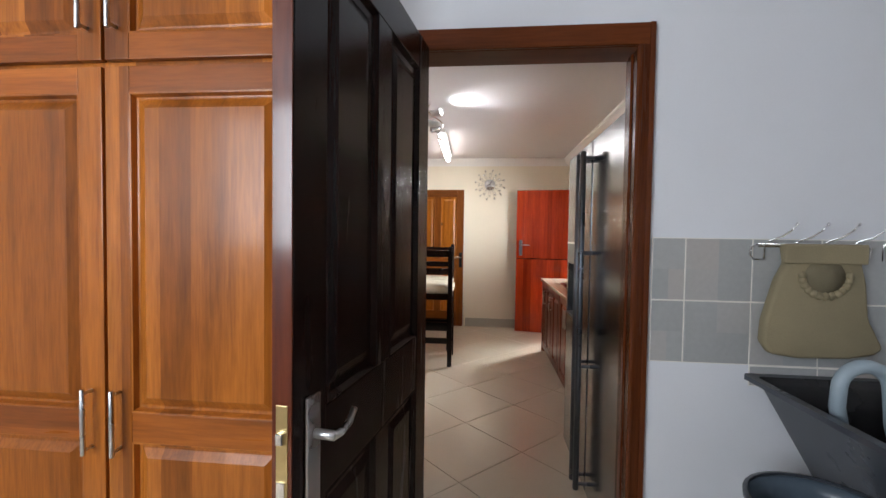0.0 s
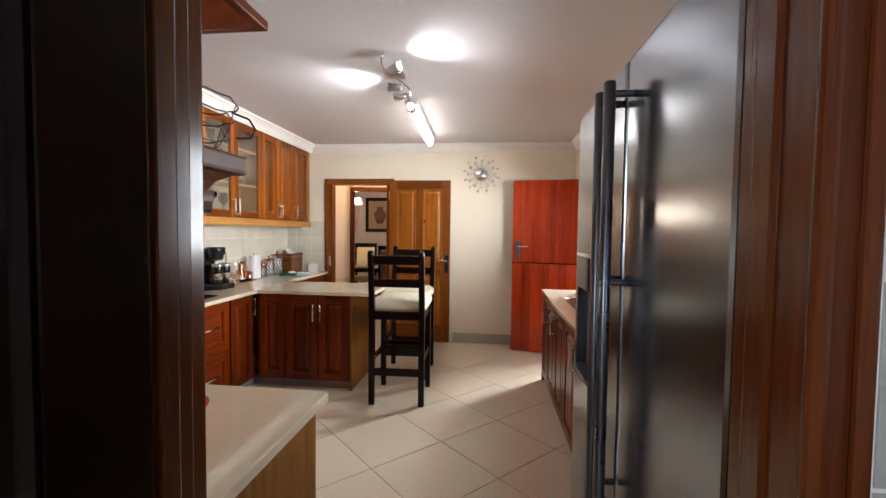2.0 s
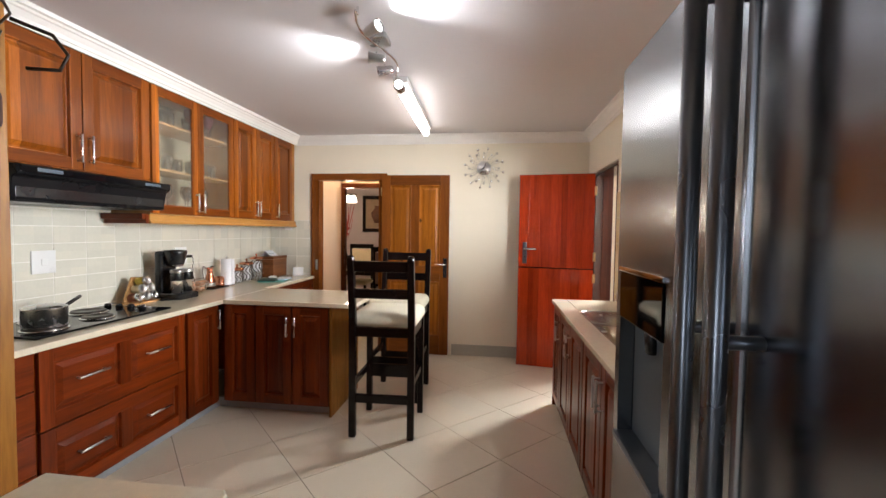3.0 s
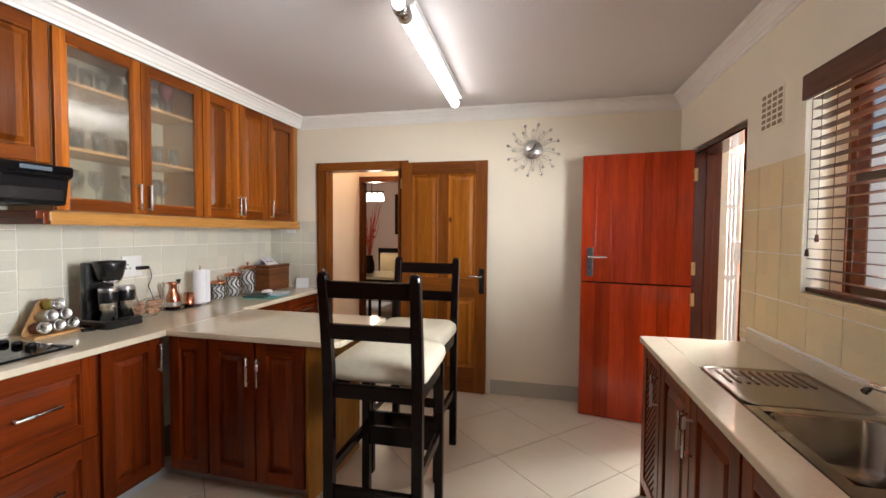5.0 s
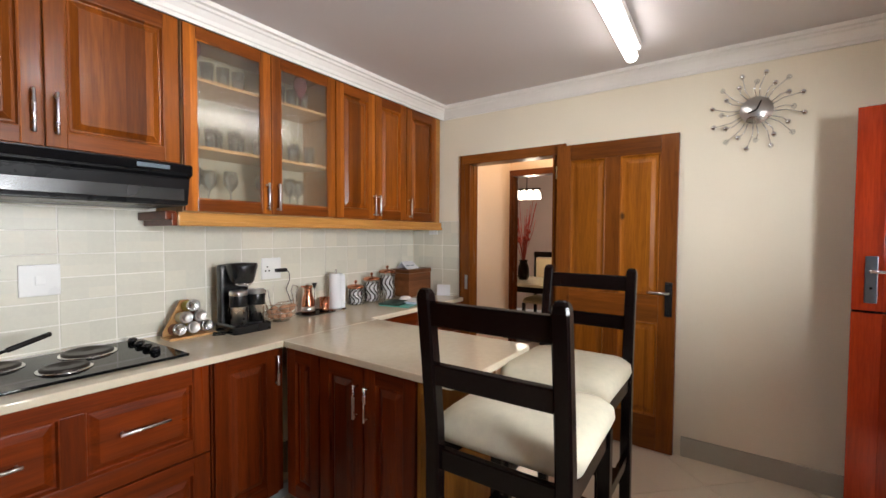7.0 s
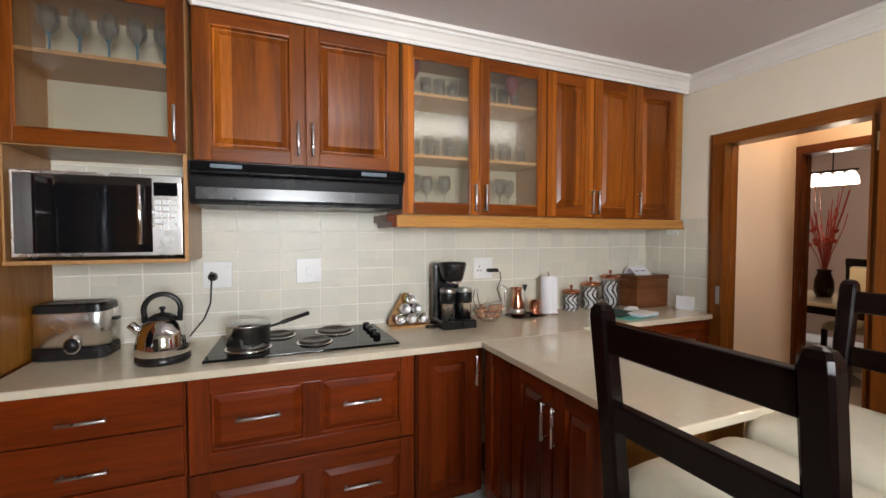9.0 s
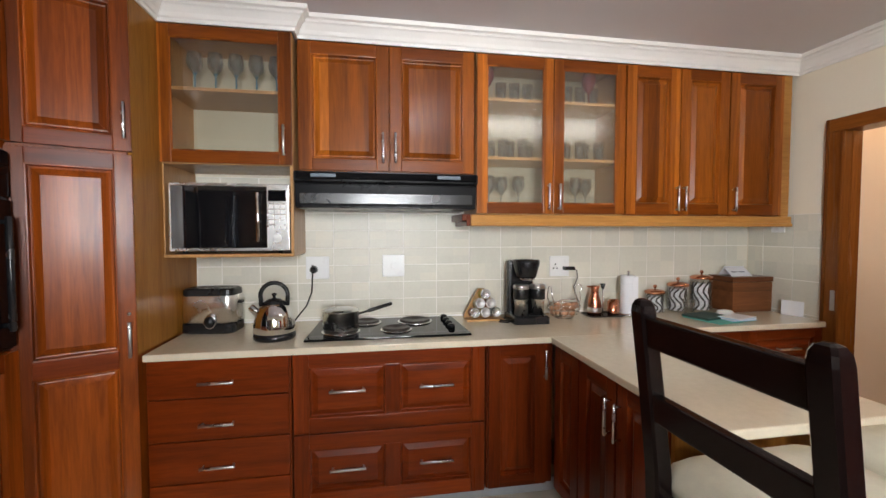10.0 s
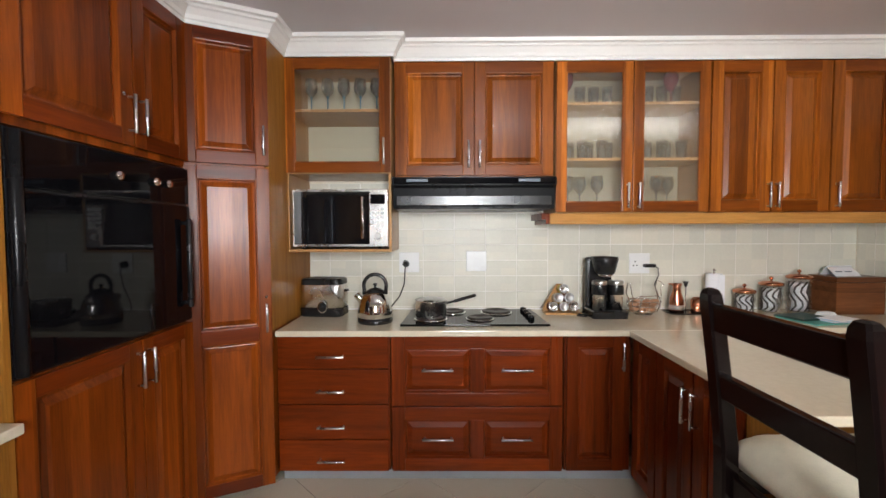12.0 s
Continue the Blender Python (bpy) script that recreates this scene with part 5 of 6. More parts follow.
o = thing("toaster", pose(-2.12, 2.745, t_, 0, 0, 84) @ Matrix.Diagonal((1, 1, 1.17, 1)), "brushed steel toaster with black ends and a dial", "toaster")
part("shell", smooth(loft([(0, 0, 0.135, 0.085, 0.045, 0.03), (0, 0, 0.135, 0.085, 0.045, 0.165), (0, 0, 0.128, 0.078, 0.045, 0.182)])), POT_STEEL, o)
part("base", loft([(0, 0, 0.13, 0.08, 0.04, 0.0), (0, 0, 0.138, 0.088, 0.045, 0.006), (0, 0, 0.138, 0.088, 0.045, 0.042)]), BLACK, o)
part("top", loft([(0, 0, 0.134, 0.084, 0.045, 0.172), (0, 0, 0.132, 0.082, 0.045, 0.196), (0, 0, 0.12, 0.07, 0.04, 0.203)]), BLACK, o)
for y in (-0.03, 0.03):
    part("slot", slab(-0.09, 0.09, y - 0.011, y + 0.011, 0.2, 0.2045, 0.001), IRON, o)
kn = part("knob", lathe([(0, 0), (0.026, 0), (0.026, 0.01), (0.02, 0.022), (0, 0.024)], 20, pose(0.02, -0.086, 0.055, 90)), BLACK, o)
part("knob_ring", lathe([(0.026, 0), (0.031, 0), (0.031, 0.006), (0.026, 0.006)], 20, pose(0.02, -0.086, 0.055, 90)), CHROME, o)
part("lever", slab(0.135, 0.155, -0.02, 0.02, 0.13, 0.142, 0.003), BLACK, o)

o = thing("kettle", pose(-1.90, 3.105, t_, 0, 0, 95), "polished steel whistling kettle with a black loop handle", "kettle")
part("base", lathe([(0, 0), (0.098, 0), (0.102, 0.008), (0.100, 0.028), (0.09, 0.032), (0, 0.032)], 32), BLACK, o)
part("body", lathe([(0.09, 0.03), (0.100, 0.036), (0.099, 0.07), (0.090, 0.12), (0.072, 0.16), (0.05, 0.18), (0.0, 0.182)], 36), CHROME, o)
part("lid", lathe([(0.052, 0.178), (0.05, 0.186), (0.03, 0.198), (0.008, 0.203), (0.006, 0.212), (0.012, 0.218), (0.012, 0.226), (0, 0.23)], 24), BLACK, o)
part("spout", rod((-0.07, 0, 0.12), (-0.112, 0, 0.165), 0.018, 14), CHROME, o)
part("handle", wire([(-0.062, 0, 0.165)] + arc((0, 0, 0.215), 0.065, 195, -15, 14) + [(0.062, 0, 0.165)], 0.011, 8), BLACK, o)

h = thing("hob", pose(0, 0, t_), "black glass electric hob with four solid plates", "hob")
part("panel", extruded([(-2.24, 3.29), (-1.775, 3.262), (-1.775, 4.10), (-2.24, 4.08)], 0.0, 0.012, 0.004), BLACK_GLASS, h)
for px, py, r in ((-1.93, 3.43, 0.09), (-2.13, 3.56, 0.075), (-1.93, 3.72, 0.075), (-2.12, 3.84, 0.09)):
    pt = part("hot_plate", lathe([(0, 0.012), (r, 0.012), (r, 0.022), (r - 0.006, 0.026), (r - 0.02, 0.026), (r - 0.022, 0.024), (0.02, 0.024), (0.018, 0.022), (0, 0.022)], 32, pose(px, py, 0)), IRON, h)
    part("plate_ring", lathe([(r, 0.012), (r + 0.012, 0.012), (r + 0.010, 0.016), (r, 0.017)], 32, pose(px, py, 0)), CHROME, h)
for i in range(4):
    part("knob", lathe([(0, 0.012), (0.02, 0.012), (0.019, 0.03), (0.012, 0.036), (0, 0.036)], 16, pose(-2.17 + i * 0.085, 4.02, 0)), BLACK, h)

o = thing("saucepan", pose(-1.93, 3.43, t_ + 0.0265), "polished steel saucepan with lid and long black handle", "saucepan")
part("pan", lathe([(0, 0), (0.085, 0), (0.092, 0.006), (0.093, 0.095), (0.097, 0.098), (0.093, 0.1), (0.089, 0.098), (0.088, 0.02), (0, 0.02)], 36), POT_STEEL, o)
part("lid", lathe([(0.092, 0.098), (0.08, 0.106), (0.0, 0.112)], 32), STEEL, o)
hd = part("handle", joined(rod((-0.01, 0.09, 0.075), (-0.03, 0.14, 0.085), 0.006), rod((-0.03, 0.14, 0.085), (-0.09, 0.27, 0.112), 0.010)), BLACK, o)

for y, z, nm, lab in ((3.272, 1.189, "wall_socket", "white double wall socket with a black plug"), (3.725, 1.196, "cooker_switch", "white cooker isolator plate"), (4.821, 1.178, "wall_socket", "white wall socket with a black plug")):
    s = thing(nm, west(y, LEFT + 0.007, z), lab, "socket")
    part("plate", slab(-0.068, 0.068, -0.010, 0.001, -0.068, 0.068, 0.004), WHITE_PLASTIC, s)
    if nm == "cooker_switch":
        part("rocker", slab(-0.016, 0.016, -0.014, -0.009, -0.02, 0.02, 0.002), WHITE_PLASTIC, s)
    else:
        for x, z2 in ((-0.03, 0.012), (-0.042, -0.014), (-0.018, -0.014)):
            part("pin_hole", rod((x, -0.0105, z2), (x, -0.0095, z2), 0.005), BLACK, s)
        part("switch", slab(0.03, 0.05, -0.014, -0.009, 0.03, 0.05, 0.002), WHITE_PLASTIC, s)
pg = thing("kettle_plug", west(3.262, LEFT + 0.007, 1.189), "black plug and drooping kettle cable", "cable")
part("plug", lathe([(0, 0), (0.024, 0), (0.020, 0.03), (0.009, 0.045), (0, 0.047)], 12, pose(-0.012, -0.01, -0.01, 90)), BLACK, pg)
part("cable", wire([(-0.012, -0.045, -0.012), (-0.014, -0.06, -0.05), (-0.02, -0.05, -0.14), (-0.05, -0.05, -0.22), (-0.09, -0.07, -0.27), (-0.12, -0.12, -0.31)], 0.004, 6), BLACK, pg)
pg = thing("coffee_plug", west(4.84, LEFT + 0.007, 1.178), "black plug and thin looping cable", "cable")
part("plug", slab(0.0, 0.075, -0.045, -0.01, -0.026, -0.002, 0.006), BLACK, pg)
part("cable", wire([(0.07, -0.03, -0.014), (0.095, -0.03, -0.03), (0.10, -0.03, -0.08), (0.07, -0.035, -0.14), (0.09, -0.04, -0.2), (0.12, -0.03, -0.26), (0.10, -0.03, -0.308)], 0.003, 6), BLACK, pg)

s = thing("spice_rack", west(4.265, -2.145, t_), "triangular wooden rack with six small spice jars", "spice rack")
part("rack_back", extruded([(-0.115, 0.0), (0.115, 0.0), (0.115, 0.03), (0.02, 0.185), (-0.02, 0.185), (-0.115, 0.03)], 0.0, 0.012, 0.003), CARCASS, s, "", pose(0, 0.04, 0, 80))
part("rack_base", slab(-0.115, 0.115, -0.05, 0.06, 0, 0.012, 0.003), CARCASS, s)
for k, (x, z) in enumerate(((-0.065, 0.042), (0, 0.042), (0.065, 0.042), (-0.033, 0.098), (0.033, 0.098), (0, 0.154))):
    j = part("spice_jar", lathe([(0, 0), (0.028, 0), (0.029, 0.05), (0.026, 0.06), (0, 0.06)], 20, pose(x, 0.03, z, 82)), (SPICE_RED, SPICE, PAPER, PASTA, SPICE_RED, SPICE)[k], s)
    part("jar_lid", lathe([(0, 0.06), (0.030, 0.06), (0.031, 0.064), (0.030, 0.078), (0.024, 0.080), (0.022, 0.077), (0, 0.077)], 20, pose(x, 0.03, z, 82)), STEEL, j, "steel jar lid")

o = thing("coffee_maker", west(4.51, -2.07, t_) @ Matrix.Scale(1.10, 4), "black coffee maker with two steel travel mugs", "coffee maker")
part("base", loft([(0, 0.0, 0.098, 0.10, 0.02, 0), (0, 0, 0.098, 0.10, 0.02, 0.035), (0, 0, 0.09, 0.092, 0.02, 0.042)]), BLACK, o)
part("tower", slab(-0.085, 0.06, 0.05, 0.10, 0.03, 0.33, 0.015), BLACK, o)
part("brew_head", lathe([(0, 0.235), (0.05, 0.235), (0.058, 0.25), (0.075, 0.32), (0.072, 0.335), (0, 0.34)], 24, pose(0.0, 0.01, 0)), BLACK, o)
part("brew_ring", lathe([(0.0, 0.222), (0.03, 0.222), (0.045, 0.236), (0, 0.236)], 20, pose(0.0, -0.005, 0)), CHROME, o)
for x in (-0.046, 0.046):
    g_ = part("travel_mug", lathe([(0, 0), (0.036, 0), (0.036, 0.085), (0.04, 0.09)], 22, pose(x, -0.04, 0.043)), POT_STEEL, o)
    part("mug_grip", lathe([(0.0405, 0.085), (0.0415, 0.09), (0.0415, 0.135), (0.0405, 0.14)], 22, pose(x, -0.04, 0.043)), BLACK, g_)
    part("mug_rim", lathe([(0.040, 0.139), (0.042, 0.142), (0.042, 0.158), (0.037, 0.162), (0, 0.162)], 22, pose(x, -0.04, 0.043)), STEEL, g_)
part("power_cord", wire([(-0.08, 0.06, 0.02), (-0.13, 0.03, 0.006), (-0.16, -0.02, 0.005), (-0.12, -0.05, 0.005), (-0.10, -0.02, 0.005), (-0.15, 0.0, 0.01)], 0.004, 6), BLACK, o)

o = thing("egg_basket", west(4.765, -2.10, t_), "hen-shaped wire basket of brown eggs", "basket")
for z, r in ((0.004, 0.05), (0.03, 0.085), (0.06, 0.10), (0.09, 0.102)):
    part("hoop", wire([(r * math.cos(a_ * math.pi / 10), r * 0.8 * math.sin(a_ * math.pi / 10), z) for a_ in range(20)], 0.0030, 5, True), CHROME, o)
for k in range(12):
    a_ = k * math.pi / 6
    part("wire", wire([(r * math.cos(a_), r * 0.8 * math.sin(a_), z) for r, z in ((0.05, 0.004), (0.085, 0.03), (0.10, 0.06), (0.102, 0.09))], 0.0022, 5), CHROME, o)
part("hen_neck", wire([(0.09, 0, 0.09), (0.085, 0, 0.13), (0.07, 0, 0.18), (0.085, 0, 0.215), (0.11, 0, 0.205), (0.125, 0, 0.19), (0.105, 0, 0.17), (0.11, 0, 0.12), (0.10, 0, 0.07)], 0.0034, 5), CHROME, o)
part("hen_tail", wire([(-0.09, 0, 0.09), (-0.11, 0, 0.14), (-0.10, 0, 0.20), (-0.085, 0, 0.20), (-0.075, 0, 0.13), (-0.06, 0, 0.09)], 0.0034, 5), CHROME, o)
part("hen_handle", wire([(-0.07, 0, 0.09), (-0.02, 0, 0.115), (0.04, 0, 0.115), (0.09, 0, 0.12)], 0.0032, 5), CHROME, o)
for k, (x, y, z, a_) in enumerate(((-0.06, 0.0, 0.035, 20), (-0.015, -0.03, 0.032, 70), (0.035, -0.02, 0.032, -30), (0.062, 0.02, 0.037, 60), (0.01, 0.03, 0.032, 10), (-0.04, 0.01, 0.07, 50), (0.02, -0.005, 0.072, 110), (0.062, -0.01, 0.075, 30), (-0.075, -0.015, 0.06, 80))):
    solid("egg", lathe([(0, -0.029), (0.012, -0.026), (0.02, -0.015), (0.0225, 0), (0.019, 0.016), (0.011, 0.028), (0, 0.032)], 14), EGG, "brown hen's egg in the wire basket", "egg", "eggs", at=west(4.765, -2.10, t_) @ pose(x, y, z + 0.004, 70, a_, a_ * 2))

tr = thing("drinks_tray", west(5.03, -2.15, t_), "black tray carrying a copper jug and copper cups", "tray")
part("tray", loft([(0.03, 0, 0.12, 0.07, 0.03, 0), (0.03, 0, 0.128, 0.078, 0.03, 0.008), (0.03, 0, 0.124, 0.074, 0.028, 0.009), (0.03, 0, 0.116, 0.066, 0.025, 0.004)]), BLACK, tr)
o = thing("copper_jug", west(5.0, -2.15, t_ + 0.005), "tall polished copper carafe with a spout", "jug")
part("jug", lathe([(0, 0), (0.042, 0), (0.044, 0.02), (0.040, 0.09), (0.026, 0.13), (0.024, 0.165), (0.032, 0.185), (0.028, 0.185), (0.02, 0.16), (0, 0.15)], 26), COPPER, o)
part("lip", slab(-0.05, -0.02, -0.01, 0.01, 0.178, 0.188, 0.003), COPPER, o)
part("band", lathe([(0.0435, 0.02), (0.0445, 0.021), (0.043, 0.05), (0.042, 0.05)], 26), STEEL, o)
for dx, dy, hgt in ((0.085, -0.02, 0.085), (0.12, 0.02, 0.09)):
    o = solid("copper_cup", lathe([(0, 0), (0.030, 0), (0.032, 0.01), (0.034, hgt), (0.031, hgt), (0.029, 0.012), (0, 0.01)], 22), COPPER, "small polished copper cup on the black tray", "cup", "copper cups", at=west(5.03, -2.15, t_ + 0.005) @ pose(dx - 0.0, dy, 0))
o = thing("coffee_scoop", west(5.03, -2.15, t_ + 0.1) @ pose(0.04, 0.02, -0.095), "black-tipped stirring scoop standing on the tray", "scoop")
part("shaft", rod((0, 0, 0), (0.004, 0.01, 0.16), 0.004), CHROME, o)
part("funnel", lathe([(0.004, 0.155), (0.008, 0.165), (0.018, 0.195), (0, 0.195)], 14, pose(0.004, 0.01, 0)), BLACK, o)

o = thing("paper_towel", west(5.235, -2.15, t_), "white paper towel roll on a chrome stand", "paper towel")
part("stand", joined(lathe([(0, 0), (0.075, 0), (0.075, 0.008), (0, 0.012)], 24), rod((0, 0, 0.01), (0, 0, 0.27), 0.006), lathe([(0, 0.268), (0.009, 0.272), (0.009, 0.28), (0, 0.286)], 12)), CHROME, o)
part("roll", lathe([(0.018, 0.014), (0.046, 0.014), (0.047, 0.016), (0.047, 0.252), (0.045, 0.254), (0.018, 0.254)], 28), PAPER, o)
part("loose_sheet", slab(0.02, 0.05, -0.048, -0.045, 0.016, 0.25, 0.001), PAPER, o, "", pose(0, 0, 0, 0, 0, -20))

for y, x, r, hgt in ((5.46, -2.19, 0.062, 0.125), (5.64, -2.20, 0.066, 0.17), (5.82, -2.20, 0.068, 0.215)):
    o = thing("storage_jar", pose(x, y, t_), "twisted glass storage jar with a copper lid", "jar", "storage jars")
    n = 28
    bm = bmesh.new()
    rows = []
    for i in range(12):
        z = hgt * i / 11
        rows.append([bm.verts.new(((r - 0.004 + 0.004 * math.cos(8 * (2 * math.pi * k / n) + 5 * z / hgt)) * math.cos(2 * math.pi * k / n), (r - 0.004 + 0.004 * math.cos(8 * (2 * math.pi * k / n) + 5 * z / hgt)) * math.sin(2 * math.pi * k / n), z)) for k in range(n)])
    for q0, q1 in zip(rows, rows[1:]):
        for k in range(n):
            bm.faces.new((q0[k], q0[(k + 1) % n], q1[(k + 1) % n], q1[k]))
    bm.faces.new(rows[0][::-1]), bm.faces.new(rows[-1])
    part("glass", smooth(bm), CLEAR, o, "twisted clear glass")
    part("contents", lathe([(0, 0.006), (r * 0.72, 0.006), (r * 0.72, hgt * 0.86), (0, hgt * 0.88)], 18), PAPER, o, "pale dry contents")
    # Dark wires model the wavy refraction of the contents in the twisted glass.
    for k in range(9):
        a_ = k * 2 * math.pi / 9
        part("dark_stripe", wire([((r * 0.76) * math.cos(a_ + 0.5 * math.sin(q * 1.1)), (r * 0.76) * math.sin(a_ + 0.5 * math.sin(q * 1.1)), 0.008 + hgt * 0.85 * q / 6) for q in range(7)], r * 0.085, 6), IRON, o, "dark wavy stripe imitating refraction of the contents")
    part("lid", lathe([(0, hgt), (r, hgt), (r + 0.003, hgt + 0.004), (r + 0.003, hgt + 0.016), (r * 0.7, hgt + 0.026), (0.006, hgt + 0.028), (0.005, hgt + 0.036), (0.012, hgt + 0.044), (0.010, hgt + 0.056), (0, hgt + 0.06)], 26), COPPER, o, "copper lid with a knob")
solid("drinking_glass", lathe([(0, 0), (0.03, 0), (0.038, 0.10), (0.036, 0.10), (0.028, 0.006), (0, 0.006)], 18), CLEAR, "clear tumbler beside the storage jars", "glass", at=pose(-2.07, 5.62, t_))

o = thing("wooden_box", west(5.955, -2.08, t_), "dark striped rosewood box with a lid", "box")
part("box", slab(0, 0.305, 0, 0.205, 0, 0.20, 0.004), BOX_WOOD, o)
part("lid", slab(-0.004, 0.309, -0.004, 0.209, 0.202, 0.235, 0.004), BOX_WOOD, o)
o = thing("card_sign", west(6.07, -2.13, t_ + 0.236), "folded white card with two short lines of writing", "card")
part("card_front", slab(-0.075, 0.085, 0, 0.002, 0, 0.085, 0), PAPER, o, "", pose(0, 0, 0, -52))
part("card_back", slab(-0.075, 0.085, 0, 0.002, 0, 0.08, 0), PAPER, o, "", pose(0, 0.118, 0, 40))
for x in (-0.03, 0.03):
    part("writing", slab(x - 0.022, x + 0.022, -0.001, 0.0, 0.038, 0.046, 0), GREY_PLASTIC, o, "", pose(0, 0, 0, -52))
solid("folder", slab(-0.11, 0.13, -0.16, 0.16, 0, 0.008, 0.002), TEAL, "teal cardboard folder lying on the worktop", "folder", at=pose(-1.93, 5.70, t_, 0, 0, 12))
solid("notebook", slab(-0.09, 0.08, -0.13, 0.09, 0, 0.012, 0.002), DARK_GREEN, "dark green notebook on the folder", "book", at=pose(-1.95, 5.66, t_ + 0.009, 0, 0, 14))
o = thing("booklets", pose(-1.86, 5.76, t_ + 0.009, 0, 0, 4), "pale blue and white booklets in a loose stack", "booklet")
for k, mt in enumerate((SKY_BLUE, PAPER, SKY_BLUE, PAPER)):
    part("booklet", slab(-0.06, 0.06, -0.09, 0.09, 0.005 * k, 0.005 * k + 0.004, 0.001), mt, o, "", pose(0.004 * k, 0, 0, 0, 0, 5 * k))
solid("computer_mouse", smooth(loft([(0, 0, 0.05, 0.03, 0.028, 0), (0, 0, 0.054, 0.034, 0.03, 0.012), (0, 0, 0.04, 0.025, 0.022, 0.03), (0, 0, 0.015, 0.01, 0.009, 0.035)])), WHITE_PLASTIC, "white computer mouse on the worktop", "mouse", at=pose(-2.02, 5.84, t_, 0, 0, 80))
o = thing("note_card", west(6.245, -1.93, t_), "white printed note card leaning against the tiles", "card")
part("card", slab(-0.06, 0.06, 0, 0.002, 0, 0.095, 0), PAPER, o, "", pose(0, 0, 0, -6, 0, -70))
o = thing("wall_switch", pose(-2.06, FAR - 0.006, 1.43), "small white switch plate below the cabinets", "switch")
part("plate", slab(-0.045, 0.045, -0.010, 0.001, -0.03, 0.03, 0.003), WHITE_PLASTIC, o)
part("rocker", slab(-0.01, 0.01, -0.014, -0.009, -0.014, 0.014, 0.002), WHITE_PLASTIC, o)

# ---- glassware ----
WINE = [(0, 0), (0.032, 0), (0.033, 0.003), (0.005, 0.008), (0.004, 0.10), (0.012, 0.112), (0.036, 0.14), (0.040, 0.17), (0.032, 0.215), (0.030, 0.215), (0.037, 0.17), (0.03, 0.142), (0, 0.118)]
TUMBLER = [(0, 0), (0.028, 0), (0.034, 0.125), (0.032, 0.125), (0.027, 0.006), (0, 0.006)]
BOWL = [(0, 0), (0.03, 0), (0.032, 0.006), (0.06, 0.05), (0.063, 0.06), (0.06, 0.06), (0.03, 0.012), (0, 0.01)]


def glassware(name, profile, spots, label, category, group):
    first = None
    for p in spots:
        if first is None:
            first = solid(name, lathe(profile, 14), GLASSWARE, label, category, group, at=pose(*p))
        else:
            copy_thing(first, pose(*p))


wg = thing("wine_glass", pose(-2.06, 2.70, 2.109), "clear wine glass with a blue tinted stem on the cabinet shelf", "wine glass", "wine glasses")
part("bowl", lathe(WINE[5:], 18), GLASSWARE, wg)
part("stem", lathe(WINE[:6], 14), BLUE_STEM, wg, "blue tinted stem and foot")
for k in range(1, 5):
    copy_thing(wg, pose(-2.06, 2.70 + k * 0.10, 2.109))
glassware("glass_bowl", BOWL, [(-2.02, 2.69 + k * 0.125, 1.752) for k in range(4)], "clear glass dessert bowl behind glass", "bowl", "glass bowls")
glassware("tumbler", TUMBLER, [(-2.12 - 0.07 * (k % 2), 4.25 + k * 0.062, 1.834) for k in range(13) if k != 6], "clear tumbler on the cabinet shelf", "glass", "tumblers")
glassware("tall_glass", TUMBLER, [(-2.13, 4.36 + k * 0.085, 2.164) for k in range(8) if k not in (3,)], "clear tall glass on the top shelf", "glass", "tall glasses")
glassware("goblet", WINE, [(-2.10 - 0.05 * (k % 2), 4.28 + k * 0.092, 1.522) for k in range(8) if k != 3], "stemmed goblet on the lower shelf", "wine glass", "goblets")
for y in (4.262, 4.90, 4.68):
    solid("maroon_goblet", lathe([(0, 0), (0.03, 0), (0.03, 0.004), (0.005, 0.01), (0.005, 0.08), (0.02, 0.095), (0.042, 0.14), (0.04, 0.18), (0.03, 0.20), (0, 0.20)], 18), BALLOON, "dark red glass goblet on the top shelf", "wine glass", "maroon goblets", at=pose(-2.08, y, 2.164))

# ---- corner by the scullery door ----
o = thing("fruit_counter", pose(0, 0, 0), "short base unit with a cream worktop beside the doorway", "kitchen cabinet")
part("body", slab(-0.605, -0.19, 1.702, 2.29, 0.0, TOP - 0.033, 0.002), PLY, o)
part("top", extruded([(-0.606, 1.702), (-0.163, 1.702), (-0.163, 2.325), (-0.178, 2.34), (-0.606, 2.34)], TOP - 0.032, TOP, 0.005), WORKTOP, o, "cream speckled worktop")
o = thing("wall_shelf", pose(0, 0, 0), "dark wooden wall shelf unit with moulded edges", "shelf")


def moulding_tier(name, x1, y1, x2, y2, z0, z1, mat):
    """One tier of a shelf: its foot ends at (x1, y1), its top at (x2, y2)."""
    bm = bmesh.new()
    rows = [[bm.verts.new(p) for p in ((-0.604, 1.702, z), (x, 1.702, z), (x, y, z), (-0.604, y, z))] for x, y, z in ((x1, y1, z0), ((x1 * 2 + x2) / 3, (y1 * 2 + y2) / 3, z0 + (z1 - z0) * 0.55), (x2, y2, z1))]
    for p, q in zip(rows, rows[1:]):
        for k in range(4):
            bm.faces.new((p[k], p[(k + 1) % 4], q[(k + 1) % 4], q[k]))
    bm.faces.new(rows[0][::-1]), bm.faces.new(rows[-1])
    bmesh.ops.recalc_face_normals(bm, faces=bm.faces[:])
    part(name, bm, mat, o)


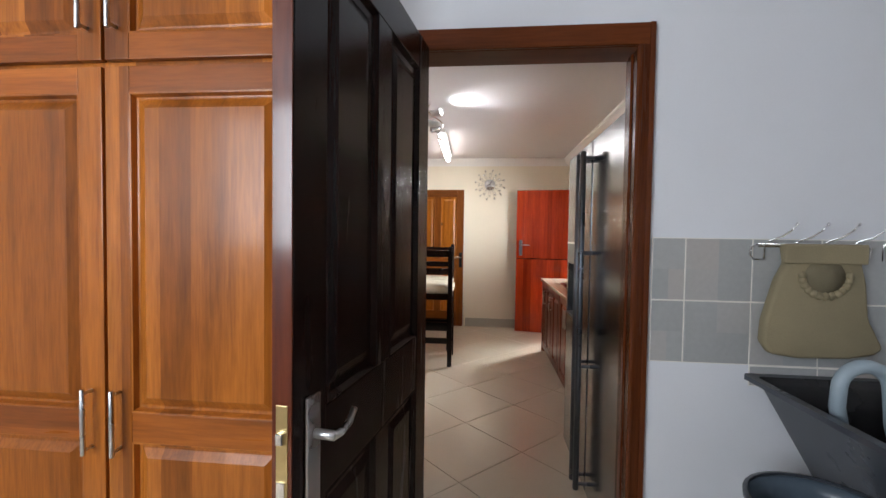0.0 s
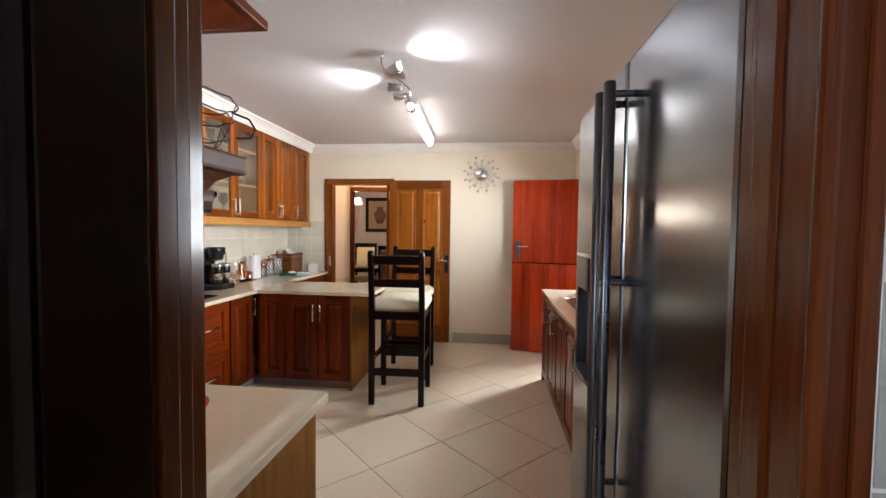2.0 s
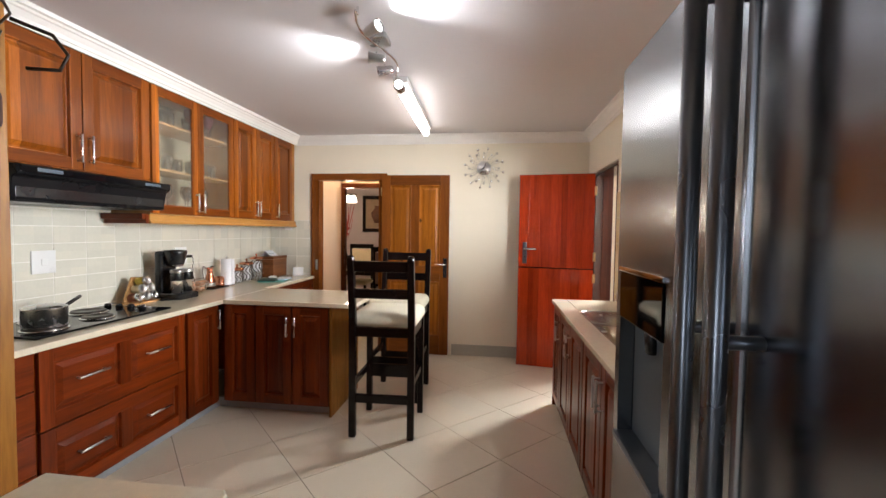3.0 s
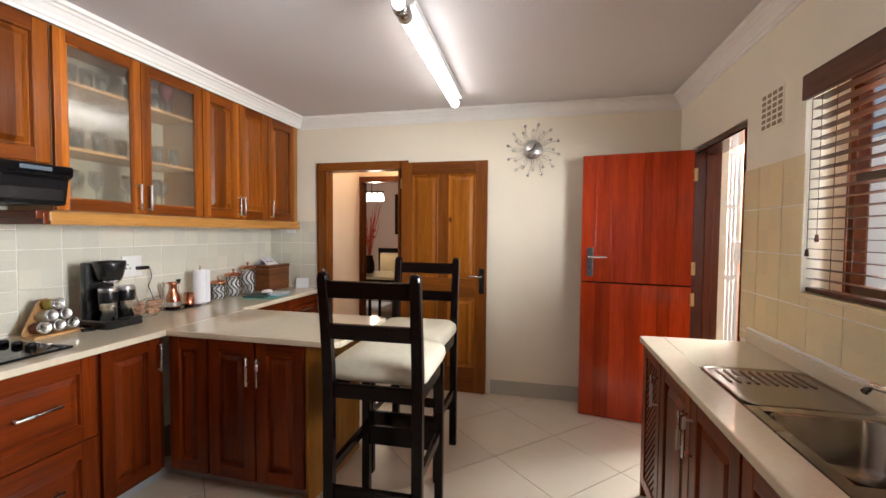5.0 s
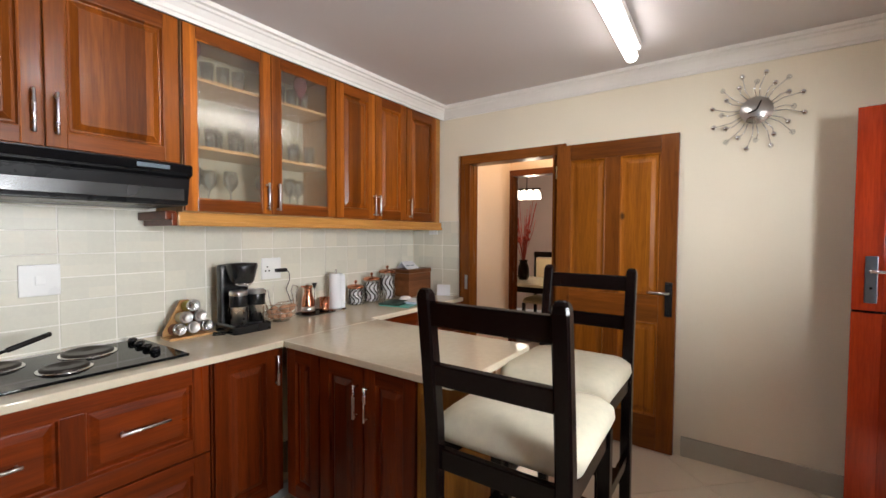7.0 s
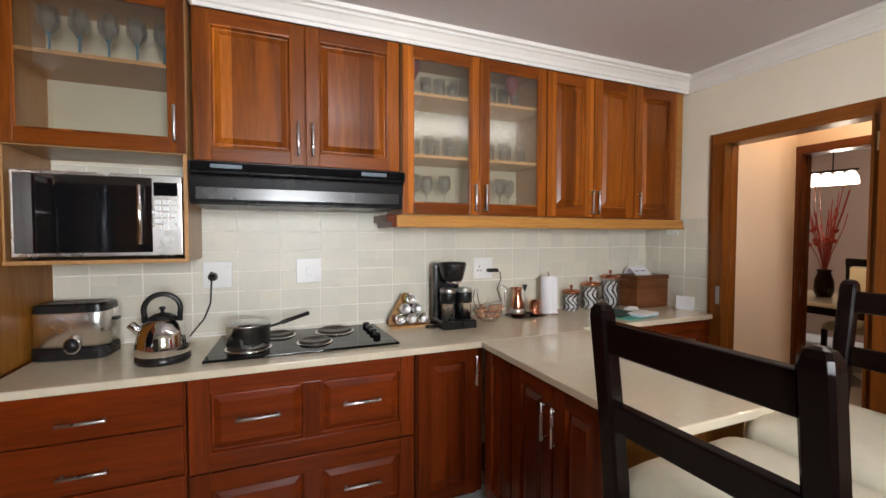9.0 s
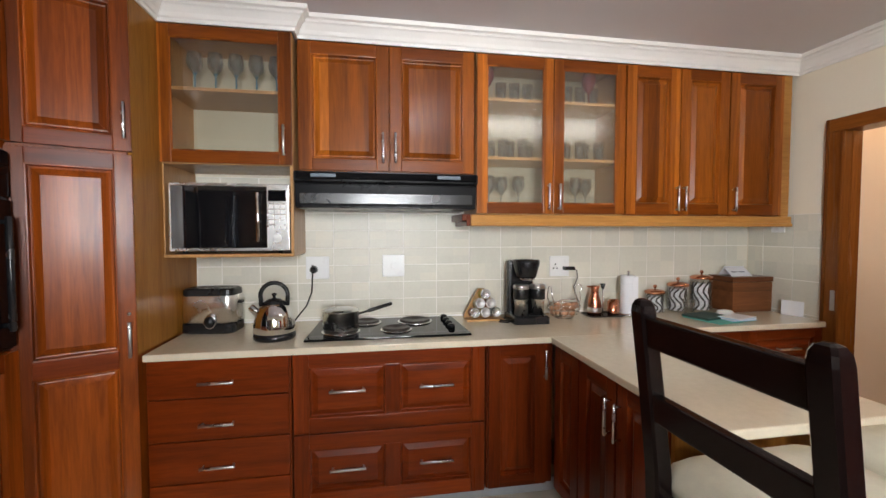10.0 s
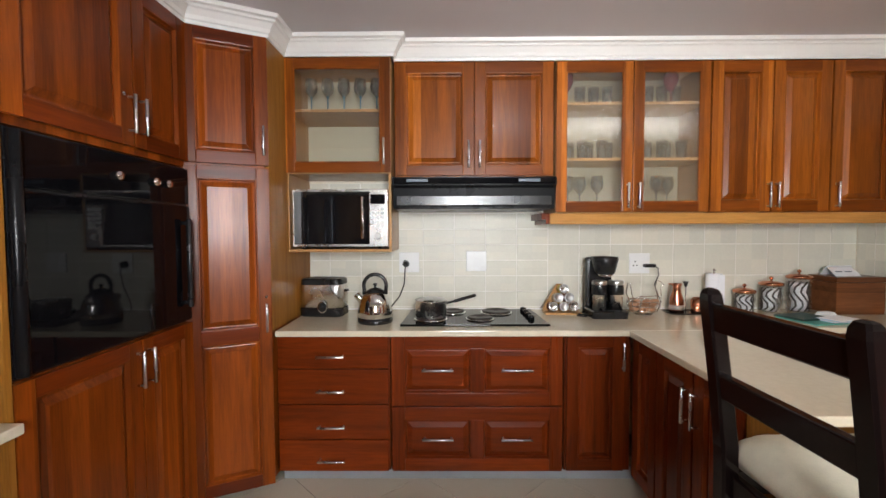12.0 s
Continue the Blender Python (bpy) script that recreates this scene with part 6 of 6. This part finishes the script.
moulding_tier("lower_bead", -0.305, 1.955, -0.30, 1.96, 1.466, 1.492, SHELF_WOOD)
moulding_tier("lower_cove", -0.315, 1.95, -0.272, 1.99, 1.493, 1.534, SHELF_WOOD)
part("lower_shelf", slab(-0.604, -0.25, 1.702, 2.015, 1.535, 1.583, 0.009), SHELF_WOOD, o)
moulding_tier("upper_bead", -0.375, 1.93, -0.37, 1.935, 1.80, 1.825, CAB_H)
moulding_tier("upper_cove", -0.375, 1.93, -0.262, 2.075, 1.826, 1.929, CAB_H)
part("upper_shelf", slab(-0.604, -0.24, 1.702, 2.10, 1.93, 1.957, 0.005), CAB_H, o)
part("side_bracket", slab(-0.34, -0.32, 1.702, 1.75, 1.583, 1.80, 0.003), SHELF_WOOD, o)
o = thing("wire_basket", pose(-0.405, 1.905, 1.583), "open dark wire basket drooping over the shelf", "basket")
HOOPS = ((0.004, 0.72), (0.022, 0.86), (0.052, 0.96), (0.088, 1.03), (0.122, 1.10))
for z, k in HOOPS:
    part("hoop", wire([(0.14 * k * math.cos(a_ * math.pi / 16) * (1.0 + 0.03 * math.sin(a_ * 1.7)), 0.185 * k * math.sin(a_ * math.pi / 16), z + 0.012 * k * math.sin(a_ * math.pi / 16) * (k > 1) + 0.003 * math.sin(a_ * 2.3)) for a_ in range(32)], 0.0021, 5, True), IRON, o)
for i in range(7):
    a_ = (i + 0.5) * 2 * math.pi / 7
    part("wire", wire([(0.14 * k * math.cos(a_), 0.185 * k * math.sin(a_), z) for z, k in HOOPS], 0.0015, 5), IRON, o)
part("curl_handle", wire([(0.06, 0.19, 0.135), (0.09, 0.225, 0.125), (0.10, 0.24, 0.10), (0.09, 0.235, 0.075), (0.06, 0.21, 0.07)], 0.003, 5), IRON, o)
solid("fruit_bowl", lathe([(0, 0.0), (0.06, 0.0), (0.062, 0.006), (0.105, 0.045), (0.122, 0.062), (0.118, 0.064), (0.10, 0.045), (0.05, 0.014), (0, 0.012)], 32), RED_BOWL, "glossy red fruit bowl holding lemons", "bowl", at=pose(-0.50, 2.0, TOP))
for x, y, z, r, a_ in ((-0.455, 2.03, 0.060, 0.036, 20), (-0.51, 1.97, 0.050, 0.036, 60), (-0.455, 1.955, 0.053, 0.034, 130), (-0.56, 2.02, 0.054, 0.034, 10)):
    solid("lemon", lathe([(0, -1.25 * r), (0.25 * r, -1.15 * r), (0.75 * r, -0.7 * r), (r, 0), (0.75 * r, 0.7 * r), (0.25 * r, 1.15 * r), (0, 1.3 * r)], 20), LEMON, "ripe yellow lemon in the red bowl", "lemon", "lemons", at=pose(x, y, TOP + z, 75, a_, a_))
solid("butternut_squash", lathe([(0, -0.13), (0.03, -0.125), (0.052, -0.08), (0.055, -0.02), (0.042, 0.06), (0.035, 0.11), (0.015, 0.13), (0, 0.13)], 22), AVOCADO, "dark green squash lying across the fruit bowl", "squash", at=pose(-0.53, 2.075, TOP + 0.070, 88, 0, 62) @ Matrix.Scale(0.72, 4))

# ---- scullery ----
o = thing("scullery_cupboard", pose(-1.42, 1.05, 0), "tall golden wooden built-in cupboard with panelled doors", "cupboard")
part("body", slab(0, 1.14, 0.0, 0.41, 0.0, 2.45, 0.002), WARD_V, o)
WM = (WARD_V, WARD_H)
cab_door(o, 0.0, 0.565, 0.06, 1.80, WM, (0.525, 0.84, True), 0.07, 0.82, hlen=0.18)
cab_door(o, 0.57, 1.135, 0.06, 1.80, WM, (0.61, 0.84, True), 0.07, 0.82, hlen=0.18)
cab_door(o, 0.0, 0.565, 1.812, 2.44, WM, (0.525, 1.975, True), 0.07, hlen=0.18)
cab_door(o, 0.57, 1.135, 1.812, 2.44, WM, (0.61, 1.975, True), 0.07, hlen=0.18)

o = thing("hook_rack", pose(1.06, SY, 1.345), "chrome wire coat hook rack on the tiled wall", "hook rack")
part("rail", wire([(0, -0.02, 0), (-0.02, -0.02, -0.012), (-0.024, -0.02, -0.035), (-0.012, -0.02, -0.05), (0.02, -0.02, -0.052)], 0.003, 6), CHROME, o)
part("rail", wire([(0.0, -0.022, 0.0), (0.32, -0.022, 0.0), (0.34, -0.02, -0.012), (0.335, -0.02, -0.04), (0.31, -0.02, -0.05)], 0.003, 6), CHROME, o)
for i in range(5):
    x = 0.02 + i * 0.088
    hk = part("hook", wire([(x, -0.02, -0.05), (x, -0.022, 0.0), (x + 0.012, -0.03, 0.012), (x + 0.035, -0.05, 0.024), (x + 0.05, -0.07, 0.045), (x + 0.058, -0.08, 0.062)], 0.003, 6), CHROME, o)
    part("ball_tip", lathe([(0, -0.006), (0.0055, 0), (0, 0.006)], 10, pose(x + 0.058, -0.08, 0.064)), CHROME, hk)
part("wall_bar", slab(0.01, 0.32, -0.006, 0.0, -0.012, -0.004, 0.001), CHROME, o)
o = thing("canvas_bag", pose(1.06, SY - 0.035, 0.985), "khaki canvas bag with a frilled oval handle opening", "bag")
bm = extruded([(0.05, 0.36), (0.06, 0.30), (0.035, 0.25), (0.0, 0.12), (-0.005, 0.05), (0.02, 0.012), (0.10, 0.0), (0.25, 0.004), (0.32, 0.018), (0.345, 0.04), (0.30, 0.13), (0.29, 0.24), (0.275, 0.30), (0.275, 0.36)], 0.0, 0.04, 0.012)
part("bag_body", smooth(moved(bm, pose(0, 0.0, 0, 90))), CANVAS, o)
part("lining", lathe([(0, 0), (1, 0), (1, 0.012), (0, 0.012)], 28, pose(0.165, -0.036, 0.26, 90) @ Matrix.Diagonal((0.058, 0.055, 0.6, 1))), CANVAS_DARK, o, "dark inner opening")
part("top_band", slab(0.045, 0.282, -0.05, -0.034, 0.30, 0.362, 0.006), CANVAS, o)
for i in range(13):
    a_ = radians(178 + i * 184 / 12)
    part("frill", lathe([(0, -0.014), (0.010, -0.008), (0.014, 0.0), (0.010, 0.008), (0, 0.014)], 8, pose(0.165 + 0.068 * math.cos(a_), -0.046, 0.262 + 0.062 * math.sin(a_), 0, 0, 0) @ Matrix.Diagonal((1, 0.5, 1, 1))), CANVAS, o)
o = thing("laundry_trough", pose(1.40, 1.17, 0), "grey flared laundry trough with a dark inside on legs", "laundry trough")
part("shell", loft([(0.05, 0.02, 0.20, 0.16, 0.03, 0.50), (0.0, 0, 0.335, 0.265, 0.02, 0.895), (0, 0, 0.37, 0.288, 0.02, 0.90), (0, 0, 0.37, 0.288, 0.02, 0.915), (0, 0, 0.34, 0.262, 0.02, 0.913)], True, False), TUB_GREY, o)
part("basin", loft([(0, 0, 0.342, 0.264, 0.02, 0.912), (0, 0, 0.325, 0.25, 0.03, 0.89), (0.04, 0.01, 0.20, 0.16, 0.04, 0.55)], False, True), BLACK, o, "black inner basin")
for x in (-0.09, 0.2):
    for y in (-0.1, 0.13):
        part("leg", rod((x, y, 0), (x, y, 0.505), 0.016), GREY_PLASTIC, o)
solid("drain_hose", wire([(1.13, 1.19, 0.845), (1.108, 1.18, 0.92)] + arc((1.165, 1.17, 0.97), 0.062, 180, 0, 12) + [(1.235, 1.17, 0.88), (1.26, 1.17, 0.78)], 0.018, 10), PALE_HOSE, "pale blue-grey hose looped over the trough", "hose")
o = thing("waste_bin", pose(0.985, 1.03, 0), "grey plastic bin below the trough", "bin")
part("bin_body", lathe([(0, 0), (0.11, 0), (0.115, 0.01), (0.15, 0.69), (0.162, 0.70), (0.162, 0.72), (0.154, 0.722), (0.145, 0.69), (0.11, 0.02), (0, 0.02)], 32), GREY_PLASTIC, o)
part("rim", lathe([(0.156, 0.712), (0.166, 0.715), (0.166, 0.728), (0.156, 0.73)], 32), TUB_GREY, o)

# ---- dining room ----
o = thing("dining_table", pose(-2.1, 8.6, 0), "dark wooden dining table with a pale top", "dining table")
part("tabletop", slab(-0.75, 0.65, -0.5, 0.5, 0.75, 0.785, 0.006), WORKTOP, o)
part("apron", slab(-0.68, 0.58, -0.43, 0.43, 0.67, 0.75, 0.003), DARK_DOOR, o)
for x in (-0.65, 0.52):
    for y in (-0.40, 0.36):
        part("leg", slab(x, x + 0.07, y, y + 0.07, 0, 0.67, 0.004), DARK_DOOR, o)


def dining_chair(m, cover, label):
    o = thing("dining_chair", m, label, "chair", "dining chairs")
    for x in (-0.2, 0.2):
        part("back_leg", slab(x - 0.02, x + 0.02, 0.0, 0.045, 0, 1.12, 0.004), BLACK_WOOD, o)
        part("front_leg", slab(x - 0.02, x + 0.02, -0.42, -0.375, 0, 0.43, 0.004), BLACK_WOOD, o)
    part("seat", loft([(0, -0.19, 0.21, 0.22, 0.03, 0.43), (0, -0.19, 0.225, 0.235, 0.04, 0.46), (0, -0.19, 0.2, 0.21, 0.04, 0.50)]), cover, o)
    part("backrest", slab(-0.185, 0.185, -0.012, 0.052, 0.56, 1.06, 0.015), cover, o)
    part("top_rail", slab(-0.225, 0.225, -0.005, 0.05, 1.07, 1.15, 0.01), BLACK_WOOD, o)


dining_chair(pose(-2.12, 9.2, 0, 0, 0, 0), CREAM_SEAT, "cream upholstered dining chair with a black frame")
dining_chair(pose(-1.32, 8.05, 0, 0, 0, 180), LEATHER, "brown leather dining chair with a black frame")
o = thing("vase", pose(-2.24, 8.6, 0.786), "dark vase of dry red branches on the dining table", "vase")
part("pot", lathe([(0, 0), (0.06, 0), (0.08, 0.05), (0.075, 0.16), (0.05, 0.24), (0.06, 0.27), (0.05, 0.27), (0.03, 0.2), (0, 0.02)], 24), DARK_DOOR, o)
rng = random.Random(4)
for i in range(26):
    a_, sp = rng.uniform(0, 6.28), rng.uniform(0.05, 0.22)
    top = rng.uniform(0.55, 0.98)
    tw = part("branch", wire([(0, 0, 0.2), (sp * 0.3 * math.cos(a_), sp * 0.3 * math.sin(a_), 0.2 + top * 0.35), (sp * 0.8 * math.cos(a_ + 0.2), sp * 0.8 * math.sin(a_ + 0.2), 0.2 + top * 0.7), (sp * math.cos(a_ + 0.35), sp * math.sin(a_ + 0.35), 0.15 + top)], 0.0045, 5), RED_TWIG, o)
    if i % 2:
        part("blossom", lathe([(0, -0.03), (0.02, -0.01), (0.026, 0.01), (0, 0.035)], 8, pose(sp * 0.6 * math.cos(a_), sp * 0.6 * math.sin(a_), 0.25 + top * 0.45, 30, a_ * 40, 0)), RED_TWIG, tw)
o = thing("pendant_lamp", pose(-2.27, 8.75, 0, 0, 0, 12), "lit white glass pendant lamp over the dining table", "pendant lamp")
for k in range(4):
    part("shade", lathe([(0.062, 1.90), (0.066, 1.915), (0.056, 1.975), (0.03, 2.02), (0.012, 2.03), (0, 2.03)], 16, pose(-0.135 + 0.09 * k, 0, 0)), SHADE_GLOW, o, "glowing white tulip glass shade")
part("lamp_bar", slab(-0.19, 0.19, -0.012, 0.012, 2.028, 2.05, 0.004), IRON, o, "dark metal lamp bar")
part("cord", rod((0, 0, 2.05), (0, 0, 2.495), 0.006), IRON, o)
o = thing("framed_picture", pose(-2.18, 10.598, 1.77), "dark framed painting of an urn on the wall", "picture")
part("canvas", slab(-0.29, 0.29, -0.02, 0.0, -0.32, 0.32, 0), ART, o)
for b_ in ((-0.36, 0.36, -0.045, 0, 0.32, 0.40), (-0.36, 0.36, -0.045, 0, -0.40, -0.32), (-0.36, -0.29, -0.045, 0, -0.32, 0.32), (0.29, 0.36, -0.045, 0, -0.32, 0.32)):
    part("frame", slab(*b_, bevel=0.008), DARK_DOOR, o)
part("painted_urn", lathe([(0, -0.2), (0.07, -0.2), (0.14, -0.05), (0.15, 0.03), (0.06, 0.13), (0.08, 0.18), (0, 0.18)], 20, pose(-0.02, -0.021, 0) @ Matrix.Diagonal((1, 0.02, 1, 1))), ART_POT, o)


# ---- tiles and bricks ----
def shared(name, bm, material):
    me = bpy.data.meshes.new(name)
    bm.to_mesh(me)
    bm.free()
    me.materials.append(material)
    return me


def piece(name, me, parent, m):
    ob = new(name, me)
    ob.parent = parent
    ob.matrix_basis = m
    return ob


HALF = 0.3735
side = HALF * math.sqrt(2) - 0.004
tile = shared("floor_tile", slab(-side / 2, side / 2, -side / 2, side / 2, -0.008, 0.0, 0.0015), FLOOR_TILE)
for i in range(-8, 7):
    for j in range(-14, 14):
        x, y = 0.43 + HALF * i, 4.12 + HALF * j
        if (i + j) % 2 and -2.05 < x < (2.3 if y < 1.3 else 1.45) and y > -1.2 and (y < 7.4 or x < -0.6):
            piece("floor_tile", tile, floor, pose(x, y, 0, 0, 0, 45))


def wall_tiles(name, label, bed, mat, m, cells, w, h, thick=0.0035):
    """cells: (x0, x1, z0, z1) in the plane of the bed; y points out of the wall negatively."""
    ob = setting(name, bed, GROUT, label, "wall tiles")
    ob.matrix_basis = m
    made = {}
    for x0, x1, z0, z1 in cells:
        key = (round(x1 - x0, 3), round(z1 - z0, 3))
        if key not in made:
            made[key] = shared("wall_tile", slab(-key[0] / 2 + 0.0028, key[0] / 2 - 0.0028, -thick, 0, -key[1] / 2 + 0.0028, key[1] / 2 - 0.0028, 0.0012), mat)
        piece("wall_tile", made[key], ob, pose((x0 + x1) / 2, -0.002, (z0 + z1) / 2))


def grid(a0, a1, b0, b1, pa, pb, pitch, holes=()):
    """Cells of a tile grid through (pa, pb), cut to the box."""
    out = []
    na, nb = math.floor((a0 - pa) / pitch), math.floor((b0 - pb) / pitch)
    for i in range(na, na + 60):
        for j in range(nb, nb + 30):
            x0, x1 = max(a0, pa + i * pitch), min(a1, pa + (i + 1) * pitch)
            z0, z1 = max(b0, pb + j * pitch), min(b1, pb + (j + 1) * pitch)
            if x1 - x0 < 0.012 or z1 - z0 < 0.012:
                continue
            boxes = [(x0, x1, z0, z1)]
            for ha, hb, hc, hd in holes:
                nxt = []
                for x0, x1, z0, z1 in boxes:
                    if x1 <= ha or x0 >= hb or z1 <= hc or z0 >= hd:
                        nxt.append((x0, x1, z0, z1))
                        continue
                    if x0 < ha:
                        nxt.append((x0, ha, z0, z1))
                    if x1 > hb:
                        nxt.append((hb, x1, z0, z1))
                    x0, x1 = max(x0, ha), min(x1, hb)
                    if z0 < hc:
                        nxt.append((x0, x1, z0, hc))
                    if z1 > hd:
                        nxt.append((x0, x1, hd, z1))
                boxes = nxt
            out += [b for b in boxes if b[1] - b[0] > 0.012 and b[3] - b[2] > 0.012]
    return out


# west splashback: local x runs north from y = 2.6; half-height rows round the hob
hob_rows = []
for x0, x1, z0, z1 in grid(0, 3.675, TOP, 1.72, 3.366 - 2.602, 1.096, 0.2105):
    mid = 1.096 + 0.2105 * (math.floor((z0 - 1.096 + 0.001) / 0.2105) + 0.5)
    hob_rows += [(x0, x1, z0, mid), (x0, x1, mid, z1)] if x0 < 1.5 and z0 + 0.012 < mid < z1 - 0.012 else [(x0, x1, z0, z1)]
wall_tiles("west_splashback", "sage cream glazed tiles behind the worktop", slab(0, 3.675, -0.003, 0.0, TOP, 1.72, 0), WALL_TILE, west(2.602, LEFT), hob_rows, 0.21, 0.21)
wall_tiles("north_splashback", "sage cream glazed tiles beside the passage door", slab(0.009, 0.52, -0.003, 0.0, TOP, 1.518, 0), WALL_TILE, pose(LEFT, FAR, 0), grid(0.009, 0.52, TOP, 1.518, 0.13, 1.096, 0.2105), 0.21, 0.21)
wall_tiles("east_splashback", "sand coloured glazed tiles round the sink window", joined(slab(0, 0.53, -0.003, 0, TOP, 1.754, 0), slab(0.53, 1.74, -0.003, 0, TOP, WZ0, 0), slab(1.74, 2.42, -0.003, 0, TOP, 1.754, 0)), SAND_TILE, pose(RIGHT, D0, 0, 0, 0, -90),
           grid(0, 2.42, TOP, 1.754, 0.16, 1.124, 0.21, [(0.53, 1.74, WZ0, 2.2)]), 0.21, 0.21)
wall_tiles("scullery_tiles", "grey patchwork tiles on the scullery wall", joined(slab(0, 1.70, -0.003, 0, 0.94, 1.361, 0), slab(0.32, 1.70, -0.003, 0, 0.87, 0.94, 0)), SCULLERY_TILE, pose(0.738, SY, 0), grid(0, 1.70, 0.94, 1.361, 0.107, 0.94, 0.2105) + [(0.32 + k * 0.21, 0.53 + k * 0.21, 0.87, 0.938) for k in range(6)], 0.21, 0.21)

brick = shared("brick", slab(-0.02, 0, -0.108, 0.108, -0.034, 0.034, 0.004), BRICK)
for j in range(13):
    for i in range(18):
        piece("brick", brick, yard, pose(4.195, 3.9 + i * 0.23 + (0.115 if j % 2 else 0), -0.1 + j * 0.082))
end_wall = setting("patio_end_wall", slab(1.75, 3.3, 7.42, 7.6, -0.14, 2.06, 0), MORTAR, "brown brick wall at the end of the patio", "wall")
setting("patio_beam", slab(1.6, 3.3, 7.40, 7.62, 2.062, 2.548, 0.004), WHITE_WALL, "white plastered beam over the brick wall", "beam")
end_brick = shared("brick", slab(-0.107, 0.107, -0.012, 0.0, -0.035, 0.035, 0.004), BRICK)
for j in range(26):
    for i in range(6):
        piece("brick", end_brick, end_wall, pose(1.87 + i * 0.228 + (0.114 if j % 2 else 0), 7.42, -0.1 + j * 0.082))
